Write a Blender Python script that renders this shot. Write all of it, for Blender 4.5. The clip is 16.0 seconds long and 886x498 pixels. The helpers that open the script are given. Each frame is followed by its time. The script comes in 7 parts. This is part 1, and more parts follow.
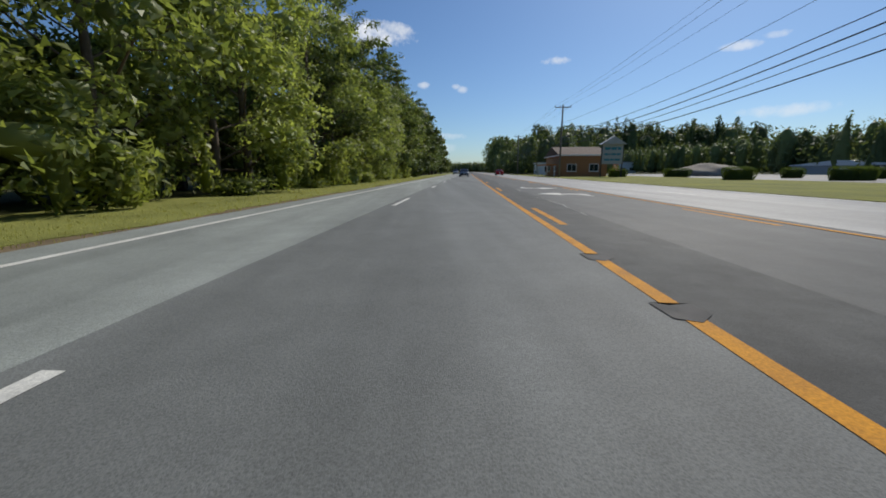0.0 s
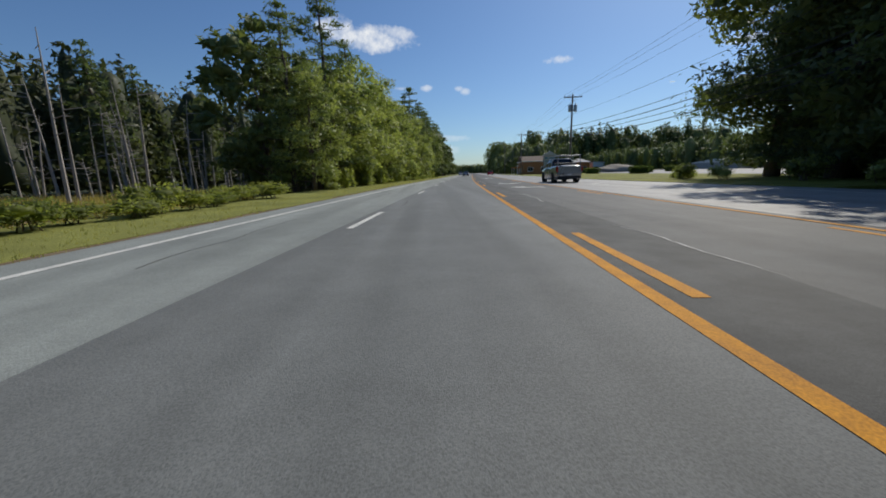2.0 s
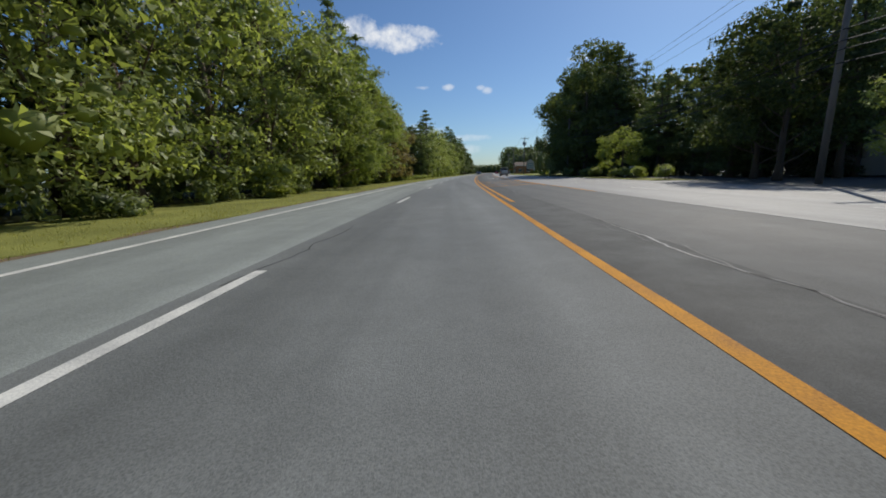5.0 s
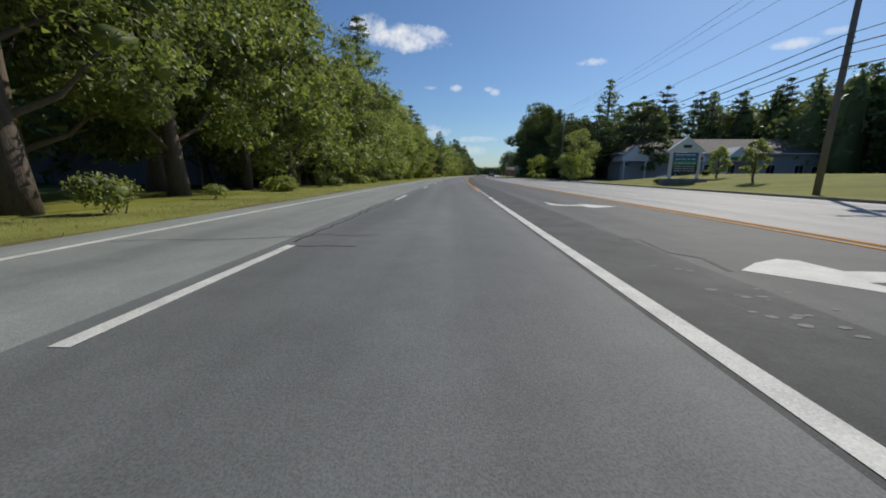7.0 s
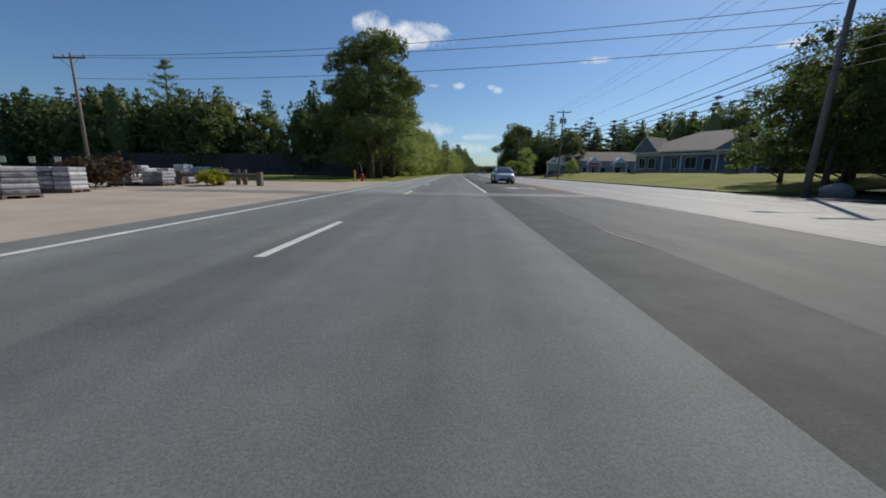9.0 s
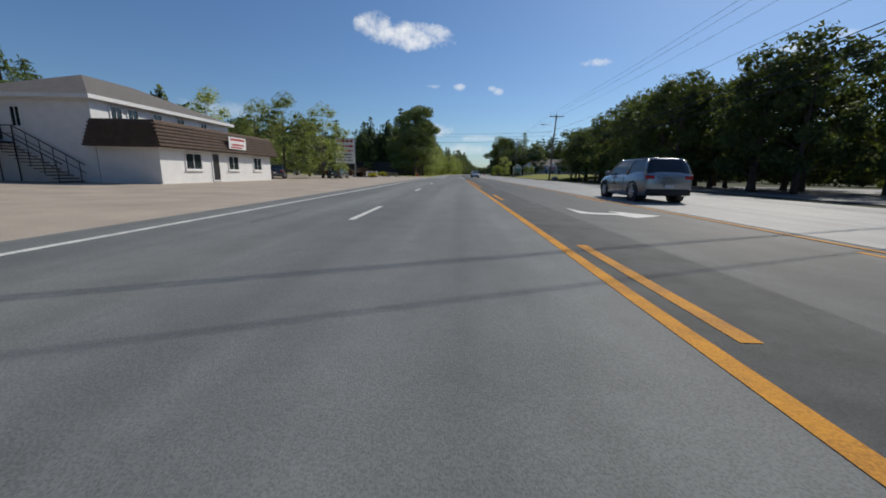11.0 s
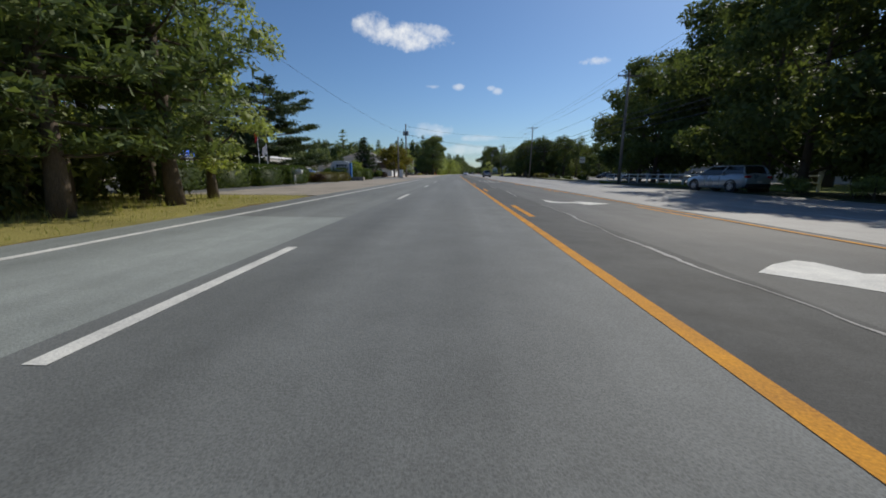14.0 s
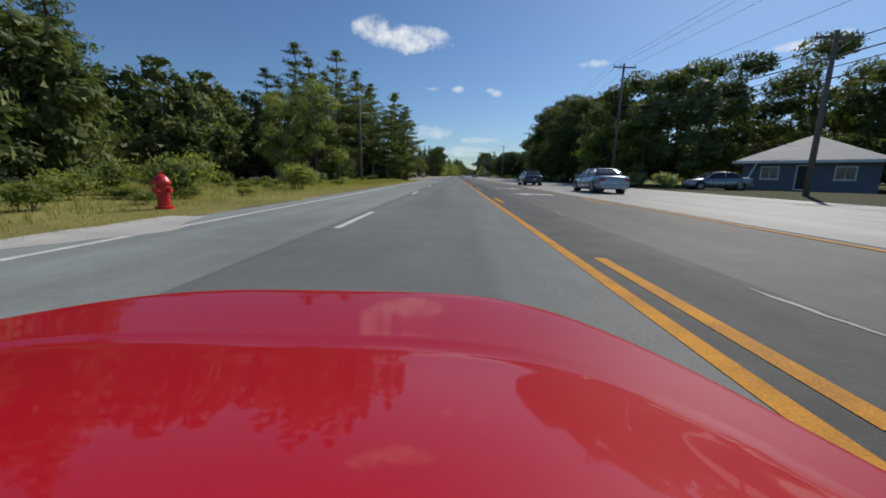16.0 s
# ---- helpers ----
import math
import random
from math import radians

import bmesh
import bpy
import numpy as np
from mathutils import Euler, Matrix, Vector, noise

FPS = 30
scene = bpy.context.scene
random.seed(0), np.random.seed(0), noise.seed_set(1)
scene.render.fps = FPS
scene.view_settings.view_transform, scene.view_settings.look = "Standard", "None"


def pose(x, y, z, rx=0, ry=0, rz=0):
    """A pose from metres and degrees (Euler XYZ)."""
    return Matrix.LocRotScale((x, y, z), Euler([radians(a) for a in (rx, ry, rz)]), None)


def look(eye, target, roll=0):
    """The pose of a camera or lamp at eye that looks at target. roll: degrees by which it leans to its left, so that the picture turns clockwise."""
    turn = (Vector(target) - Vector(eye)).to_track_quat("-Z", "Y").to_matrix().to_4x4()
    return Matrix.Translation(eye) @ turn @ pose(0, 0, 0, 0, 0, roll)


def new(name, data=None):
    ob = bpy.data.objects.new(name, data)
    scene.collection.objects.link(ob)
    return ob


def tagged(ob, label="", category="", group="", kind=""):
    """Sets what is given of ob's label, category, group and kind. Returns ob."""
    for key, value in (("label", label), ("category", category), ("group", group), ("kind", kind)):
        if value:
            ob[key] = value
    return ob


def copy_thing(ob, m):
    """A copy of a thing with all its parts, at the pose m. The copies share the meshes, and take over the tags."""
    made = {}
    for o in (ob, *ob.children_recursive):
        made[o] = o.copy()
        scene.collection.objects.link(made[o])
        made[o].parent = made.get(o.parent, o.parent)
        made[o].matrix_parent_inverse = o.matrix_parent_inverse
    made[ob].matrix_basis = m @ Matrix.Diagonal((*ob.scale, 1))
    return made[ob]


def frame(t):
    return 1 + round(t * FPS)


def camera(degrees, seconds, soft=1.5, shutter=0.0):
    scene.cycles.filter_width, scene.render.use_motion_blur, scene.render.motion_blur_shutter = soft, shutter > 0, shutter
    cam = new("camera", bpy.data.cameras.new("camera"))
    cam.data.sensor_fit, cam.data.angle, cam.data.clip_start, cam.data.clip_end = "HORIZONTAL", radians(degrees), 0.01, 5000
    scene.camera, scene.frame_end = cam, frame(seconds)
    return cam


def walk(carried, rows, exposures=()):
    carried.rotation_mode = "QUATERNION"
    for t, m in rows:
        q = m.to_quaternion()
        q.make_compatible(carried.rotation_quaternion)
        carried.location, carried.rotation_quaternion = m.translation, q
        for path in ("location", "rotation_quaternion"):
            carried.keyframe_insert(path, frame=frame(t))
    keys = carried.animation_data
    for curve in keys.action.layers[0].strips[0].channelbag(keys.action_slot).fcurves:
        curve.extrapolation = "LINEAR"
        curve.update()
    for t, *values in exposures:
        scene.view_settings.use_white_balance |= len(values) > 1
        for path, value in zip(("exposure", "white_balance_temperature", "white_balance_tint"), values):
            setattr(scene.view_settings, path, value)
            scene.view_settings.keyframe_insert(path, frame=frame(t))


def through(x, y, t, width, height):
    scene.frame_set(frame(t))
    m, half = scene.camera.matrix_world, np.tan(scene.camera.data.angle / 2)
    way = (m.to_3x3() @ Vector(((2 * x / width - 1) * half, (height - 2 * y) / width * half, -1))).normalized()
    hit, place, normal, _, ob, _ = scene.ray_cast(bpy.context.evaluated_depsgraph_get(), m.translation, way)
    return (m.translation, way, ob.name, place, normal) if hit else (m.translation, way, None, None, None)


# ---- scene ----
EXPO = 0.0
# The road runs along s (metres), x is the offset to its side; it bends gently for s > -160.
BEND_S = np.array([-5000, -160, -90, -55, -20, 20, 5000.0])
BEND_A = np.radians([0, 0, 1.77, 4.23, 4.99, 6.56, 6.56])
_S = np.arange(-3000, 3000, 1.0)
_A = np.interp(_S, BEND_S, BEND_A)
_CX, _CY = np.cumsum(np.sin(_A)), np.cumsum(np.cos(_A))
_CX, _CY = _CX - _CX[2800], _CY - _CY[2800] - 200


def w2(x, s):
    """World x, y and heading of a place beside the road."""
    a = np.interp(s, _S, _A)
    return np.interp(s, _S, _CX) + x * np.cos(a), np.interp(s, _S, _CY) - x * np.sin(a), a


def at(x, s, z=0.0, turn=0.0):
    """Pose beside the road, turned with it."""
    X, Y, a = w2(x, s)
    return pose(float(X), float(Y), z, 0, 0, turn - math.degrees(float(a)))


cam = camera(99.42, 16.0, soft=1.8, shutter=0.0)
EYE = 0.958
# seconds, s, x, yaw, pitch, roll
WAY = [
    (0.0, 1.457, 2.001, 2.84, -11.67, 0.15), (0.5, -10.277, 2.001, 2.51, -11.45, 0.1), (1.0, -21.804, 2.032, 2.39, -11.33, 0.51),
    (1.5, -32.824, 2.056, 2.18, -11.2, 1.0), (2.0, -43.475, 2.059, 2.19, -11.34, 1.64), (2.5, -53.755, 2.033, 2.28, -11.44, 2.69),
    (3.0, -64.387, 1.914, 2.17, -11.67, 3.3), (3.5, -75.58, 1.872, 2.17, -11.66, 3.3), (4.0, -86.925, 1.942, 2.27, -11.51, 2.85),
    (4.5, -98.56, 2.0, 2.2, -11.44, 2.2), (5.0, -110.4, 2.06, 2.02, -11.38, 1.3), (5.5, -122.4, 2.12, 1.82, -11.34, 0.4), (6.0, -134.6, 2.17, 1.68, -11.31, -0.3),
    (6.5, -147.272, 2.19, 1.58, -11.3, -0.63), (7.0, -160.346, 2.175, 1.52, -11.3, -0.39), (7.5, -172.743, 2.192, 1.68, -11.3, -0.46),
    (8.0, -185.532, 2.186, 1.72, -11.42, -0.78), (8.5, -198.659, 2.211, 1.91, -11.55, -0.59), (9.0, -211.252, 2.174, 1.86, -11.6, -0.72),
    (9.2, -216.24, 2.125, 1.97, -11.54, -0.93), (10.0, -236.7, 2.09, 1.95, -11.5, -1.1), (10.6, -252.3, 2.07, 1.9, -11.49, -1.15), (11.3, -271.239, 2.054, 1.86, -11.48, -1.12), (11.5, -276.033, 2.038, 1.93, -11.53, -0.96),
    (12.0, -289.412, 1.95, 1.67, -11.62, -0.51), (12.5, -302.619, 1.94, 1.73, -11.63, -0.25), (13.0, -316.305, 1.976, 1.83, -11.65, -0.24),
    (13.5, -330.042, 2.023, 1.94, -11.58, -0.29), (14.0, -342.967, 2.082, 1.86, -11.46, -0.53), (14.5, -356.292, 2.115, 1.97, -11.38, -0.65),
    (15.0, -369.531, 2.111, 1.93, -11.26, -0.66), (15.5, -383.054, 2.099, 1.8, -11.21, -0.54), (16.0, -396.696, 2.1, 1.75, -11.16, -0.63)]
walk(cam, [(t, at(x, s, EYE) @ pose(0, 0, 0, 90 + p, r, y)) for t, s, x, y, p, r in WAY], exposures=[(0.0, EXPO), (16.0, EXPO)])

# ---- sky and sun ----
SUN_AZ, SUN_EL = 38.5, 41.0
world = bpy.data.worlds.new("sky")
scene.world = world
world.use_nodes = True
wn, wl = world.node_tree.nodes, world.node_tree.links
sky = wn.new("ShaderNodeTexSky")
sky.sky_type, sky.sun_disc = "NISHITA", False
sky.sun_elevation, sky.sun_rotation = radians(SUN_EL), radians(SUN_AZ)
sky.air_density, sky.dust_density, sky.ozone_density = 1.0, 0.52, 2.5
wtc = wn.new("ShaderNodeTexCoord")


def wnode(kind, *inputs, op=None):
    n = wn.new(kind)
    if op:
        n.operation = op
    for i, v in enumerate(inputs):
        if v is None:
            continue
        if isinstance(v, (int, float, tuple)):
            n.inputs[i].default_value = v
        else:
            wl.new(v, n.inputs[i])
    return n


wnoise = wn.new("ShaderNodeTexNoise")
wnoise.inputs["Scale"].default_value, wnoise.inputs["Detail"].default_value, wnoise.inputs["Roughness"].default_value = 26, 8, 0.62
wl.new(wtc.outputs["Generated"], wnoise.inputs["Vector"])
nz = wnode("ShaderNodeMath", wnoise.outputs["Fac"], 0.5, op="SUBTRACT")
cloud_sum = None
# fair-weather clouds: azimuth, elevation, half width, half height (degrees), weight
for az, el, ca, ce, weight in [(-6.9, 17.9, 4.6, 1.55, 1.0), (-11.9, 18.9, 2.6, 1.3, 0.85), (-3.6, 18.5, 2.4, 0.8, 0.8), (-9.6, 18.0, 2.6, 1.0, 0.9), (18.4, 14.4, 1.7, 0.6, 0.9), (5.9, 11.3, 0.8, 0.5, 0.5), (4.9, 11.7, 0.6, 0.35, 0.5), (0.2, 11.9, 0.8, 0.45, 0.7), (-3.3, 11.9, 1.2, 0.3, 0.5), (3.6, 5.0, 2.6, 0.5, 0.5),
                               (-3.5, 6.0, 2.8, 1.1, 0.5), (1.5, 3.4, 4.0, 0.8, 0.4), (39.0, 13.6, 2.2, 0.5, 0.6), (42.0, 14.2, 1.2, 0.4, 0.5), (44.0, 6.5, 4.0, 0.7, 0.5), (-31.0, 7.2, 5.0, 1.2, 0.25)]:
    a, e = radians(az), radians(el)
    d = Vector((math.sin(a) * math.cos(e), math.cos(a) * math.cos(e), math.sin(e)))
    rx = Vector((math.cos(a), -math.sin(a), 0))
    up = rx.cross(d) if rx.cross(d).z > 0 else d.cross(rx)
    dx = wnode("ShaderNodeVectorMath", wtc.outputs["Generated"], tuple(rx / radians(ca)), op="DOT_PRODUCT")
    dy = wnode("ShaderNodeVectorMath", wtc.outputs["Generated"], tuple(up / radians(ce)), op="DOT_PRODUCT")
    front = wnode("ShaderNodeVectorMath", wtc.outputs["Generated"], tuple(d), op="DOT_PRODUCT")
    q = wnode("ShaderNodeMath", dx.outputs["Value"], dx.outputs["Value"], op="MULTIPLY")
    q = wnode("ShaderNodeMath", dy.outputs["Value"], dy.outputs["Value"], q.outputs[0], op="MULTIPLY_ADD")
    q = wnode("ShaderNodeMath", 1.0, q.outputs[0], op="SUBTRACT")
    q = wnode("ShaderNodeMath", nz.outputs[0], 4.2, q.outputs[0], op="MULTIPLY_ADD")
    q = wnode("ShaderNodeMapRange", q.outputs[0], -0.15, 1.25, 0.0, weight)
    g_ = wnode("ShaderNodeMath", front.outputs["Value"], 0.5, op="GREATER_THAN")
    q = wnode("ShaderNodeMath", q.outputs[0], g_.outputs[0], op="MULTIPLY")
    cloud_sum = q if cloud_sum is None else wnode("ShaderNodeMath", cloud_sum.outputs[0], q.outputs[0], op="MAXIMUM")
tint = wn.new("ShaderNodeMix")
tint.data_type, tint.blend_type = "RGBA", "MULTIPLY"
tint.inputs["Factor"].default_value = 1.0
wl.new(sky.outputs[0], tint.inputs[6])
tint.inputs[7].default_value = (0.745, 0.955, 1.185, 1)
mixc = wn.new("ShaderNodeMix")
mixc.data_type = "RGBA"
wl.new(cloud_sum.outputs[0], mixc.inputs["Factor"])
wl.new(tint.outputs[2], mixc.inputs[6])
mixc.inputs[7].default_value = (11.5, 11.8, 12.2, 1)
wl.new(mixc.outputs[2], wn["Background"].inputs[0])
wn["Background"].inputs[1].default_value = 0.072
sun = new("sun", bpy.data.lights.new("sun", "SUN"))
sun.data.energy, sun.data.angle, sun.data.color = 3.6, radians(0.53), (1.0, 0.94, 0.84)
_a, _e = radians(SUN_AZ), radians(SUN_EL)
sun.matrix_world = look((0, 0, 60), (-math.sin(_a) * math.cos(_e) * 60, -math.cos(_a) * math.cos(_e) * 60, 60 - math.sin(_e) * 60))


# ---- materials ----
def material(name, color, rough=0.6, metal=0.0, vary=0.25, scale=6.0, fine=60.0, bump=0.15, spread=0.0, coat=0.0, stretch=None, dark=None, spec=0.5):
    """A surface with coarse stains, fine grain, relief and, with spread, a shade of its own for each object."""
    m = bpy.data.materials.new(name)
    m.use_nodes = True
    n, l = m.node_tree.nodes, m.node_tree.links
    b = n["Principled BSDF"]
    b.inputs["Metallic"].default_value, b.inputs["Coat Weight"].default_value, b.inputs["Specular IOR Level"].default_value = metal, coat, spec
    tc = n.new("ShaderNodeTexCoord")
    src = tc.outputs["Object"]
    if stretch:
        mp = n.new("ShaderNodeMapping")
        mp.inputs["Scale"].default_value = stretch
        l.new(src, mp.inputs["Vector"])
        src = mp.outputs[0]
    n1, n2 = n.new("ShaderNodeTexNoise"), n.new("ShaderNodeTexNoise")
    for t_, sc in ((n1, scale), (n2, fine)):
        t_.inputs["Scale"].default_value, t_.inputs["Detail"].default_value = sc, 5
        l.new(src, t_.inputs["Vector"])
    add = n.new("ShaderNodeMath")
    add.operation = "ADD"
    l.new(n1.outputs["Fac"], add.inputs[0])
    l.new(n2.outputs["Fac"], add.inputs[1])
    last = add.outputs[0]
    if spread:
        oi = n.new("ShaderNodeObjectInfo")
        ma = n.new("ShaderNodeMath")
        ma.operation, ma.inputs[1].default_value = "MULTIPLY_ADD", spread
        l.new(oi.outputs["Random"], ma.inputs[0])
        l.new(last, ma.inputs[2])
        last = ma.outputs[0]
    ramp = n.new("ShaderNodeMapRange")
    ramp.inputs[1].default_value, ramp.inputs[2].default_value = 0.65 + spread * 0.2, 1.35 + spread * 0.8
    l.new(last, ramp.inputs[0])
    mix = n.new("ShaderNodeMix")
    mix.data_type = "RGBA"
    lo = dark or tuple(c * (1 - vary) for c in color)
    mix.inputs[6].default_value = (*lo, 1)
    mix.inputs[7].default_value = (*(min(1, c * (1 + vary)) for c in color), 1)
    l.new(ramp.outputs[0], mix.inputs["Factor"])
    l.new(mix.outputs[2], b.inputs["Base Color"])
    rr = n.new("ShaderNodeMapRange")
    rr.inputs[3].default_value, rr.inputs[4].default_value = max(0.02, rough - 0.12 * (rough > 0.2)), min(1, rough + 0.1)
    l.new(n1.outputs["Fac"], rr.inputs[0])
    l.new(rr.outputs[0], b.inputs["Roughness"])
    if bump:
        bp = n.new("ShaderNodeBump")
        bp.inputs["Strength"].default_value, bp.inputs["Distance"].default_value = bump, 0.02
        l.new(n2.outputs["Fac"], bp.inputs["Height"])
        l.new(bp.outputs[0], b.inputs["Normal"])
    return m


def leaf_material(name, c1, c2, shine=0.2, through=0.57):
    """Leaves: gloss on top, light through from behind, shades by leaf and by tree."""
    m = bpy.data.materials.new(name)
    m.use_nodes = True
    n, l = m.node_tree.nodes, m.node_tree.links
    b = n["Principled BSDF"]
    geo, oi = n.new("ShaderNodeNewGeometry"), n.new("ShaderNodeObjectInfo")
    tc, nt_ = n.new("ShaderNodeTexCoord"), n.new("ShaderNodeTexNoise")
    nt_.inputs["Scale"].default_value = 0.5
    l.new(tc.outputs["Object"], nt_.inputs["Vector"])
    a = n.new("ShaderNodeMath")
    a.operation = "ADD"
    l.new(geo.outputs["Random Per Island"], a.inputs[0])
    l.new(oi.outputs["Random"], a.inputs[1])
    a2 = n.new("ShaderNodeMath")
    a2.operation = "ADD"
    l.new(a.outputs[0], a2.inputs[0])
    l.new(nt_.outputs["Fac"], a2.inputs[1])
    r = n.new("ShaderNodeMapRange")
    r.inputs[1].default_value, r.inputs[2].default_value = 0.5, 2.2
    l.new(a2.outputs[0], r.inputs[0])
    mix = n.new("ShaderNodeMix")
    mix.data_type = "RGBA"
    mix.inputs[6].default_value, mix.inputs[7].default_value = (*c1, 1), (*c2, 1)
    l.new(r.outputs[0], mix.inputs["Factor"])
    l.new(mix.outputs[2], b.inputs["Base Color"])
    b.inputs["Roughness"].default_value = 0.52
    b.inputs["Specular IOR Level"].default_value = shine
    t = n.new("ShaderNodeBsdfTranslucent")
    br = n.new("ShaderNodeMix")
    br.data_type, br.blend_type = "RGBA", "MULTIPLY"
    br.inputs["Factor"].default_value, br.inputs[7].default_value = 1.0, (1.45, 1.5, 0.7, 1)
    l.new(mix.outputs[2], br.inputs[6])
    l.new(br.outputs[2], t.inputs["Color"])
    ms = n.new("ShaderNodeMixShader")
    ms.inputs[0].default_value = through
    l.new(b.outputs[0], ms.inputs[1])
    l.new(t.outputs[0], ms.inputs[2])
    l.new(ms.outputs[0], n["Material Output"].inputs["Surface"])
    return m


def glass_dark(name, color=(0.02, 0.03, 0.035)):
    m = material(name, color, rough=0.05, vary=0.2, bump=0, spec=0.8)
    return m


def asphalt_material(name, base, rough, mottle=0.09):
    m = material(name, base, rough=rough, vary=0.22, scale=0.35, fine=140, bump=0.2, stretch=(1, 0.5, 1), spec=0.25)
    n, l = m.node_tree.nodes, m.node_tree.links
    b = n["Principled BSDF"]
    prev = b.inputs["Base Color"].links[0].from_socket
    tc = n.new("ShaderNodeTexCoord")
    # fine aggregate
    vo = n.new("ShaderNodeTexVoronoi")
    vo.inputs["Scale"].default_value = 75
    l.new(tc.outputs["Object"], vo.inputs["Vector"])
    mr = n.new("ShaderNodeMapRange")
    mr.inputs[1].default_value, mr.inputs[2].default_value, mr.inputs[3].default_value, mr.inputs[4].default_value = 0.0, 0.7, 0.78, 1.18
    l.new(vo.outputs["Distance"], mr.inputs[0])
    # wheel paths and patches that run with the road
    mp = n.new("ShaderNodeMapping")
    mp.inputs["Scale"].default_value = (1.1, 0.035, 1)
    l.new(tc.outputs["Object"], mp.inputs["Vector"])
    nz_ = n.new("ShaderNodeTexNoise")
    nz_.inputs["Scale"].default_value, nz_.inputs["Detail"].default_value = 1.0, 3
    l.new(mp.outputs[0], nz_.inputs["Vector"])
    m2 = n.new("ShaderNodeMapRange")
    m2.inputs[1].default_value, m2.inputs[2].default_value, m2.inputs[3].default_value, m2.inputs[4].default_value = 0.3, 0.7, 0.82, 1.2
    l.new(nz_.outputs["Fac"], m2.inputs[0])
    mu = n.new("ShaderNodeMath")
    mu.operation = "MULTIPLY"
    l.new(mr.outputs[0], mu.inputs[0])
    l.new(m2.outputs[0], mu.inputs[1])
    # blotches a hand to a stride across
    nb = n.new("ShaderNodeTexNoise")
    nb.inputs["Scale"].default_value, nb.inputs["Detail"].default_value, nb.inputs["Roughness"].default_value = 1.5, 6, 0.68
    l.new(tc.outputs["Object"], nb.inputs["Vector"])
    m3 = n.new("ShaderNodeMapRange")
    m3.inputs[1].default_value, m3.inputs[2].default_value, m3.inputs[3].default_value, m3.inputs[4].default_value = 0.34, 0.66, 1 - mottle, 1 + mottle
    l.new(nb.outputs["Fac"], m3.inputs[0])
    mu2 = n.new("ShaderNodeMath")
    mu2.operation = "MULTIPLY"
    l.new(mu.outputs[0], mu2.inputs[0])
    l.new(m3.outputs[0], mu2.inputs[1])
    vm = n.new("ShaderNodeVectorMath")
    vm.operation = "SCALE"
    l.new(prev, vm.inputs[0])
    l.new(mu2.outputs[0], vm.inputs["Scale"])
    l.new(vm.outputs[0], b.inputs["Base Color"])
    return m


ASPHALT = asphalt_material("asphalt", (0.137, 0.144, 0.139), 0.74)
ASPHALT_GREEN = asphalt_material("bleached_asphalt", (0.22, 0.237, 0.221), 0.78)
ASPHALT_MID = asphalt_material("greyed_asphalt", (0.153, 0.161, 0.152), 0.76)
ASPHALT_PATCH = asphalt_material("dark_patched_asphalt", (0.057, 0.059, 0.057), 0.78, 0.3)
ASPHALT_TURN = asphalt_material("dark_asphalt", (0.079, 0.081, 0.078), 0.74, 0.15)
ASPHALT_PALE = asphalt_material("pale_asphalt", (0.21, 0.20, 0.18), 0.75)
ASPHALT_OLD = asphalt_material("worn_asphalt", (0.120, 0.119, 0.117), 0.68)
# far lanes: pale wear, lightened further to put the sun's glare in the colour
ASPHALT_FAR = asphalt_material("pale_far_asphalt_with_glare", (0.25, 0.246, 0.235), 0.66)
CONCRETE = material("concrete", (0.40, 0.34, 0.275), spec=0.12, rough=0.8, scale=0.6, fine=40, vary=0.25)
GRAVEL = material("sandy_gravel", (0.31, 0.275, 0.225), spec=0.12, rough=0.9, scale=0.5, fine=35, vary=0.35, bump=0.6)
SAND = material("pale_sand", (0.46, 0.44, 0.40), spec=0.12, rough=0.9, scale=1.2, fine=35, vary=0.25, bump=0.5)
SOIL = material("verge_soil", (0.17, 0.13, 0.08), spec=0.12, rough=0.95, scale=0.8, fine=20, vary=0.4, bump=0.8)
LAWN = material("lawn", (0.19, 0.195, 0.038), spec=0.12, rough=0.9, scale=0.25, fine=45, vary=0.5, bump=0.9)
VERGE_GRASS = material("verge_grass", (0.215, 0.222, 0.062), spec=0.12, rough=0.95, scale=0.5, fine=40, vary=0.4, bump=0.9)
DRYGRASS = material("dry_grass", (0.25, 0.22, 0.07), spec=0.12, rough=0.95, scale=0.35, fine=40, vary=0.4, bump=0.9)
FOREST = material("forest_floor", (0.05, 0.055, 0.022), spec=0.12, rough=0.95, scale=0.4, fine=15, vary=0.5, bump=0.9)
WHITE_LINE = material("white_road_paint", (0.70, 0.69, 0.63), rough=0.7, spec=0.2, scale=3, fine=70, vary=0.15, dark=(0.42, 0.42, 0.40))
YELLOW_LINE = material("yellow_road_paint", (0.66, 0.305, 0.03), rough=0.75, spec=0.12, scale=2.5, fine=70, vary=0.15, dark=(0.33, 0.14, 0.018))
SEALANT = material("crack_sealant", (0.022, 0.022, 0.023), rough=0.8, vary=0.3)
BARK = material("bark", (0.12, 0.09, 0.065), rough=0.9, scale=8, fine=30, vary=0.45, bump=0.8, stretch=(1, 1, 0.25), spread=0.4)
DEADWOOD = material("bleached_dead_wood", (0.33, 0.30, 0.27), rough=0.85, scale=8, fine=30, vary=0.35, stretch=(1, 1, 0.25), spread=0.4)
POLEWOOD = material("weathered_pole_wood", (0.19, 0.165, 0.145), rough=0.85, scale=6, fine=40, vary=0.35, stretch=(1, 1, 0.06), spread=0.4)
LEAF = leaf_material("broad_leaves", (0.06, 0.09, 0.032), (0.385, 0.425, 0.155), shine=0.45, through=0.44)
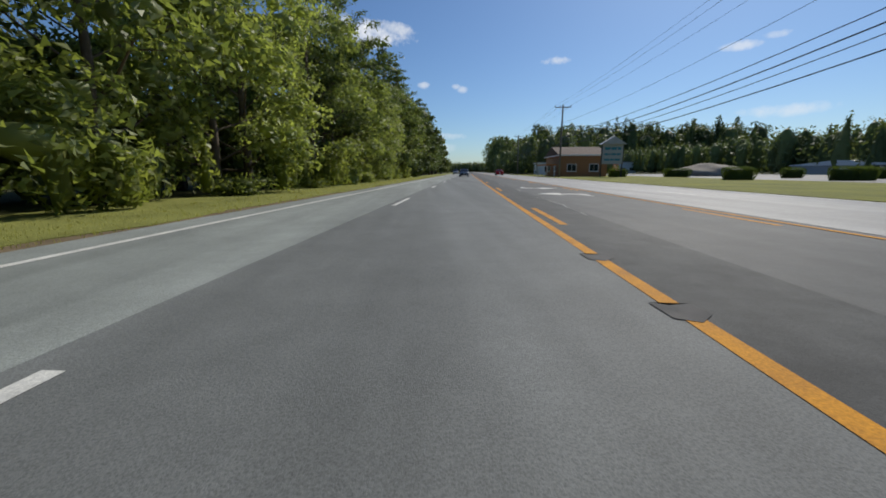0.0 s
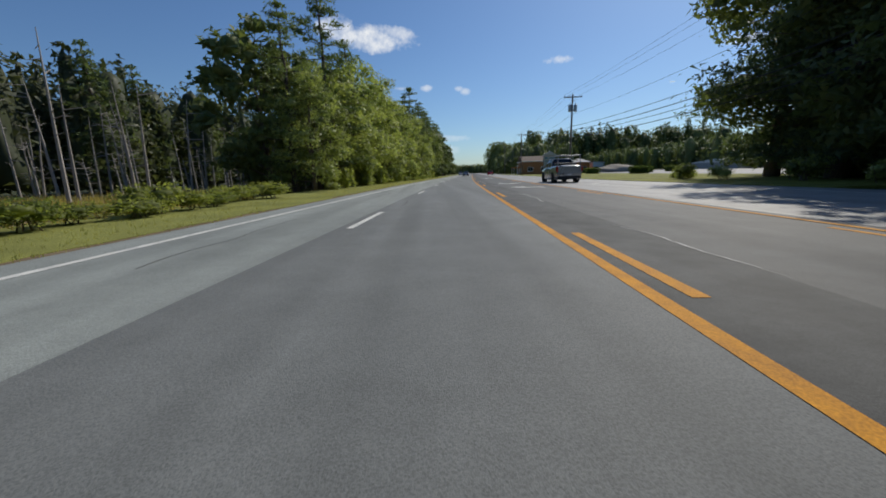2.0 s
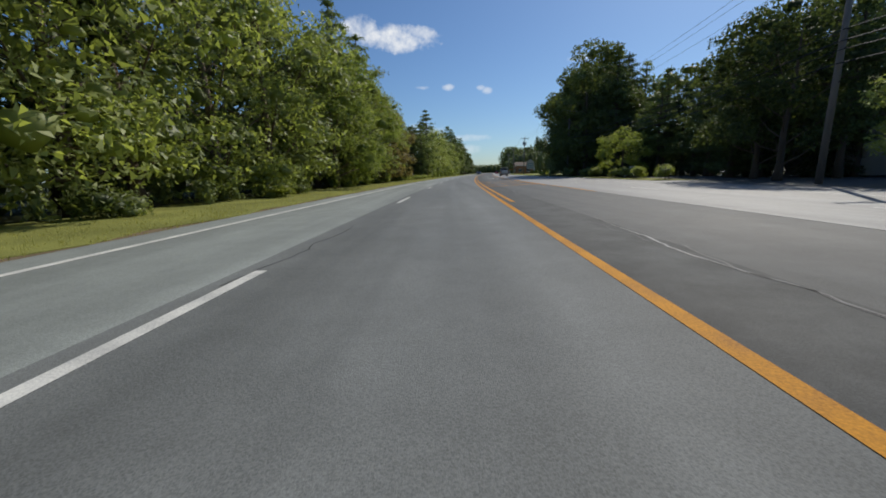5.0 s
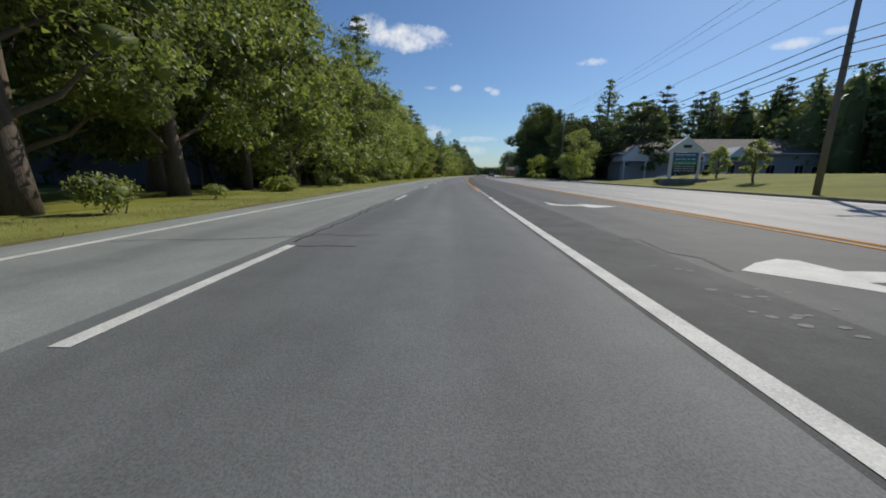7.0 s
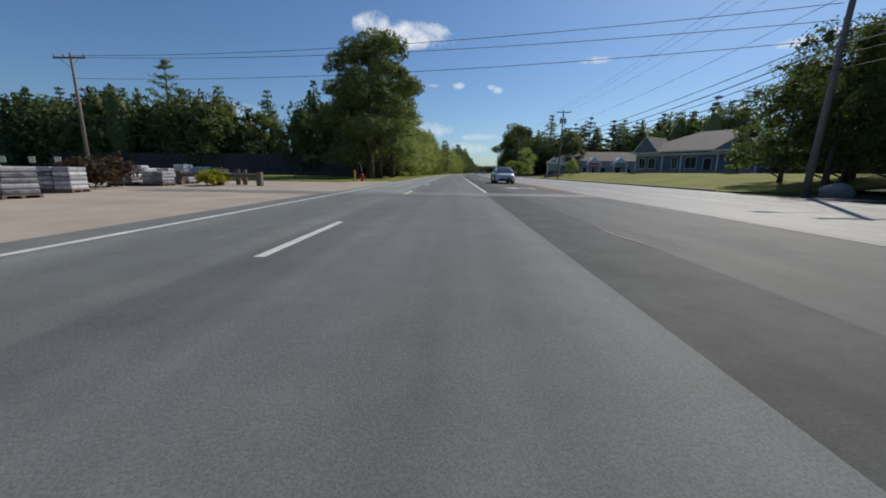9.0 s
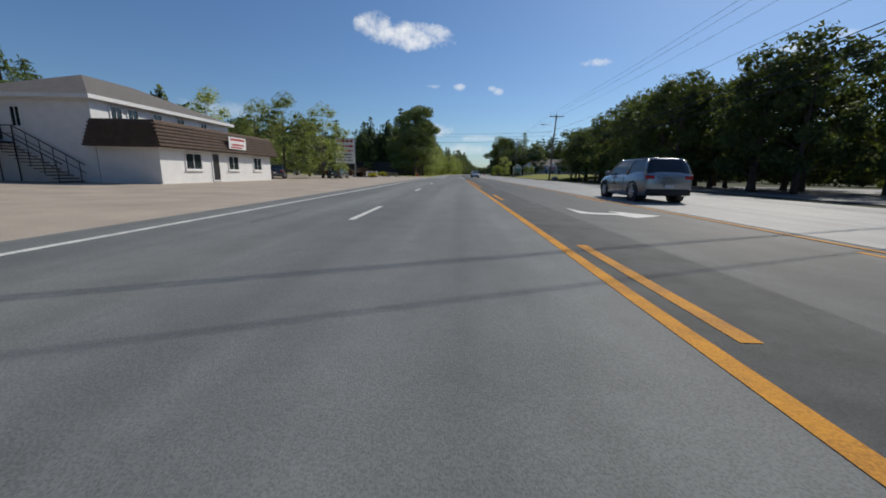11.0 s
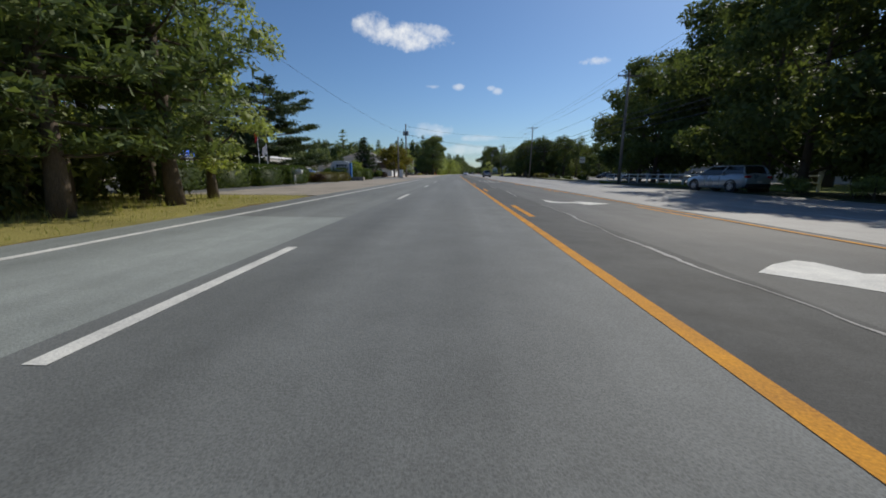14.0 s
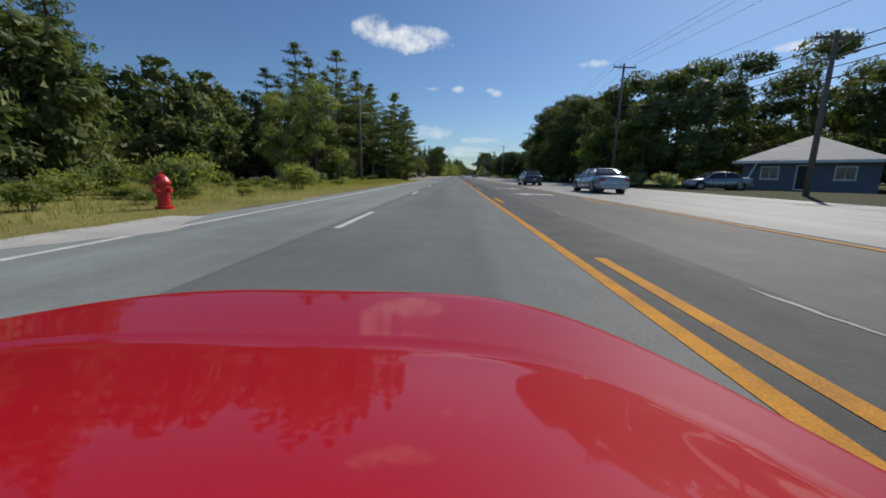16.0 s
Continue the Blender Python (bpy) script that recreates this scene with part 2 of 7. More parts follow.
# darker copy of the broad leaves: standing shade is put into its colour
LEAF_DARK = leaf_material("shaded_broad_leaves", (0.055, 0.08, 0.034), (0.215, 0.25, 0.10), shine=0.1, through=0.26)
# still darker copy for oaks against the sun: their shaded side is in the colour
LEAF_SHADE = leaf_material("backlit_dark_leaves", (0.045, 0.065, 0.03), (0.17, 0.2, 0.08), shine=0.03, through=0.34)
LEAF_TURN = leaf_material("turning_leaves", (0.045, 0.075, 0.02), (0.185, 0.15, 0.036))
LEAF_BROWN = leaf_material("browned_leaves", (0.095, 0.09, 0.05), (0.20, 0.16, 0.09))
# lime leaves: light from the sun behind them is put into the bright colour
LEAF_LIME = leaf_material("lime_leaves", (0.13, 0.17, 0.05), (0.29, 0.33, 0.11), through=0.55)
SPRUCE_NEEDLE = leaf_material("spruce_needles", (0.03, 0.05, 0.028), (0.08, 0.108, 0.05), shine=0.08, through=0.16)
# darker copy of the pine needles, with the pines' shaded side in the colour
DENSE_NEEDLE = leaf_material("shaded_pine_needles", (0.046, 0.07, 0.04), (0.16, 0.2, 0.09), shine=0.08, through=0.24)
SWAMP_LEAF = leaf_material("dull_swamp_leaves", (0.045, 0.06, 0.034), (0.115, 0.125, 0.065), through=0.3)
NEEDLE = leaf_material("pine_needles", (0.068, 0.1, 0.046), (0.2, 0.245, 0.1), shine=0.12, through=0.28)
SHRUB_LEAF = leaf_material("shrub_leaves", (0.12, 0.155, 0.05), (0.30, 0.32, 0.11))
DRY_HEDGE_LEAF = leaf_material("browned_hedge_leaves", (0.085, 0.082, 0.034), (0.15, 0.135, 0.058))
HEDGE_LEAF = leaf_material("hedge_leaves", (0.035, 0.06, 0.018), (0.09, 0.12, 0.035))
RED_SHRUB = leaf_material("barberry_leaves", (0.032, 0.022, 0.02), (0.085, 0.052, 0.045))
GRASSBLADE = leaf_material("grass_blades", (0.2, 0.215, 0.058), (0.40, 0.38, 0.145), through=0.4)
GRASSDRY = leaf_material("dry_grass_blades", (0.20, 0.19, 0.05), (0.42, 0.33, 0.13), through=0.4)
METAL = material("galvanised_metal", (0.42, 0.43, 0.44), rough=0.45, metal=0.9, vary=0.2)
DARK_METAL = material("dark_metal", (0.035, 0.033, 0.032), rough=0.5, metal=0.4, vary=0.3)
CABLE = material("black_cable", (0.012, 0.012, 0.013), rough=0.6, vary=0.2, bump=0)
CERAMIC = material("insulator_ceramic", (0.30, 0.30, 0.31), rough=0.2, vary=0.2, bump=0)
WHITE_PAINT = material("white_paint", (0.78, 0.77, 0.74), rough=0.55, vary=0.08, scale=2)
GREY_SIDING = material("grey_siding", (0.42, 0.42, 0.41), rough=0.65, vary=0.1, scale=1.5)
SHOP_SIDING = material("weathered_grey_siding", (0.24, 0.245, 0.24), rough=0.7, vary=0.15, scale=1.5)
HOUSE_SIDING = material("grey_blue_siding", (0.15, 0.175, 0.21), rough=0.7, vary=0.15, scale=1.5)
BLUE_SIDING = material("slate_blue_siding", (0.13, 0.17, 0.23), rough=0.65, vary=0.12, scale=1.5)
CREAM_METAL = material("cream_metal_cladding", (0.66, 0.63, 0.56), rough=0.5, vary=0.1, scale=1.0)
ROOF_BROWN = material("brown_shingles", (0.105, 0.07, 0.05), rough=0.9, scale=3, fine=30, vary=0.4, bump=0.7)
ROOF_GREY = material("grey_shingles", (0.15, 0.135, 0.12), rough=0.9, scale=3, fine=30, vary=0.35, bump=0.7)
ROOF_BROWNGREY = material("brown_grey_shingles", (0.20, 0.175, 0.15), rough=0.9, scale=3, fine=30, vary=0.3, bump=0.7)
ROOF_PALE = material("pale_grey_shingles", (0.33, 0.32, 0.33), rough=0.75, scale=3, fine=30, vary=0.25, bump=0.6)
BLUE_CLOTH = material("blue_awning_fabric", (0.01, 0.10, 0.55), rough=0.7, vary=0.12)
BLUE_PAINT = material("blue_paint", (0.03, 0.17, 0.50), rough=0.4, vary=0.1)
RED_PAINT = material("red_paint", (0.55, 0.02, 0.02), rough=0.4, vary=0.15)
YELLOW_PAINT = material("yellow_paint", (0.75, 0.42, 0.02), rough=0.45, vary=0.15)
# orange wall paint browned so the shade on that side is in the colour
BROWN_ORANGE = material("orange_paint_browned_for_shade", (0.34, 0.15, 0.055), rough=0.6, vary=0.25)
ORANGE_PAINT = material("orange_paint", (0.60, 0.20, 0.04), rough=0.5, vary=0.15)
STONE = material("grey_stone", (0.26, 0.245, 0.225), rough=0.85, scale=5, fine=40, vary=0.3, spread=0.5)
TEAL = material("teal_sign_face", (0.02, 0.20, 0.26), rough=0.35, vary=0.1)
GREEN_SIGN = material("green_sign_face", (0.05, 0.28, 0.10), rough=0.35, vary=0.1)
SIGN_DARK = material("dark_sign_face", (0.03, 0.04, 0.05), rough=0.35, vary=0.2)
SIGN_RED = material("red_sign_paint", (0.45, 0.05, 0.05), rough=0.45, vary=0.2)
GLASS = glass_dark("window_glass")
CAR_GLASS = glass_dark("car_glass", (0.012, 0.016, 0.02))
TYRE = material("tyre_rubber", (0.016, 0.016, 0.017), rough=0.8, vary=0.3)
RIM = material("alloy_rim", (0.5, 0.5, 0.51), rough=0.3, metal=0.9, vary=0.1)
TAIL = material("tail_light_red", (0.38, 0.012, 0.012), rough=0.12, vary=0.1, bump=0)
HEAD = material("headlight_clear", (0.55, 0.57, 0.6), rough=0.08, vary=0.15, bump=0, spec=0.8)
PLASTIC = material("black_plastic", (0.022, 0.022, 0.023), rough=0.55, vary=0.2)
PLATE = material("plate_white", (0.65, 0.66, 0.66), rough=0.4, vary=0.1)
FLAG_W = material("white_flag_cloth", (0.6, 0.6, 0.62), rough=0.8, vary=0.15)
WHITE_BAG = material("white_bag_plastic", (0.62, 0.63, 0.64), rough=0.35, vary=0.35, scale=3)
TEAL_BAG = material("teal_bag_plastic", (0.30, 0.52, 0.50), rough=0.35, vary=0.35, scale=3)
BAG = material("mulch_bag_plastic", (0.55, 0.54, 0.55), rough=0.4, vary=0.2, spread=0.9, dark=(0.04, 0.04, 0.07))
WOODRAIL = material("rail_wood", (0.16, 0.12, 0.09), rough=0.85, vary=0.35, scale=5, spread=0.4)
SCREEN = material("dark_screen_fence", (0.075, 0.07, 0.07), rough=0.9, vary=0.2, scale=2)


def car_paint(name, color, metal=0.35, rough=0.3):
    m = material(name, color, rough=rough, metal=metal, vary=0.06, scale=1.2, fine=160, bump=0.0, coat=1.0)
    m.node_tree.nodes["Principled BSDF"].inputs["Coat Roughness"].default_value = 0.03
    return m


PAINT_RED = car_paint("red_car_paint", (0.40, 0.004, 0.012), 0.0, 0.5)
PAINT_RED.node_tree.nodes["Principled BSDF"].inputs["Specular IOR Level"].default_value = 0.1
PAINT_RED.node_tree.nodes["Principled BSDF"].inputs["Coat Weight"].default_value = 0.6
PAINT_SILVER = car_paint("silver_car_paint", (0.36, 0.37, 0.38), 0.7)
PAINT_WHITE = car_paint("white_car_paint", (0.72, 0.73, 0.74), 0.0)
PAINT_DARK = car_paint("dark_blue_grey_car_paint", (0.035, 0.045, 0.06), 0.5)
PAINT_BLUE = car_paint("pale_blue_grey_car_paint", (0.36, 0.41, 0.47), 0.45)
PAINT_NAVY = car_paint("navy_car_paint", (0.03, 0.06, 0.16), 0.5)
# ---- small builders ----
def mesh_from(name, verts, faces, mat, smooth=False):
    me = bpy.data.meshes.new(name)
    me.from_pydata([tuple(v) for v in verts], [], [tuple(f) for f in faces])
    if mat:
        me.materials.append(mat)
    if smooth:
        me.polygons.foreach_set("use_smooth", [True] * len(me.polygons))
    me.update()
    return me


def part(name, bm, mat, parent=None, label="", smooth=False):
    """Links a bmesh as one mesh object, under a thing where one is given."""
    me = bpy.data.meshes.new(name)
    bmesh.ops.recalc_face_normals(bm, faces=bm.faces)
    bm.to_mesh(me)
    bm.free()
    me.materials.append(mat)
    if smooth:
        me.polygons.foreach_set("use_smooth", [True] * len(me.polygons))
    ob = new(name, me)
    if parent:
        ob.parent = parent
    if label:
        tagged(ob, label)
    return ob


def share(ob, m, parent=None):
    """Another object on the same mesh."""
    o = new(ob.name.split(".")[0], ob.data)
    o.matrix_basis = m
    o.parent = parent
    return o


def boxes(*items, bevel=0.0):
    """A bmesh of boxes (x0, x1, y0, y1, z0, z1), bevelled."""
    bm = bmesh.new()
    for x0, x1, y0, y1, z0, z1 in items:
        r = bmesh.ops.create_cube(bm, size=1.0)
        for v in r["verts"]:
            v.co = Vector(((x0 + x1) / 2 + v.co.x * (x1 - x0), (y0 + y1) / 2 + v.co.y * (y1 - y0), (z0 + z1) / 2 + v.co.z * (z1 - z0)))
    if bevel:
        bmesh.ops.bevel(bm, geom=bm.edges[:], offset=bevel, segments=2, affect="EDGES", profile=0.6)
    return bm


def tube(bm, pts, radii, sides=8, cap=True):
    """A round bar through points, with a radius at each."""
    rings = []
    for i, p in enumerate(pts):
        p = Vector(p)
        d = (Vector(pts[min(i + 1, len(pts) - 1)]) - Vector(pts[max(i - 1, 0)])).normalized()
        u = d.cross(Vector((0.31, 0.95, 0.05))).normalized()
        v = d.cross(u)
        r = radii[i] if hasattr(radii, "__len__") else radii
        rings.append([bm.verts.new(p + (u * math.cos(k) + v * math.sin(k)) * r) for k in [2 * math.pi * j / sides for j in range(sides)]])
    for a, b in zip(rings, rings[1:]):
        for j in range(sides):
            bm.faces.new((a[j], a[(j + 1) % sides], b[(j + 1) % sides], b[j]))
    if cap:
        bm.faces.new(rings[0][::-1])
        bm.faces.new(rings[-1])
    return bm


def thing(name, m, label, category, group="", kind=""):
    o = new(name)
    o.empty_display_size = 0.3
    o.matrix_basis = m
    return tagged(o, label, category, group, kind)


def strip(name, x0, x1, s0, s1, z, mat, label="", step=4.0, parent=None, kind="structure", thick=0.0, rough_edge=0.0, category="", rise=0.0):
    """A band of the ground along the road; x0 and x1 may be functions of s."""
    n = max(2, int(abs(s1 - s0) / step) + 1)
    vs, fs = [], []
    rnd = random.Random(int(s0 * 7 + (x0 if not callable(x0) else 3) * 13))
    for i in range(n):
        s = s0 + (s1 - s0) * i / (n - 1)
        a, b = (x0(s) if callable(x0) else x0), (x1(s) if callable(x1) else x1)
        for k in range(5):
            x = a + (b - a) * k / 4 + (rnd.uniform(-rough_edge, rough_edge) if k in (0, 4) else 0)
            X, Y, _ = w2(x, s)
            vs.append((X, Y, z + rise * max(0, k - 1) / 3))
    for i in range(n - 1):
        for k in range(4):
            q = i * 5 + k
            fs.append((q, q + 1, q + 6, q + 5))
    if thick:
        m0 = len(vs)
        vs += [(x, y, zz - thick) for x, y, zz in vs]
        for i in range(n - 1):
            for k in (0, 4):
                q = i * 5 + k
                fs.append((q, q + 5, q + 5 + m0, q + m0))
        for i in (0, n - 1):
            for k in range(4):
                q = i * 5 + k
                fs.append((q, q + 1, q + 1 + m0, q + m0))
    ob = new(name, mesh_from(name, vs, fs, mat))
    if parent:
        ob.parent = parent
    else:
        tagged(ob, label, category, kind=kind)
    return ob


# ---- ground and road ----
def smooth01(a, b, v):
    t = min(1, max(0, (v - a) / (b - a)))
    return t * t * (3 - 2 * t)


def right_edge(s):
    return 17.6 - 3.0 * smooth01(-60, 5, s)


bm = bmesh.new()
bmesh.ops.create_grid(bm, x_segments=40, y_segments=40, size=2600)
for v in bm.verts:
    v.co.z = -0.09
ground = part("ground", bm, FOREST)
tagged(ground, "dark leaf-littered ground that reaches the horizon", "ground", kind="structure")
road = strip("road", -0.25, 3.53, -470, 900, 0.0, ASPHALT, "grey asphalt of a worn lane with yellow lines", thick=0.3, category="road")
for s0, s1, mt, lab in ((-193.5, 900, ASPHALT_GREEN, "pale bleached asphalt of the outer lane"), (-335, -193.5, ASPHALT_MID, "greyed asphalt of the outer lane"), (-470, -335, ASPHALT_GREEN, "pale bleached asphalt of the outer lane")):
    strip("road", -3.6, -0.25, s0, s1, 0.0, mt, lab, thick=0.3, category="road")
strip("road", 3.53, 4.85, -470, 900, 0.0, ASPHALT_PATCH, "dark patched asphalt beside the yellow line", thick=0.3, category="road")
strip("road", 4.85, 8.3, -470, 900, 0.0, ASPHALT_TURN, "dark coarse asphalt of the middle turn lane", thick=0.3, category="road")
strip("road", 8.25, lambda s: right_edge(s), -470, 900, 0.005, ASPHALT_FAR, "pale worn asphalt of the far lanes and shoulder, sun glare in its colour", thick=0.3, category="road")
strip("verge", -5.9, -3.3, -470, 400, -0.03, SOIL, "sandy soil strip with sparse grass beside the road", thick=0.2, rough_edge=0.12, step=1.5, category="verge")
strip("verge", -9.0, lambda s: -4.0 - 2.9 * smooth01(-175.4, -178.4, s), -178.4, 300, -0.015, VERGE_GRASS, "mown roadside grass, yellowing at its edge", thick=0.2, rough_edge=0.25, step=1.5, category="verge")
strip("verge", -26, -3.8, -470, -327.5, -0.015, DRYGRASS, "dry meadow grass beside the road", thick=0.2, rough_edge=0.25, step=1.5, category="verge")
strip("lawn", lambda s: right_edge(s) + 0.0, 33, -28, 120, 0.03, LAWN, "mown green lawn across the road", thick=0.2, rough_edge=0.1, step=2, category="lawn")
strip("lawn", lambda s: right_edge(s) + 0.05, 36, -188, -106, 0.03, LAWN, "mown green lawn in front of the shops", thick=0.2, rough_edge=0.1, step=2, rise=1.2, category="lawn")
strip("verge", lambda s: right_edge(s) + 0.05, 30, -470, -320, 0.02, FOREST, "leaf litter under the roadside trees", thick=0.2, rough_edge=0.2, step=2, category="verge")
strip("verge", 17.65, 21.5, -78, -44, 0.02, LAWN, "strip of grass in front of the pines", thick=0.2, step=2, rough_edge=0.1, category="verge")
strip("parking_lot", 33, 82, -28, 120, -0.02, ASPHALT_OLD, "pale asphalt lot behind the lawn", thick=0.2, category="parking lot")
strip("parking_lot", 17.5, 80, -112, -60, -0.02, ASPHALT_OLD, "pale asphalt parking lot of the shops", thick=0.2, category="parking lot")
strip("parking_lot", 20.5, 75, -300, -215, -0.02, ASPHALT_OLD, "pale parking lot by the mobile homes", thick=0.2, category="parking lot")
strip("lawn", 24.5, 75, -345, -296, 0.0, LAWN, "lawn behind the white rail fence", thick=0.2, step=2, category="lawn")
strip("lawn", -70, -7.2, -178.8, -140, 0.02, LAWN, "shaded lawn behind a low rail fence", thick=0.2, step=2, rough_edge=0.2, category="lawn")
strip("driveway", -60, -3.3, -262, -175.6, -0.006, CONCRETE, "pale sandy concrete yard entrance", thick=0.2, rough_edge=0.1, step=2, category="driveway")
strip("driveway", -9.2, -3.3, -327.5, -262, -0.005, GRAVEL, "pale sandy shoulder of packed gravel", thick=0.2, rough_edge=0.25, step=1.5, category="shoulder")
strip("driveway", -9.25, -3.5, -288, -270, -0.001, ASPHALT_PALE, "grey asphalt yard entrance", thick=0.2, rough_edge=0.1, step=1.5, category="driveway")
strip("parking_lot", -60, -9.0, -327.5, -262, -0.02, ASPHALT_OLD, "asphalt yard behind the hedges", thick=0.2, category="parking lot")
strip("pond", -60, -8.2, -46, -26, -0.06, SOIL, "muddy swamp floor among dead trees", thick=0.1, category="swamp")

strip("verge", -4.2, lambda s: -2.75 + 0.22 * math.sin(s * 1.7) - 0.25 * abs(s + 390.5), -392.4, -388.6, 0.006, SAND, "pale washed-out sand over the lane edge", step=0.4, thick=0.1, rough_edge=0.06, category="verge")

# ---- road markings: children of the road ----
strip("edge_line", -2.85, -2.71, -470, 900, 0.004, WHITE_LINE, parent=road)
for a, b in ((-470, -211), (-139, 900)):
    strip("centre_line", 3.46, 3.60, a, b, 0.004, YELLOW_LINE, parent=road)
strip("turn_lane_line", 3.58, 3.74, -193, -146.2, 0.004, WHITE_LINE, parent=road)
for k in range(9):
    strip("lane_dash", 3.58, 3.74, -144.9 + 1.62 * k - 0.9 * (k == 0), -144.1 + 1.62 * k, 0.004, WHITE_LINE, parent=road, step=1)
for a, b in ((-470, -209), (-190, -118), (-84, -66), (-60, 900)):
    strip("far_yellow_line", 7.9, 8.02, a, b, 0.009, YELLOW_LINE, parent=road)
for a, b in ((-190, -118), (-93, -66)):
    strip("far_yellow_line", 8.22, 8.34, a, b, 0.009, YELLOW_LINE, parent=road)
strip("centre_line", 3.78, 3.92, -98, -60, 0.004, YELLOW_LINE, parent=road)
strip("centre_line", 3.78, 3.92, -235, -210.3, 0.004, YELLOW_LINE, parent=road)
strip("far_edge_line", 14.5, 14.62, -470, 900, 0.009, WHITE_LINE, parent=road)
for k in range(-20, 39):
    if not -196.5 < -12.19 * k < -195.9:
        strip("lane_dash", -0.065, 0.065, -12.19 * k, -12.19 * k + 3.05, 0.004, WHITE_LINE, parent=road, step=3.05)
    if k < 34:
        strip("far_lane_dash", 11.2, 11.32, -12.19 * k + 5, -12.19 * k + 8.05, 0.009, WHITE_LINE, parent=road, step=3.05)
for s in [-12.28 * k - 3.9 for k in range(-12, 5)] + [-273.45 - 12.19 * k for k in range(-3, 16)]:
    strip("broken_yellow_line", 3.78, 3.92, s, s + 3.1, 0.004, YELLOW_LINE, parent=road, step=3.1)
    strip("broken_yellow_line", 7.56, 7.68, s, s + 3.1, 0.004, YELLOW_LINE, parent=road, step=3.1)


def painted(name, pts, mat, z=0.004):
    vs = [(*[float(c) for c in w2(x, s)[:2]], z) for x, s in pts]
    bm_ = bmesh.new()
    bm_.faces.new([bm_.verts.new(v) for v in vs])
    bmesh.ops.triangulate(bm_, faces=bm_.faces[:], ngon_method="EAR_CLIP")
    bmesh.ops.recalc_face_normals(bm_, faces=bm_.faces[:])
    if bm_.faces[:] and sum(f.normal.z for f in bm_.faces) < 0:
        bmesh.ops.reverse_faces(bm_, faces=bm_.faces[:])
    ob = part(name, bm_, mat, road)
    return ob


def band(name, pts, width, mat, z=0.004):
    """A painted band along points (x, s)."""
    P = [Vector((float(w2(x, s)[0]), float(w2(x, s)[1]), z)) for x, s in pts]
    vs, fs = [], []
    for i, p in enumerate(P):
        d = (P[min(i + 1, len(P) - 1)] - P[max(0, i - 1)]).normalized()
        nrm = Vector((-d.y, d.x, 0)) * width / 2
        vs += [p + nrm, p - nrm]
    fs = [(2 * i, 2 * i + 1, 2 * i + 3, 2 * i + 2) for i in range(len(P) - 1)]
    ob = new(name, mesh_from(name, vs, fs, mat))
    ob.parent = road
    return ob


# hatched island at the side street
for s in (-84.5, -79.7, -74.7):
    painted("hatch_bar", [(3.95, s - 0.02), (8.0, s + 3.95), (8.0, s + 4.38), (3.95, s + 0.4)], YELLOW_LINE, 0.006)
band("island_curve", [(3.85, -75.5), (3.85, -73.4)] + [(3.87 + 3.28 * (1 - math.cos(a)), -71.8 + 4.6 * math.sin(a)) for a in [k * math.pi / 24 for k in range(13)]] + [(7.8, -66.9)], 0.14, YELLOW_LINE, 0.006)


def turn_arrow(s, x=5.75, flip=1, size=1.0):
    """A curved turn arrow in the middle lane."""
    head = [(0, 0), (0.42, 0.36), (0.86, 0.6), (1.02, 0.5), (1.06, 0.02)]
    stem = [(1.4, 0.02), (1.74, -0.04), (1.94, -0.2), (1.96, -0.7), (1.9, -1.35), (1.88, -1.72), (1.8, -1.3), (1.74, -0.85), (1.62, -0.55), (1.35, -0.42)]
    back = [(0.86, -0.4), (0.96, -1.02), (0.72, -0.78), (0.4, -0.4)]
    painted("turn_arrow", [(x + flip * (u - 1.05) * size, s + flip * (v + 0.6) * size) for u, v in head + stem + back], WHITE_LINE)


for s in (24, 17.5, -10.8, -20.1, -49.4, -58, -147.8, -157.1, -187.3, -253.2, -263, -292.5, -301.2, -329.6, -339.8, -367.4, -376.9):
    turn_arrow(s, x=6.2, flip=-1 if s in (24, -10.8, -49.4, -147.8, -253.2, -292.5, -329.6, -367.4) else 1)

# sealed cracks and a resurfaced band
rc = random.Random(5)
for k in range(46):
    s = -rc.uniform(-5, 400)
    x = rc.choice([4.6, 4.7, 5.2, -0.1, 0.2, -1.6, 12, 13])
    pts = [(x, s)]
    for j in range(rc.randint(8, 26)):
        x += rc.uniform(-0.07, 0.07)
        pts.append((x, pts[-1][1] + rc.uniform(0.12, 0.4)))
    band("sealed_crack" if x < 4 else "worn_seam", pts, rc.uniform(0.012, 0.03), SEALANT if x < 4 else ASPHALT_OLD, 0.003)
# cracks that run on from the lane dashes, and dark patches over the yellow line
for x, s, n in ((0.2, -18.7, 8), (-0.05, -155.2, 28), (-1.46, -326.9, 4), (-1.1, -378.2, 5), (0.25, -379.6, 4)):
    band("sealed_crack", [(x + rc.uniform(-0.05, 0.05), s + 0.3 * j) for j in range(n)], 0.035, SEALANT, 0.003)
for x, s, w_ in ((0.08, -155.45, 0.8), (-0.1, -379.4, 0.9), (-1.5, -65.2, 0.5), (0.3, -354.2, 0.5)):
    band("sealed_crack", [(x + w_ * j / 6, s + rc.uniform(-0.04, 0.04)) for j in range(7)], 0.03, SEALANT, 0.003)
for s in (5.7, 4.0, -2.6):
    painted("tar_patch", [(3.40, s - 0.13), (3.55, s - 0.2), (3.70, s - 0.05), (3.66, s + 0.16), (3.5, s + 0.12), (3.38, s + 0.18)], SEALANT, 0.007)
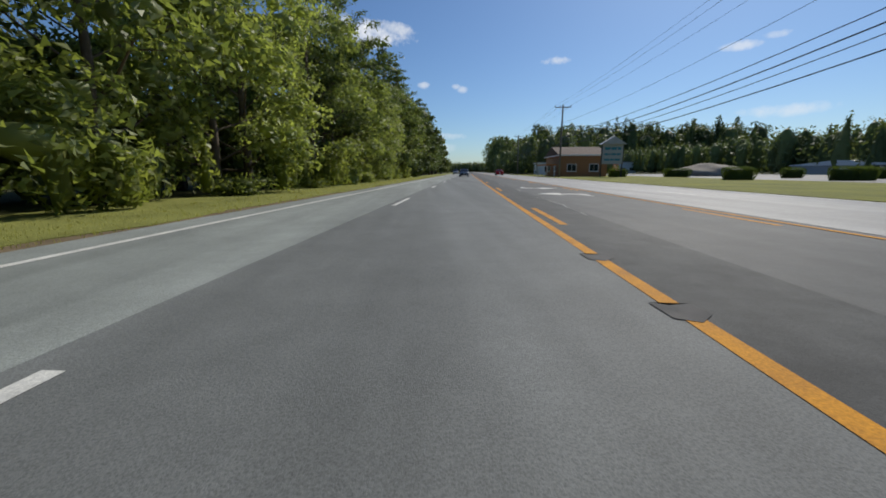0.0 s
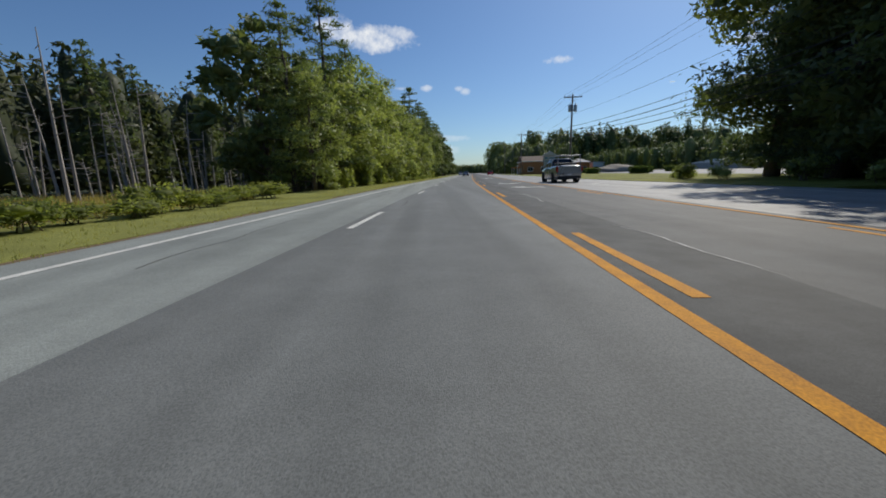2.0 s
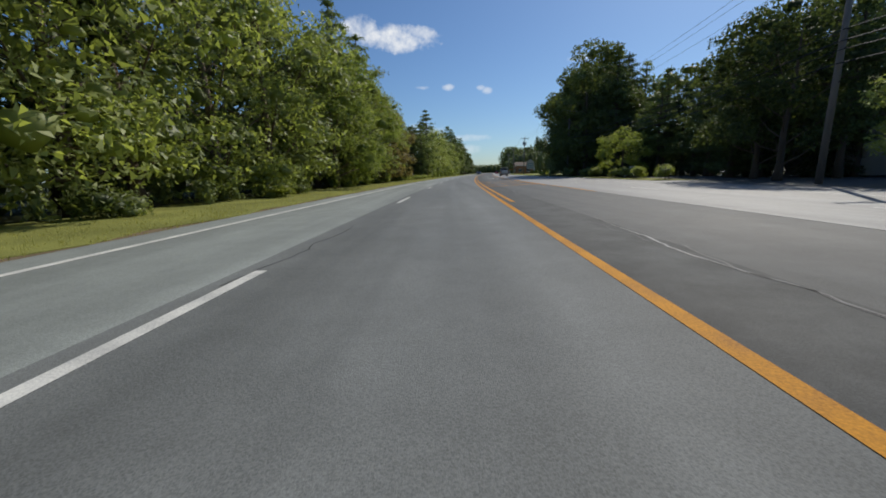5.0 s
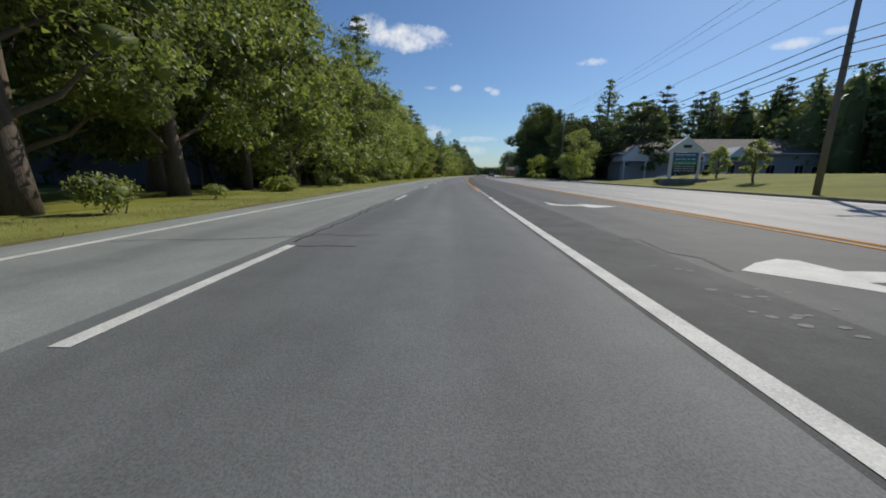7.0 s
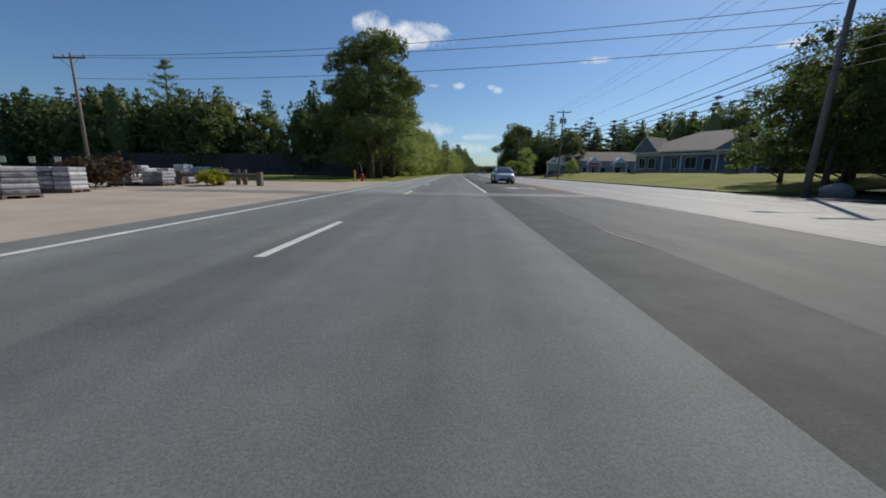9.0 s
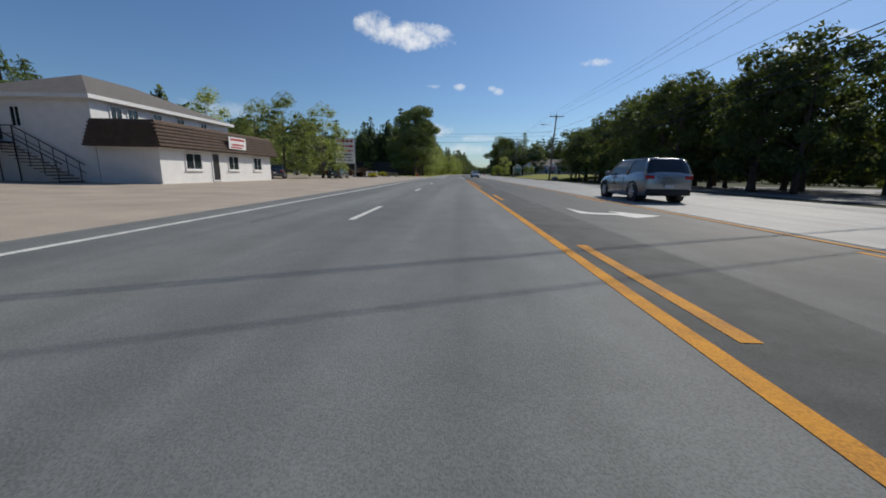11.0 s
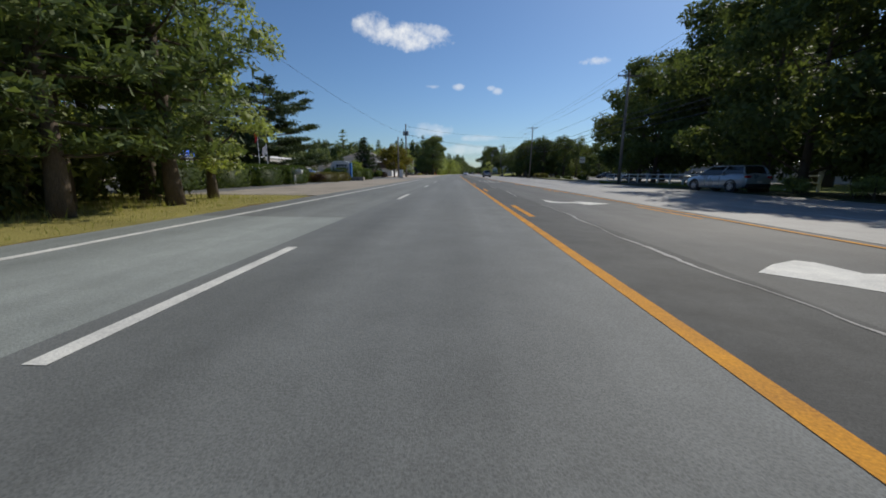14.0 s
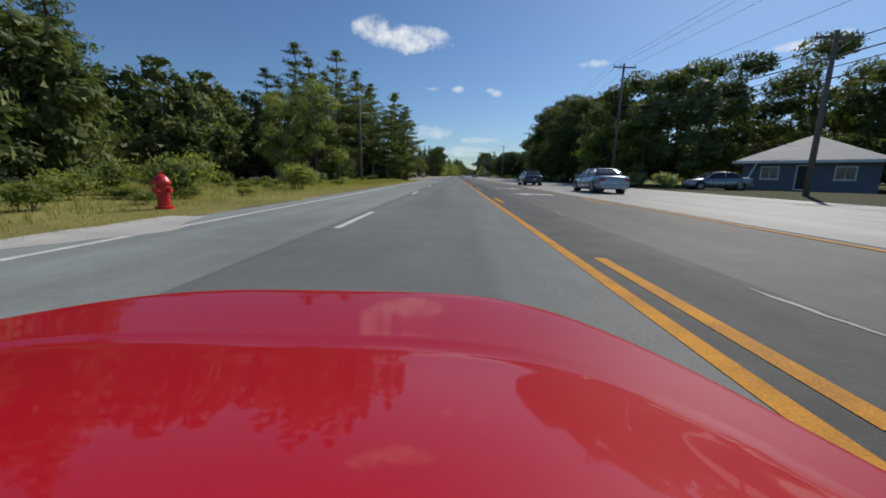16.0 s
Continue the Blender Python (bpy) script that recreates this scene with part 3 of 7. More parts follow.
for s in (-155.3, -89, -64, -197, -384.5, -372):
    band("sealed_crack", [(-2.6 + 0.4 * j, s + rc.uniform(-0.15, 0.15) + 0.1 * j) for j in range(rc.randint(5, 10))], 0.02, SEALANT, 0.003)
for s0, s1 in ((-195.4, -194.5), (-194.46, -193.4)):
    strip("resurfaced_band", -12, 20, s0, s1, 0.003, ASPHALT_PALE, parent=road, rough_edge=0.0, step=0.3)
# the pale seam that wanders along the turn lane: frayed edges, gaps, uneven width


def worn_seam(x, s0, s1, wide=0.045):
    left, right = [], []
    for u in np.arange(s0, s1, 0.14):
        mid = x + 0.09 * math.sin(u * 0.6) + 0.03 * math.sin(u * 3.1) + rc.uniform(-0.012, 0.012)
        f = min(1.0, (u - s0) * 2 + 0.15, (s1 - u) * 2 + 0.15) * wide * 0.5 * (0.75 + 0.45 * math.sin(u * 1.7 + x))
        left.append((mid - f * rc.uniform(0.5, 1.2), u))
        right.append((mid + f * rc.uniform(0.5, 1.2), u))
    vs = [(*[float(c) for c in w2(a, b)[:2]], 0.004) for pair in zip(left, right) for a, b in pair]
    ob = new("worn_seam", mesh_from("worn_seam", [Vector(v) for v in vs], [(2 * k, 2 * k + 1, 2 * k + 3, 2 * k + 2) for k in range(len(left) - 1)], ASPHALT_FAR))
    ob.parent = road


s = -398.0
while s < 60:
    L_ = rc.uniform(2, 7)
    if not (-195 < s < -140 or -307 < s < -296 or -346 < s < -330 or -14 < s < 3):
        worn_seam(4.7 + 0.08 * math.sin(s * 0.11), s, s + L_, rc.uniform(0.02, 0.06))
    s += L_ + rc.uniform(2, 14)
for s0, s1, x in ((-10.5, 2.0, 4.2), (-343.5, -331.0, 4.75), (-301.7, -299.0, 4.16)):
    worn_seam(x, s0, s1, 0.075)
# a wide crack that runs into the turn arrow, and scuffed flakes beside it
band("sealed_crack", [(4.74, -154.63), (5.01, -154.61), (4.9, -155.62), (5.14, -155.92), (5.02, -156.54)], 0.05, SEALANT, 0.004)
for x, s in [(4.61, -156.56), (4.66, -157.35), (4.78, -157.55), (4.65, -157.94), (4.81, -157.97)]:
    for k in range(5):
        u, v, w_ = x + rc.uniform(-0.35, 0.35), s + rc.uniform(-0.25, 0.25), rc.uniform(0.02, 0.06)
        painted("scuffed_flake", [(u + w_ * rc.uniform(0.7, 1.2) * math.cos(a), v + 0.6 * w_ * rc.uniform(0.7, 1.2) * math.sin(a)) for a in (0.2, 1.1, 2.0, 3.0, 4.1, 5.2)], ASPHALT_OLD, 0.002 + 0.0003 * k)
# ---- trees and shrubs ----
def leaf_cloud(name, pts, nrm, size, mat, aspect=0.55, seed=1, fold=0.25, core=None):
    """Many single leaf sprays at points with outward directions, over the dense inner growth of a core."""
    rg = np.random.default_rng(seed)
    n = len(pts)
    d = nrm + rg.normal(0, 0.75, (n, 3))
    d /= np.linalg.norm(d, axis=1, keepdims=True) + 1e-9
    t = np.cross(d, rg.normal(0, 1, (n, 3)))
    t /= np.linalg.norm(t, axis=1, keepdims=True) + 1e-9
    u = np.cross(d, t)
    L = (size * rg.uniform(0.6, 1.35, n))[:, None]
    w = rg.uniform(-0.35, 0.35, n)[:, None] * L
    v = np.empty((n, 3, 3))
    v[:, 0] = pts - t * L * 0.5 + u * L * aspect * 0.5 + d * L * fold * 0.3
    v[:, 1] = pts - t * L * 0.5 - u * L * aspect * 0.5 + t * w
    v[:, 2] = pts + t * L * 0.55 - d * L * fold * 0.5
    co, tri_n = v.reshape(-1, 3), n
    idx = np.arange(3 * n, dtype=np.int32)
    if core is not None:
        co, idx = np.concatenate([co, core[0]]), np.concatenate([idx, core[1] + 3 * n])
        tri_n += len(core[1]) // 3
    me = bpy.data.meshes.new(name)
    me.vertices.add(len(co))
    me.vertices.foreach_set("co", co.reshape(-1))
    me.loops.add(len(idx))
    me.loops.foreach_set("vertex_index", idx)
    me.polygons.add(tri_n)
    me.polygons.foreach_set("loop_start", np.arange(0, 3 * tri_n, 3, dtype=np.int32))
    me.materials.append(mat)
    me.update(calc_edges=True)
    return me


ico = bmesh.new()
bmesh.ops.create_icosphere(ico, subdivisions=1, radius=1)
ICO_V = np.array([v.co[:] for v in ico.verts])
ICO_F = np.array([[v.index for v in f.verts] for f in ico.faces], dtype=np.int32)
ico.free()


def lobes_core(lobes, rg, k=0.66):
    """The dense twiggy inside of a crown: a jagged lump in each lobe."""
    n = len(lobes)
    L = np.array(lobes)
    v = ICO_V[None] * rg.uniform(0.55, 1.25, (n, len(ICO_V), 1)) * k
    v = v * np.stack([L[:, 3], L[:, 3], L[:, 4]], 1)[:, None] + L[:, None, :3]
    f = ICO_F[None] + (np.arange(n, dtype=np.int32) * len(ICO_V))[:, None, None]
    return v.reshape(-1, 3), f.reshape(-1).astype(np.int32)


def lobes_points(lobes, n, rg, shell=0.55):
    """Points through the outer part of ellipsoid lobes (x, y, z, rx, rz), with outward directions."""
    w = np.array([l[3] * l[3] for l in lobes])
    idx = rg.choice(len(lobes), n, p=w / w.sum())
    L = np.array(lobes)[idx]
    d = rg.normal(0, 1, (n, 3))
    d /= np.linalg.norm(d, axis=1, keepdims=True)
    r = shell + (1 - shell) * rg.uniform(0, 1, n) ** 0.6
    # uneven rim: sprays stick out
    r *= 1 + 0.16 * np.sin(d[:, 0] * 7 + L[:, 0] * 3) * np.cos(d[:, 2] * 6 + L[:, 1] * 5)
    p = L[:, :3] + d * r[:, None] * np.stack([L[:, 3], L[:, 3], L[:, 4]], 1)
    return p, d


def make_tree(name, kind, h, seed, mat, leaves=4500, size=0.33, bare=0.25, spread=0.32, label="", category="tree", group="", bark=None, sides=9, wild=0.0):
    """A tree with a tapered trunk, limbs and a crown of single sprays."""
    rg, rp = np.random.default_rng(seed), random.Random(seed)
    bark = bark or BARK
    bm = bmesh.new()
    lean = (rp.uniform(-0.04, 0.04), rp.uniform(-0.04, 0.04))
    R0 = (0.016 if h < 17 else 0.022) * h + 0.03
    top = 0.97 if kind != "broad" else 0.8
    K = 9
    trunk = [Vector((lean[0] * h * (k / K) + rp.uniform(-0.06, 0.06), lean[1] * h * (k / K) + rp.uniform(-0.06, 0.06), h * top * k / K)) for k in range(K + 1)]
    trunk[0].z = -0.15
    tube(bm, trunk, [R0 * (1.35 if k == 0 else 1) * (1 - 0.9 * k / K) + 0.012 for k in range(K + 1)], sides)

    def on_trunk(f):
        f = min(0.999, f / top) * K
        i = int(f)
        return trunk[i].lerp(trunk[min(i + 1, K)], f - i)

    lobes, P, N = [], [], []
    if kind == "broad":
        nl = rp.randint(13, 18)
        for i in range(nl):
            f = bare + (0.98 - bare) * (i + 0.5) / nl
            az = i * 2.4 + rp.uniform(-0.5, 0.5)
            prof = math.sin(math.pi * min(1, 0.18 + 0.82 * (f - bare) / (1 - bare))) ** 0.7
            reach = h * spread * prof * rp.uniform(0.55, 1.05)
            a = on_trunk(max(0.1, f - 0.12) * top)
            e = Vector((a.x + math.cos(az) * reach, a.y + math.sin(az) * reach, h * f * rp.uniform(0.93, 1.0)))
            mid = a.lerp(e, 0.5) + Vector((0, 0, -0.03 * h + rp.uniform(0, 0.04) * h))
            tube(bm, [a, mid, e], [R0 * 0.38 * (1.1 - f), R0 * 0.24 * (1.1 - f) + 0.01, 0.012], 5, cap=False)
            r = h * spread * rp.uniform(0.28, 0.46)
            lobes.append((e.x, e.y, e.z, r, r * rp.uniform(0.6, 0.8)))
            for j in range(2):
                a2 = az + rp.uniform(-1.2, 1.2)
                e2 = mid.lerp(e, 0.6) + Vector((math.cos(a2), math.sin(a2), rp.uniform(-0.2, 0.5))) * r * 1.1
                tube(bm, [mid.lerp(e, 0.4), e2], [0.03, 0.008], 3, cap=False)
                lobes.append((e2.x, e2.y, e2.z, r * 0.6, r * 0.42))
        P, N = lobes_points(lobes, leaves, rg)
        N = N * 0.7 + np.array([0, 0, 0.5])
    else:
        whorls = int(h * ((1.15 - wild) if kind == "pine" else 2.0))
        for i in range(whorls):
            f = bare + (0.985 - bare) * i / whorls + rp.uniform(-0.01, 0.01)
            g_ = (f - bare) / (1 - bare)
            reach = h * spread * ((1.02 - g_) ** 1.05 if kind == "spruce" else (0.35 + 0.65 * math.sin(math.pi * min(1, g_ * 0.8 + 0.25))) * (1.02 - g_ ** 3) * rp.uniform(0.55, 1.15))
            m_ = rp.randint(4, 6) if kind == "pine" else 7
            for j in range(m_):
                az = 2 * math.pi * j / m_ + i * 1.1 + rp.uniform(-0.3, 0.3)
                r = reach * rp.uniform(0.65 - wild, 1.1 + wild * 0.5) + (0.25 if kind == "pine" else 0.06)
                a = on_trunk(f)
                drop = -0.22 if kind == "spruce" else rp.uniform(-0.02, 0.28)
                e = a + Vector((math.cos(az) * r, math.sin(az) * r, drop * r))
                mid = a.lerp(e, 0.55) + Vector((0, 0, -0.06 * r))
                tube(bm, [a, mid, e], [0.018 + 0.012 * r, 0.012 + 0.005 * r, 0.006], 3, cap=False)
                nn = max(6, int(leaves * (0.3 + r) / (whorls * m_ * (0.3 + h * spread * 0.55))))
                tt = rg.uniform(0.12 if kind == "spruce" else 0.35, 1.08, nn) ** 0.8
                base = np.array(a)[None] * (1 - tt[:, None]) + np.array(e)[None] * tt[:, None]
                wdt = 0.10 * r + (0.18 if kind == "pine" else 0.08)
                off = rg.normal(0, 1, (nn, 3)) * np.array([wdt, wdt, wdt * 0.38])[None]
                P.append(base + off)
                N.append(np.tile(np.array([math.cos(az) * 0.3, math.sin(az) * 0.3, 0.8]), (nn, 1)))
        P, N = np.concatenate(P), np.concatenate(N)
    t = thing(name, pose(0, 0, 0), label, category, group)
    part("trunk", bm, bark, t, smooth=True)
    c = new("crown", leaf_cloud("crown", P, N, size, mat, aspect=0.62 if kind == "broad" else 0.36, seed=seed, core=lobes_core(lobes, rg, 0.34 if leaves > 4000 else 0.6) if lobes else None))
    c.parent = t
    return t


def make_pine(name, h, seed, mat, leaves, size, bare, spread, label, group="", tiers=11, top=0.25, sides=7):
    """A pine with separate flat boughs of needles in tiers, and sky between them."""
    rg, rp = np.random.default_rng(seed), random.Random(seed)
    bm = bmesh.new()
    R0, K = 0.015 * h + 0.03, 9
    sway = [rp.uniform(-0.09, 0.09) for _ in range(2 * K + 2)]
    trunk = [Vector((sway[k] * 2, sway[k + K] * 2, h * 0.98 * k / K)) for k in range(K + 1)]
    trunk[0] = Vector((0, 0, -0.15))
    tube(bm, trunk, [R0 * (1.3 if k == 0 else 1) * (1 - 0.88 * k / K) + 0.012 for k in range(K + 1)], sides)
    pads = []
    for i in range(tiers):
        g_ = i / (tiers - 1)
        f = min(0.97, bare + (0.97 - bare) * g_ + rp.uniform(-0.015, 0.015))
        k = min(0.999, f / 0.98) * K
        a = trunk[int(k)].lerp(trunk[min(int(k) + 1, K)], k - int(k))
        reach = h * spread * (top + (1 - top) * math.sin(math.pi * min(1.0, 0.28 + 0.72 * g_)) ** 0.8) * (1 - 0.75 * g_ ** 5)
        for j in range(rp.randint(3, 5) if g_ < 0.9 else 3):
            az = j * 1.6 + i * 2.4 + rp.uniform(-0.4, 0.4)
            r = reach * rp.choice((0.55, 0.8, 1.0, 1.1)) * rp.uniform(0.85, 1.1)
            rise = rp.uniform(0.02, 0.3) * (0.6 + g_)
            e = a + Vector((math.cos(az) * r, math.sin(az) * r, rise * r))
            mid = a.lerp(e, 0.5) - Vector((0, 0, 0.05 * r))
            tube(bm, [a, mid, e], [0.02 + 0.014 * r, 0.014 + 0.007 * r, 0.008], 4, cap=False)
            n_ = max(2, int(r / (0.055 * h)))
            for q in range(n_):
                t_ = 0.38 + 0.66 * (q + 0.5) / n_
                c = a.lerp(mid, t_ * 2) if t_ < 0.5 else mid.lerp(e, t_ * 2 - 1)
                side = rp.uniform(-0.3, 0.3) * r * (0.4 + 0.6 * t_)
                c = c + Vector((-math.sin(az) * side, math.cos(az) * side, rp.uniform(0.0, 0.03) * h))
                w_ = h * rp.uniform(0.035, 0.06) * (0.75 + 0.5 * (1 - g_)) * min(1.6, 0.6 + spread)
                pads.append((c.x, c.y, c.z, w_, az))
    P = np.array(pads)
    idx = rg.choice(len(P), leaves, p=P[:, 3] ** 2 / (P[:, 3] ** 2).sum())
    L = P[idx]
    d = rg.normal(0, 0.55, (leaves, 3))
    lng = np.stack([np.cos(L[:, 4]), np.sin(L[:, 4])], 1)
    xy = lng * (d[:, :1] * 1.35) + np.stack([-lng[:, 1], lng[:, 0]], 1) * d[:, 1:2] * 0.8
    pt = np.concatenate([L[:, :2] + xy * L[:, 3:4], (L[:, 2] + (d[:, 2] * 0.26 + 0.12 * d[:, 0]) * L[:, 3])[:, None]], 1)
    t = thing(name, pose(0, 0, 0), label, "tree", group)
    part("trunk", bm, BARK, t, smooth=True)
    nr = np.concatenate([lng * 0.25, np.full((leaves, 1), 0.8)], 1)
    c = new("crown", leaf_cloud("crown", pt, nr, size, mat, aspect=0.34, seed=seed))
    c.parent = t
    return t


def make_shrub(name, w, d, h, seed, mat, leaves, size, label, category="shrub", boxy=False, group=""):
    rg, rp = np.random.default_rng(seed), random.Random(seed)
    t = thing(name, pose(0, 0, 0), label, category, group)
    bm = bmesh.new()
    for k in range(5):
        tube(bm, [(rp.uniform(-0.2, 0.2) * w, rp.uniform(-0.2, 0.2) * d, -0.08), (rp.uniform(-0.35, 0.35) * w, rp.uniform(-0.35, 0.35) * d, h * 0.8)], [0.03, 0.008], 5)
    part("stem", bm, BARK, t)
    if boxy:
        q = rg.uniform(-1, 1, (leaves, 3))
        ax = rg.integers(0, 3, leaves)
        sg = np.where(rg.uniform(0, 1, leaves) < 0.5, -1.0, 1.0)
        q[np.arange(leaves), ax] = sg * (1 - 0.22 * rg.uniform(0, 1, leaves) ** 2)
        nn = np.zeros_like(q)
        nn[np.arange(leaves), ax] = sg
        q /= (np.abs(q) ** 5).sum(1, keepdims=True) ** 0.2
        q *= np.array([w / 2, d / 2, h / 2]) * 1.08
        q *= 1 + 0.09 * np.sin(q[:, [1, 2, 0]] * 2.3 + seed) + 0.05 * np.sin(q[:, [2, 0, 1]] * 6.1 + seed)
        q[:, 2] += h / 2
        box = np.array([[x, y, z] for x in (-1, 1) for y in (-1, 1) for z in (0, 1)], dtype=float) * np.array([w * 0.39, d * 0.42, h * 0.84])
        core = (box, np.array([0, 1, 3, 0, 3, 2, 4, 6, 7, 4, 7, 5, 0, 4, 5, 0, 5, 1, 2, 3, 7, 2, 7, 6, 1, 5, 7, 1, 7, 3], dtype=np.int32))
    else:
        lobes = [(rp.uniform(-0.3, 0.3) * w, rp.uniform(-0.3, 0.3) * d, h * rp.uniform(0.35, 0.7), min(w, d) * rp.uniform(0.24, 0.4), h * rp.uniform(0.25, 0.38)) for _ in range(9)]
        q, nn = lobes_points(lobes, leaves, rg)
        q[:, 2] = np.abs(q[:, 2])
        core = lobes_core(lobes, rg, 0.6)
    c = new("foliage", leaf_cloud("foliage", q, nn, size, mat, seed=seed, aspect=0.62, core=core))
    c.parent = t
    return t


PARK = []


def put(ob, x, s, turn=0.0, k=1.0, kz=None, z=0.0, label=""):
    """Stands a kind of tree or shrub at a place; the first use takes the original itself."""
    m = at(x, s, z, turn) @ Matrix.Diagonal((k, k, kz or k, 1))
    if ob.name not in PARK:
        PARK.append(ob.name)
        ob.matrix_basis = m
        o = ob
    else:
        o = copy_thing(ob, m)
        o.scale = (k, k, kz or k)
    if label:
        tagged(o, label)
    return o


WOODS = "trees of the roadside woods"
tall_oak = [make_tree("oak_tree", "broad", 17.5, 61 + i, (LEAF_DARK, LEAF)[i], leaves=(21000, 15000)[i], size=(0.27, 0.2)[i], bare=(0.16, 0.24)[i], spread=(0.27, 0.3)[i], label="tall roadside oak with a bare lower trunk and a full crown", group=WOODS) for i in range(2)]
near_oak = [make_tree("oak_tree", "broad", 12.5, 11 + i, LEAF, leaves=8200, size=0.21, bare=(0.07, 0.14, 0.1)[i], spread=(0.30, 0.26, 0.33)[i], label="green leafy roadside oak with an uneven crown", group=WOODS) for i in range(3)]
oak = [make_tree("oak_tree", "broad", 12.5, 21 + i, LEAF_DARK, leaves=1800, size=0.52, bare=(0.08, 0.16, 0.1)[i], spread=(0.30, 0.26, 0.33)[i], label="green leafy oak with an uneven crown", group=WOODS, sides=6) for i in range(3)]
lot_oak = [make_tree("oak_tree", "broad", 12.5, 121 + i, LEAF_SHADE, leaves=4200, size=0.36, bare=(0.1, 0.18)[i], spread=(0.31, 0.27)[i], label="leafy oak behind the car lot, leaf colour darkened for backlight", group=WOODS, sides=6) for i in range(2)]
right_oak = make_tree("oak_tree", "broad", 12.5, 17, LEAF_SHADE, leaves=7600, size=0.26, bare=0.2, spread=0.33, label="leafy roadside oak against the light, shade put into its leaf colour", group=WOODS)
maple = make_tree("maple_tree", "broad", 11, 31, LEAF, leaves=8500, size=0.26, bare=0.2, spread=0.36, label="broad green maple with a spreading crown", group=WOODS)
turning = make_tree("maple_tree", "broad", 7, 33, LEAF_TURN, leaves=13000, size=0.2, bare=0.26, spread=0.42, label="small maple with leaves turning orange and yellow")
browned = make_tree("oak_tree", "broad", 11, 37, LEAF_BROWN, leaves=5000, size=0.3, bare=0.12, spread=0.3, label="roadside oak with thin browned foliage", group=WOODS)
pine = [make_pine("white_pine", 18, 41 + i, NEEDLE, (6800, 7600)[i], 0.4, (0.24, 0.1)[i], (0.2, 0.21)[i], "tall dark white pine with layered boughs", WOODS, (11, 14)[i]) for i in range(2)]
back_pine = [make_tree("white_pine", "pine", 18, 45 + i, NEEDLE, leaves=3000, size=0.58, bare=(0.2, 0.08)[i], spread=(0.2, 0.22)[i], label="tall dark white pine standing back from the road", group=WOODS, sides=5) for i in range(2)]
dense_pine = [make_tree("white_pine", "pine", 18, 141 + i, DENSE_NEEDLE, leaves=14500, size=0.34, bare=0.06, spread=0.255, label="tall dense white pine across the road, shade put into its needle colour", group=WOODS, sides=6) for i in range(2)]
spruce = make_tree("spruce_tree", "spruce", 9, 51, SPRUCE_NEEDLE, leaves=6000, size=0.42, bare=0.03, spread=0.36, label="dark conical spruce with drooping boughs")
wide_pine = make_pine("white_pine", 14, 58, SPRUCE_NEEDLE, 46000, 0.42, 0.14, 0.66, "wide flat-topped white pine beside the yard", "", 13, 0.5, 9)
dark_pine = make_pine("white_pine", 18, 48, SPRUCE_NEEDLE, 5600, 0.5, 0.08, 0.25, "dark white pine with heavy boughs behind the yard", "", 13)
bush = [make_shrub("bush", 2.6, 2.2, 1.6, 61 + i, (SHRUB_LEAF, LEAF)[i], 1300, 0.135, "leafy wild bush at the edge of the woods", "bush", group="bushes along the verge") for i in range(2)]
round_shrub = make_shrub("clipped_shrub", 1.9, 1.9, 1.5, 71, HEDGE_LEAF, 1800, 0.12, "dark clipped rounded shrub on the lawn", group="clipped shrubs")
red_shrub = make_shrub("barberry_shrub", 2.0, 1.8, 1.3, 73, RED_SHRUB, 1400, 0.14, "purple-brown barberry shrub in a bed")
gold_shrub = make_shrub("golden_shrub", 1.5, 1.3, 0.8, 75, leaf_material("golden_leaves", (0.2, 0.2, 0.02), (0.4, 0.36, 0.05)), 900, 0.12, "low golden-yellow juniper shrub")
sapling = make_tree("sapling_tree", "broad", 4.2, 81, LEAF, leaves=1300, size=0.2, bare=0.35, spread=0.22, label="thin young street tree on the lawn", group="saplings on the lawn")

lime_maple_tall = make_tree("maple_tree", "broad", 11, 39, LEAF_LIME, leaves=15000, size=0.15, bare=0.12, spread=0.36, label="bright yellow-green roadside maple, sunlight put into its leaf colour", group=WOODS)
rt = random.Random(3)


def woods(x0, x1, s0, s1, gap, kinds, hmin, hmax, depth=2):
    """Rows of trees along the road between two offsets."""
    s = s0
    while s < s1:
        for d in range(depth):
            x = x0 + (x1 - x0) * (d + rt.uniform(0.1, 0.6)) / depth
            ob = rt.choice(kinds)
            k = rt.uniform(hmin, hmax)
            put(ob, x, s + rt.uniform(-0.4, 0.4) * gap, rt.uniform(0, 360), k)
        s += gap * rt.uniform(0.8, 1.2)


# woods beside the near lanes
woods(-8.4, -10, -17, -10, 4.0, near_oak, 0.66, 0.82, 1)
put(pine[1], -10.2, -15.5, 30, 0.72)
woods(-8.4, -11, -10, 66, 4.4, near_oak + near_oak + [maple, pine[1]], 0.85, 1.12, 1)
woods(-12.5, -17, -14, 66, 6, oak + [back_pine[1]], 0.95, 1.15, 1)
woods(-9, -15, 66, 190, 11, oak + back_pine, 1.0, 1.25, 2)
woods(-8.6, -11, -140, -61, 4.4, near_oak + near_oak + [pine[1], maple], 0.9, 1.15, 1)
woods(-12.5, -18, -146, -61, 6, oak + [back_pine[1]], 1.0, 1.2, 1)
put(pine[0], -9.2, 37, 20, 1.02)
put(pine[1], -8.2, -71, 200, 0.8)
put(pine[1], -8.6, -76.5, 80, 0.85)
put(pine[1], -8.6, 62, 50, 0.95)
for s, k in ((-58.5, 0.95), (-62, 0.8), (-66, 1.0), (-54.8, 0.95)):
    put(browned, -8.8, s, s * 7, k)
put(near_oak[0], -10.5, -53, 140, 0.95)
put(near_oak[2], -10.8, -57, 240, 1.0)
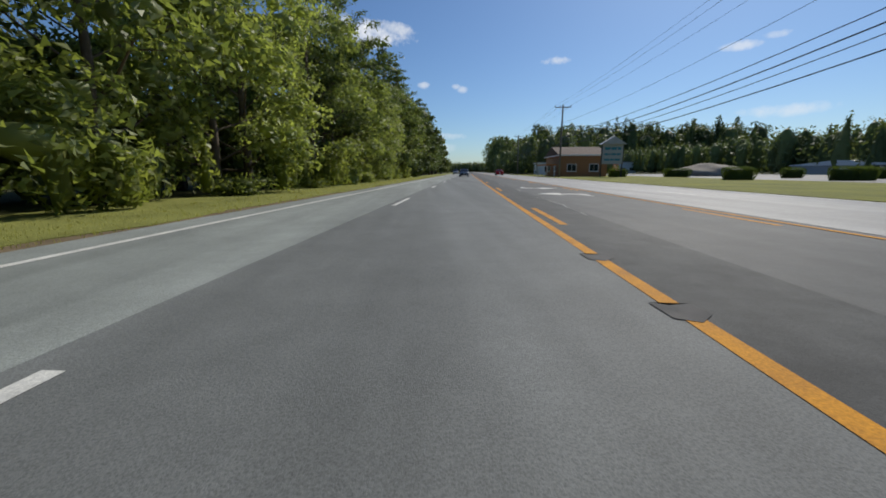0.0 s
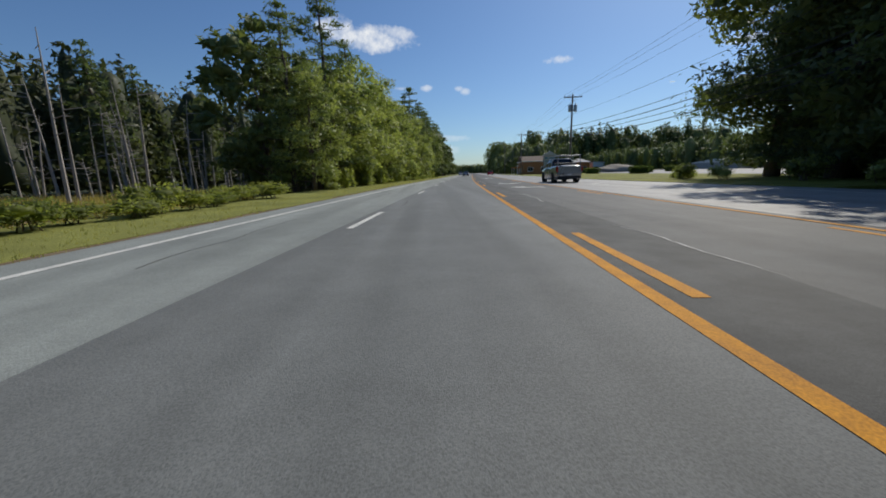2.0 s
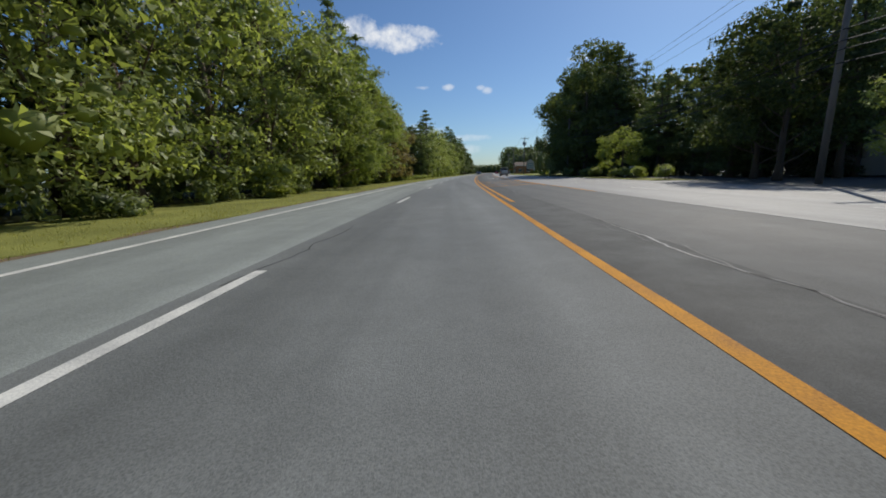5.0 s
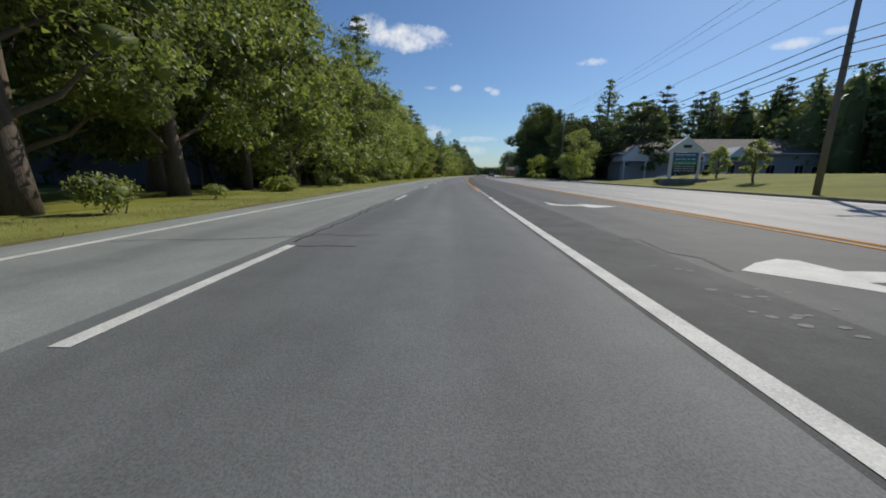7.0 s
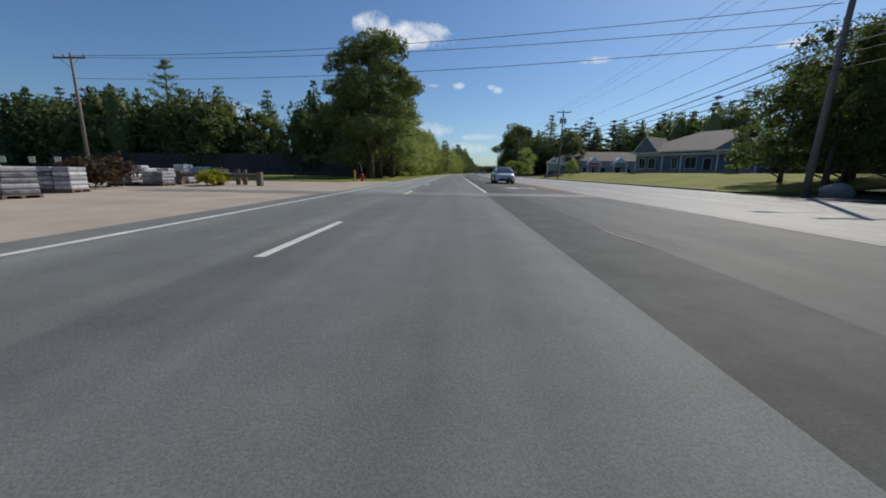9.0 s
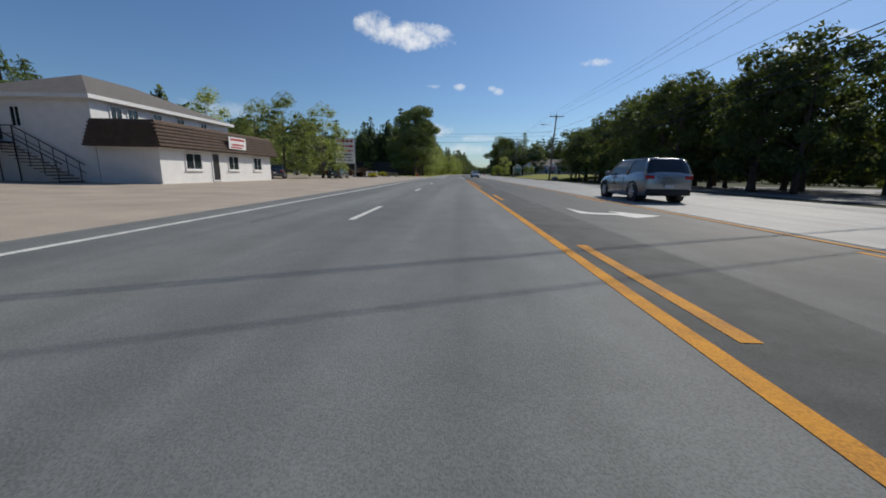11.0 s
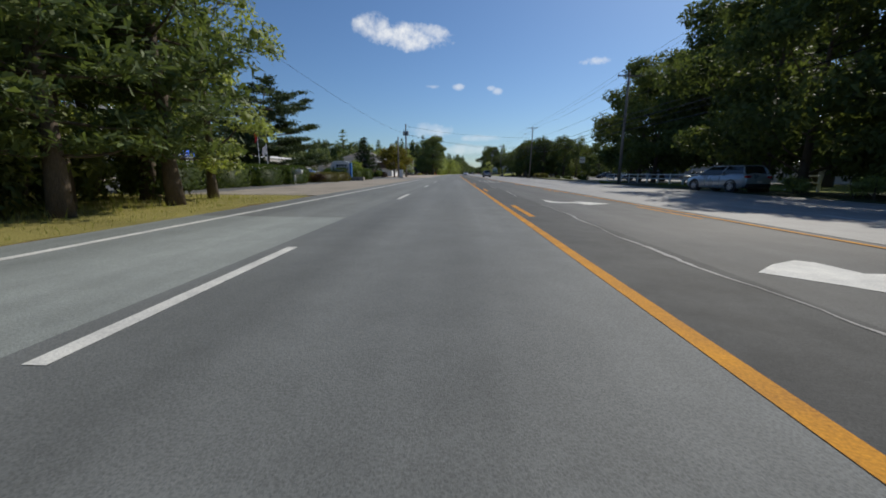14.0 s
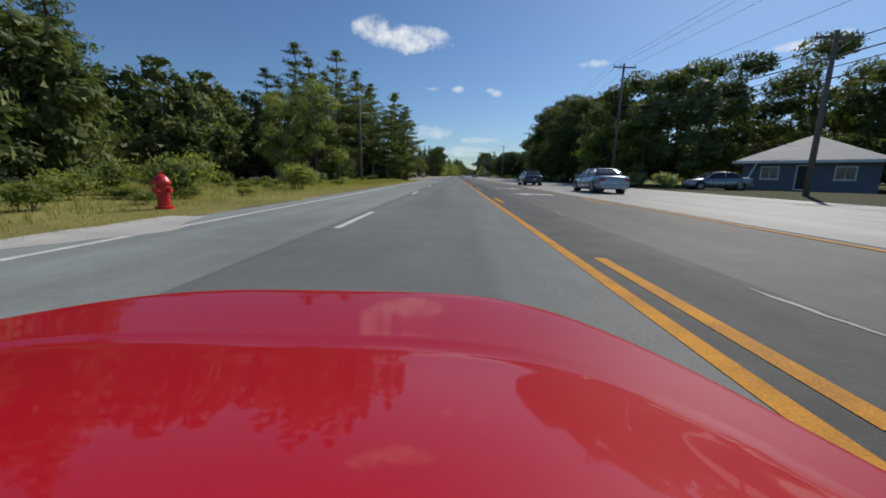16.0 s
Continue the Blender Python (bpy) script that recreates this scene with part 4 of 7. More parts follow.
put(lime_maple_tall, -7.8, -80, 33, 1.0)
put(lime_maple_tall, -8.4, -73.6, 133, 0.9)
# the open row in front of the lawn
for s, x, k, q in ((-162.4, -8.7, 1.0, 0), (-158.2, -8.5, 1.05, 0), (-159.4, -11.6, 0.95, 0), (-152.2, -7.5, 0.78, 1), (-149.6, -10.6, 0.85, 0), (-145.2, -9.0, 0.8, 1), (-142, -12.5, 0.9, 0)):
    put(tall_oak[q], x, s, s * 3, k)
# far edge of the swamp
woods(-31, -38, -52, 60, 9, [oak[2], back_pine[1], oak[0], back_pine[0]], 0.62, 0.9, 1)
# dark conifers across the road
woods(26.5, 32, -42, -14, 5.0, dense_pine + [spruce], 1.1, 1.35, 2)
woods(27, 34, -80, -42, 4.4, dense_pine + [spruce, pine[0]], 0.62, 0.8, 2)
for i, (x, s, k) in enumerate(((26.0, -12.6, 1.05), (24.6, -19.5, 1.2), (23.2, -28, 1.2), (23.2, -35.5, 1.15))):
    put(dense_pine[i % 2], x, s, 80 + 47 * i, k)
for x, s, k in ((20.8, -9.6, 0.6), (22.4, -7.8, 0.7), (20.2, -11.6, 0.65)):
    put(bush[0], x, s, s * 9, k, k, -0.2)
woods(31, 42, -86, 0, 7, [back_pine[1], oak[2]], 1.0, 1.25, 1)
lime_maple = make_tree("maple_tree", "broad", 7, 35, LEAF_LIME, leaves=7000, size=0.2, bare=0.2, spread=0.44, label="small bright green maple in front of the dark pines, backlight in its leaf colour")
put(lime_maple, 21.4, -62, 30, 0.82)
# trees by the shops
for x, s, k, ob in ((19.6, -99, 0.62, lime_maple), (22.4, -94, 0.72, near_oak[0]), (23, -84, 0.95, right_oak), (25, -79, 1.0, right_oak), (27, -73, 0.62, dense_pine[1])):
    put(ob, x, s, s, k)
woods(40, 66, -66, -56, 5.2, [back_pine[0], back_pine[1], dark_pine], 0.95, 1.2, 5)
woods(70, 80, -108, -60, 5.2, [back_pine[0], back_pine[1], dark_pine, oak[2]], 0.95, 1.2, 1)
for x, s, k in ((37.8, -161.5, 1.25), (57.9, -111.6, 0.95), (26.5, -128, 0.95), (30, -118, 1.0)):
    put(sapling, x, s, s * 11, k)
woods(25, 34, -236, -198, 5, lot_oak, 0.82, 1.0, 2)
woods(23, 48, -232, -214, 7, lot_oak, 0.82, 0.95, 3)
woods(62, 74, -345, -235, 8, [oak[0], oak[2], oak[1], back_pine[0]], 0.85, 1.1, 1)
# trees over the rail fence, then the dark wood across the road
# these oaks get their backlit darkness from the leaf colour
fence_oak = make_tree("oak_tree", "broad", 16, 19, LEAF_SHADE, leaves=11000, size=0.36, bare=0.12, spread=0.36, label="tall oak behind the white rail fence, leaf colour darkened for backlight", group=WOODS)
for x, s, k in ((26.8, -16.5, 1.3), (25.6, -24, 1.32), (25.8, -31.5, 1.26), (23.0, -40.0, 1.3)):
    put(fence_oak, x, s, s * 7, k, label="tall broad oak among the roadside pines, leaf colour darkened for backlight")
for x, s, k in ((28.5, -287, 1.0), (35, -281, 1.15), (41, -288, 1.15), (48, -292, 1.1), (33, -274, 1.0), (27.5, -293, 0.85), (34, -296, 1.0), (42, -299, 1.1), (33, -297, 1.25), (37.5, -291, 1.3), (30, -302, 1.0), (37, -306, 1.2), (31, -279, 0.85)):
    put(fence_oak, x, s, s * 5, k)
# dark trees behind and beside the office
for x, s, k in ((55.5, -148.5, 0.82), (58, -156, 0.85), (62, -151, 0.8), (64, -160, 0.85)):
    put(fence_oak, x, s, s * 5, k, label="leafy oak behind the office, leaf colour darkened for backlight")
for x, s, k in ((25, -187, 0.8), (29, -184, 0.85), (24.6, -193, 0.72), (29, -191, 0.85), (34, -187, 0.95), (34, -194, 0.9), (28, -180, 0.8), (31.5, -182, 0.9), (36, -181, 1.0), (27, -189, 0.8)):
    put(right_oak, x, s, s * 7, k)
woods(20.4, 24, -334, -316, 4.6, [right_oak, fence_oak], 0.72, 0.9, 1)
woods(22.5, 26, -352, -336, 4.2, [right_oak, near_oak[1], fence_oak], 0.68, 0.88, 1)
woods(25, 34, -349, -318, 6, oak, 1.0, 1.2, 1)
woods(47, 56, -400, -330, 6, oak, 1.0, 1.2, 1)
for x, s, k in ((27.5, -349.5, 0.78), (32.5, -346.5, 0.9), (38, -346, 0.95), (43.5, -350, 1.0), (47, -358, 0.95), (46, -366, 0.9)):
    put(fence_oak, x, s, s * 3, k, label="tall oak behind the bungalow, leaf colour darkened for backlight")
put(lime_maple, 21.2, -347.5, 40, 1.0, label="yellow-green roadside maple leaning over the verge")
# behind the yards beside the near lanes
woods(-95, -24, -128, -117, 5.5, [oak[2], oak[0], back_pine[1], oak[1]], 1.0, 1.2, 7)
put(pine[0], -62, -126, 10, 1.35)
woods(-90, -62, -330, -190, 8, [back_pine[0], back_pine[1], oak[2]], 0.9, 1.2, 2)
woods(-40, -16, -202, -192, 6, [oak[0], maple], 0.7, 0.8, 2)
for x, s, k in ((-14.5, -216, 0.7), (-18, -219, 0.75), (-22, -217, 0.72), (-25.5, -221, 0.75)):
    put(near_oak[2], x, s, s * 9, k)
put(lime_maple, -14.2, -281, 70, 0.4, label="small pale green ornamental tree")
put(turning, -10.6, -264.0, 15, 0.92)
put(spruce, -16.7, -263, 0, 1.3, 0.93)
for s, k in ((-270, 0.85), (-261, 0.95), (-252, 0.9), (-243, 0.85), (-233, 0.95), (-223, 0.9)):
    put(dark_pine, -67 + 0.02 * s % 3, s, s * 7, k)
put(wide_pine, -37.8, -262, 20, 1.38)
put(pine[1], -40, -288, 60, 0.75)
woods(-33, -46, -293, -283, 4, [dark_pine, dark_pine, pine[0]], 0.6, 0.75, 2)
for x, s, k in ((-48, -299, 0.85), (-49.5, -305.5, 0.9), (-47.5, -311, 0.95), (-50, -317, 0.95)):
    put(dark_pine, x, s, s * 3, k)
for x, s, k in ((-45, -276, 0.75), (-48.5, -270, 0.82), (-42.5, -282, 0.7), (-52, -290, 0.85), (-56, -296, 0.85)):
    put(dark_pine, x, s, s * 7, k)
for x, s, ob, k in ((-6.6, -329.6, near_oak[1], 0.66), (-5.9, -332.4, pine[1], 0.66), (-8.2, -330.5, pine[0], 0.8), (-6.0, -335.5, pine[1], 0.62), (-7.6, -334, pine[0], 0.75), (-7.4, -338.6, pine[1], 0.6), (-9, -336.5, near_oak[2], 0.8), (-10, -341, pine[0], 0.72)):
    put(ob, x, s, s * 11, k)
woods(-11, -30, -334, -321, 3.8, [pine[0], oak[1], pine[1], pine[0]], 0.72, 0.98, 3)
woods(-28, -54, -385, -334, 5.2, [oak[0], oak[1], oak[2], back_pine[1]], 0.92, 1.12, 2)
put(pine[0], -24.5, -331, 30, 1.22)
put(pine[0], -19, -333, 130, 0.95)
woods(-10.5, -24, -352, -334, 5, [pine[0], near_oak[1]], 0.8, 0.95, 2)

# undergrowth along the verges
for x, s, k in ((-5.9, -151.6, 0.6), (-6.6, -146.5, 0.35), (-7.2, -139.5, 0.55)):
    put(bush[1], x, s, s * 7, k)
for i in range(34):
    k = rt.uniform(0.3, 0.6)
    put(bush[0], -6.6 - rt.uniform(0, 6), -337 - rt.uniform(0, 62), rt.uniform(0, 360), k, k * rt.uniform(0.5, 0.9), label="low green weeds in the meadow")
for x, s, k in ((-8.4, -382.5, 0.85), (-9.8, -380.5, 0.95), (-12.5, -381, 0.8), (-7.2, -374, 0.8), (-8.5, -371, 0.9)):
    put(bush[0], x, s, s * 13, k, k * 1.25, label="tall leafy weeds in the meadow")
for s in np.arange(-138, 80, 7.3):
    if not -47 < s < -20:
        k = rt.uniform(0.5, 1.0)
        put(rt.choice(bush), -7.3 + rt.uniform(-0.7, 0.4), float(s) + rt.uniform(-2.5, 2.5), rt.uniform(0, 360), k, k * 0.85, -0.32 * k)
for s in np.arange(-47, -24, 1.25):
    k = rt.uniform(0.5, 0.8)
    put(bush[0], -7.4 + rt.uniform(-0.9, 0.4), float(s), rt.uniform(0, 360), k, k * rt.uniform(0.55, 0.85))
for s in np.arange(-398, -338, 3.4):
    put(rt.choice(bush), -9.5 - rt.uniform(-1.5, 8), float(s), rt.uniform(0, 360), rt.uniform(0.4, 1.0))
for s in np.arange(-76, -10, 4.5):
    put(bush[1], 19.5 + rt.uniform(-0.5, 1), float(s), rt.uniform(0, 360), rt.uniform(0.6, 1.0))
for s in np.arange(-365, -318, 3.5):
    put(bush[1], 19.4 + rt.uniform(-0.6, 1), float(s), rt.uniform(0, 360), rt.uniform(0.6, 1.0))


ico = bmesh.new()
bmesh.ops.create_icosphere(ico, subdivisions=2, radius=1)
BALL_V = np.array([v.co[:] for v in ico.verts])
BALL_F = np.array([[v.index for v in f.verts] for f in ico.faces], dtype=np.int32)
ico.free()


def far_wood(name, x0, x1, s0, s1, h, n, seed, label, spray=0.8, lump=18, mat=None, category="woodland"):
    """A belt of growth too far off or too dense to count: pointed and round crowns, closed to the ground."""
    rg = np.random.default_rng(seed)
    m_ = int(abs(s1 - s0) * abs(x1 - x0) / lump) + 8
    X, Y, _ = w2(rg.uniform(x0, x1, m_), rg.uniform(s0, s1, m_))
    con = rg.uniform(0, 1, m_) < 0.35
    H = h * np.where(con, rg.uniform(0.8, 1.12, m_), rg.uniform(0.76, 1.02, m_))
    R = h * np.where(con, 0.19, 0.25) * rg.uniform(0.85, 1.25, m_)

    def surface(i, d, k):
        f = (d[..., 2] + 1) / 2
        c = con[i]
        rad = np.where(c, 1.25 * (1.03 - f) ** 0.8, np.sqrt(np.maximum(0, 1 - np.abs(2 * f - 1) ** 2.6)) * 1.05)
        az = np.arctan2(d[..., 1], d[..., 0])
        wob = 1 + 0.22 * np.sin(az * 3 + f * 17 + i) * np.cos(f * 9 + i * 2.0) + 0.13 * np.sin(az * 5 + f * 31 + i * 3.0)
        rr = R[i] * rad * k * wob
        return np.stack([X[i] + np.cos(az) * rr, Y[i] + np.sin(az) * rr, H[i] * (0.02 + 0.98 * f * (0.9 + 0.1 * k))], -1)

    i = rg.choice(m_, n, p=R / R.sum())
    d = rg.normal(0, 1, (n, 3))
    d /= np.linalg.norm(d, axis=1, keepdims=True)
    d[:, 2] = rg.uniform(-1, 1, n)
    p = surface(i, d, rg.uniform(0.78, 1.12, n))
    p[:, 2] = np.maximum(p[:, 2], 0.1)
    ii = np.repeat(np.arange(m_), len(BALL_V)).reshape(m_, -1)
    cv = surface(ii, np.tile(BALL_V, (m_, 1, 1)), rg.uniform(0.2, 0.62, ii.shape))
    cf = BALL_F[None] + (np.arange(m_, dtype=np.int32) * len(BALL_V))[:, None, None]
    # belts given no leaf of their own take the shade-darkened copy
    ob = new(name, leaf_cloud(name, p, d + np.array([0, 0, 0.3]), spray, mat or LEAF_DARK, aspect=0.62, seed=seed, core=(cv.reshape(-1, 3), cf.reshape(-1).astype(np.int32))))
    return tagged(ob, label, category, kind="stuff")


far_wood("far_woods", 84, 104, -60, 260, 12.5, 34000, 91, "distant dark mixed woodland beyond the lawns")
far_wood("far_woods", 22, 42, 110, 420, 13, 28000, 92, "distant woodland beside the road")
far_wood("far_woods", 20, 52, 285, 320, 27, 12000, 111, "tall dark woodland on a rise beside the road", 1.5, 60)
far_wood("far_woods", 52, 215, 285, 325, 36, 36000, 112, "tall dark woodland on a rise beyond the lawns", 1.6, 75)
far_wood("far_woods", -34, -18, 180, 480, 15, 16000, 93, "distant woodland beside the road")
far_wood("far_woods", -112, -94, -420, -190, 14, 20000, 94, "distant woodland behind the yards")
far_wood("far_woods", 90, 108, -420, -190, 13, 18000, 95, "distant woodland behind the homes")
far_wood("far_woods", -44, -33, -60, 80, 13.5, 46000, 96, "dense woodland behind the swamp", 0.55, 12, SWAMP_LEAF)
far_wood("far_woods", -60, 90, 640, 720, 16, 20000, 97, "woodland where the road disappears", 1.6)
far_wood("far_woods", -100, -19, -129, -118, 17.5, 30000, 98, "dense woodland behind the stone yard", 0.85)
far_wood("far_woods", -95, -27, -224, -214, 9, 13000, 99, "dense trees behind the yard", 0.7)
far_wood("far_woods", 66, 84, -108, -40, 19, 16000, 100, "tall woodland behind the shops", 0.9)
far_wood("far_woods", 71, 84, -190, -108, 11.5, 14000, 113, "lower woodland behind the office", 0.8)
far_wood("far_woods", 74, 86, -345, -190, 13, 22000, 101, "woodland behind the homes", 0.9)
far_wood("far_woods", -36, -28, -392, -334, 11, 15000, 103, "dark woodland behind the meadow", 0.7, 14)
far_wood("far_woods", 57.5, 63, -316, -236, 9, 8000, 102, "dark trees beyond the rail fence", 0.6, 10)
# LEAF_DARK undergrowth carries the shade under the crowns in its leaf colour
far_wood("undergrowth", -14, -11.5, -350, -330, 4.2, 11000, 104, "dense undergrowth under the pines, shade put into its leaf colour", 0.24, 4)
far_wood("undergrowth", 24.5, 28, -44, -13, 4.5, 9000, 105, "undergrowth below the roadside pines, shade put into its leaf colour", 0.35, 4)
far_wood("undergrowth", -8.7, -7.0, -14, 66, 2.1, 16000, 107, "dense sunlit vines and saplings at the edge of the woods", 0.2, 1.8, SHRUB_LEAF, "undergrowth")
far_wood("undergrowth", -9.2, -7.4, -136, -92, 1.2, 5000, 110, "low vines at the edge of the woods, leaf colour darkened for shade", 0.18, 2.4, LEAF_DARK, "undergrowth")
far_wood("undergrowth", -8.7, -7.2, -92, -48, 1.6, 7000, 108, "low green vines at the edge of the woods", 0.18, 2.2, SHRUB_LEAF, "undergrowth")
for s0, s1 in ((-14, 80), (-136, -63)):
    far_wood("undergrowth", -15.5, -12.5, s0, s1, 5.5, 15000, 200 - s0, "dense undergrowth inside the woods, shade put into its leaf colour", 0.42, 4)


def grass_tufts(name, areas, n, h, mat, seed, label, blades=3):
    rg = np.random.default_rng(seed)
    tot = sum(abs(a[1] - a[0]) * abs(a[3] - a[2]) for a in areas)
    P = []
    for x0, x1, s0, s1 in areas:
        k = int(n * abs(x1 - x0) * abs(s1 - s0) / tot)
        X, Y, _ = w2(rg.uniform(x0, x1, k), rg.uniform(s0, s1, k))
        P.append(np.stack([X, Y], 1))
    P = np.repeat(np.concatenate(P), blades, 0)
    m_ = len(P)
    P = P + rg.normal(0, 0.03, P.shape)
    az = rg.uniform(0, 2 * np.pi, m_)
    hh = h * rg.uniform(0.4, 1.3, m_)
    wd = 0.007 + 0.016 * hh
    lean = rg.uniform(0.1, 0.6, m_) * hh
    az2 = rg.uniform(0, 2 * np.pi, m_)
    v = np.empty((m_, 3, 3))
    v[:, 0] = np.stack([P[:, 0] - np.cos(az) * wd, P[:, 1] - np.sin(az) * wd, np.full(m_, -0.04)], 1)
    v[:, 1] = np.stack([P[:, 0] + np.cos(az) * wd, P[:, 1] + np.sin(az) * wd, np.full(m_, -0.04)], 1)
    v[:, 2] = np.stack([P[:, 0] + np.cos(az2) * lean, P[:, 1] + np.sin(az2) * lean, hh], 1)
    me = bpy.data.meshes.new(name)
    me.vertices.add(3 * m_)
    me.vertices.foreach_set("co", v.reshape(-1))
    me.loops.add(3 * m_)
    me.loops.foreach_set("vertex_index", np.arange(3 * m_, dtype=np.int32))
    me.polygons.add(m_)
    me.polygons.foreach_set("loop_start", np.arange(0, 3 * m_, 3, dtype=np.int32))
    me.materials.append(mat)
    me.update(calc_edges=True)
    return tagged(new(name, me), label, "grass", kind="stuff")


grass_tufts("grass", [(-6.6, -3.75, -175.5, 70)], 13000, 0.05, GRASSBLADE, 1, "short yellow-green verge grass")
grass_tufts("grass", [(-6.2, -3.9, -415, -327)], 5000, 0.05, GRASSBLADE, 2, "short dry verge grass")
grass_tufts("meadow_grass", [(-26, -5.6, -415, -329)], 24000, 0.2, GRASSBLADE, 3, "rough yellow-green meadow grass")
grass_tufts("meadow_grass", [(-11, -5.6, -360, -341)], 12000, 0.3, GRASSBLADE, 6, "tall yellow-green grass at the edge of the pines")
grass_tufts("swamp_reeds", [(-40, -8, -48, -24)], 12000, 0.5, GRASSDRY, 4, "pale reeds in the swamp")
far_wood("undergrowth", -10.5, -7.2, -341, -328.5, 2.6, 9000, 109, "tangled undergrowth below the roadside pines, leaf colour darkened for shade", 0.16, 2.5, LEAF_DARK, "undergrowth")
# ---- utility poles and cables ----
def utility_pole(x, s, h, arm=True, lean=0.0, transformer=0, lamp=0, turn=0.0, label="weathered wooden utility pole beside the road", r=0.16):
    t = thing("utility_pole", at(x, s, 0, turn), label, "utility pole", "utility poles")
    bm = bmesh.new()
    tube(bm, [(0, 0, -0.3), (lean * 0.5, 0, h * 0.5), (lean, 0, h)], [r, r * 0.86, r * 0.68], 12)
    part("shaft", bm, POLEWOOD, t, smooth=True)
    if arm:
        part("crossarm", boxes((lean - 1.25, lean + 1.25, -0.2, -0.1, h - 0.45, h - 0.32), bevel=0.01), POLEWOOD, t)
        bm = bmesh.new()
        for sx in (-1, 1):
            tube(bm, [(lean + sx * 0.8, -0.16, h - 0.42), (lean, -0.13, h - 1.05)], 0.018, 5)
        part("arm_brace", bm, METAL, t)
        for ix in (-1.15, -0.45, 1.15):
            bm = bmesh.new()
            tube(bm, [(lean + ix, -0.15, h - 0.32), (lean + ix, -0.15, h - 0.24), (lean + ix, -0.15, h - 0.22), (lean + ix, -0.15, h - 0.12)], [0.02, 0.03, 0.055, 0.035], 8)
            part("insulator", bm, CERAMIC, t)
    for k in range(transformer):
        az = (0.4, 2.6)[k % 2]
        cx, cy = lean * 0.8 + math.cos(az) * 0.42, -math.sin(az) * 0.42
        bm = bmesh.new()
        tube(bm, [(cx, cy, h - 2.35), (cx, cy, h - 2.3), (cx, cy, h - 1.5), (cx, cy, h - 1.42)], [0.2, 0.24, 0.24, 0.17], 14)
        part("transformer", bm, METAL, t, "grey cylindrical transformer", smooth=False)
        bm = bmesh.new()
        tube(bm, [(cx, cy, h - 1.45), (cx, cy, h - 1.15)], [0.05, 0.03], 7)
        part("bushing", bm, CERAMIC, t)
    if lamp:
        bm = bmesh.new()
        tube(bm, [(0, 0, h - 2.0), (-lamp * 0.5, 0, h - 1.75), (-lamp, 0, h - 1.75)], 0.03, 6)
        part("lamp_arm", bm, METAL, t)
        part("lamp_head", boxes((-lamp - 0.55, -lamp + 0.05, -0.13, 0.13, h - 1.86, h - 1.72), bevel=0.04), METAL, t, "grey street light head")
    bm = bmesh.new()
    for z in (h * 0.42, h * 0.55, h * 0.62):
        tube(bm, [(lean * z / h, -r * 0.9, z), (lean * z / h, -r - 0.07, z)], 0.03, 6)
    part("cable_clamp", bm, DARK_METAL, t)
    return t


def cable(p0, p1, sag, r, label="thin black overhead cable"):
    """A hanging cable between two places (x, s, z)."""
    A = Vector((*[float(c) for c in w2(p0[0], p0[1])[:2]], p0[2]))
    B = Vector((*[float(c) for c in w2(p1[0], p1[1])[:2]], p1[2]))
    pts = [A.lerp(B, k / 12) - Vector((0, 0, sag * 4 * (k / 12) * (1 - k / 12))) for k in range(13)]
    bm = bmesh.new()
    tube(bm, pts, r, 4)
    return tagged(part("overhead_cable", bm, CABLE), label, "cable", "overhead cables")


POLES = [(17, 116, 11.2), (17.0, 64.5, 11.1), (17.6, 14, 11.4), (20.3, -38, 11.6), (20.5, -90, 11.6), (20.9, -140, 12.0), (19.4, -192, 11.6), (20.5, -247, 12.2), (20.2, -300, 11.5), (19.8, -353, 12.8), (20.5, -410, 11.6)]
for i, (x, s, h) in enumerate(POLES):
    utility_pole(x, s, h, transformer=(0, 0, 2, 0, 0, 2, 0, 0, 0, 0, 0)[i], lamp=(0, 0, 0, 0, 0, 0, 1.6, 1.5, 0, 0, 0)[i], lean=(0, 0, 0.1, 0, 0, 0.25, 0.5, 0.25, 0, 0.2, 0)[i], turn=(0, 0, 0, 4, 0, 0, 0, 8, 0, 6, 0)[i])
for (x0, s0, h0), (x1, s1, h1) in zip(POLES, POLES[1:]):
    for dx, dz, r, sag in ((-1.15, -0.1, 0.010, 0.5), (-0.45, -0.1, 0.010, 0.55), (1.15, -0.1, 0.010, 0.5), (0, -2.7, 0.012, 0.6)):
        cable((x0 + dx, s0, h0 + dz), (x1 + dx, s1, h1 + dz), sag, r)
    for dz, r, sag in ((-4.4, 0.022, 0.7), (-4.9, 0.03, 0.8), (-5.3, 0.02, 0.85), (-5.9, 0.028, 0.75)):
        cable((x0 - 0.2, s0, h0 + dz), (x1 - 0.2, s1, h1 + dz), sag, r, "thick black telephone cable")
    X, Y, _ = w2(x0 - 0.2 + (x1 - x0) * 0.3, s0 + (s1 - s0) * 0.3)
    o = part("splice_case", boxes((-0.1, 0.1, -0.35, 0.35, -0.09, 0.09), bevel=0.04), CABLE)
    o.matrix_basis = at(x0 - 0.2 + (x1 - x0) * 0.1, s0 + (s1 - s0) * 0.1, h0 - 4.9 + (h1 - h0) * 0.1 - 0.8 * 0.36)
    tagged(o, "black splice case hung on a telephone cable", "splice case")
utility_pole(-8.6, -260, 11.0, arm=False, transformer=2, label="tall wooden utility pole with transformers by the shoulder", r=0.19)
utility_pole(-9.1, -268, 7.7, arm=False, label="short bare wooden pole by the shoulder", r=0.15)
utility_pole(-27, -181.5, 9.4, label="slender weathered pole with a crossarm in the yard", r=0.13)
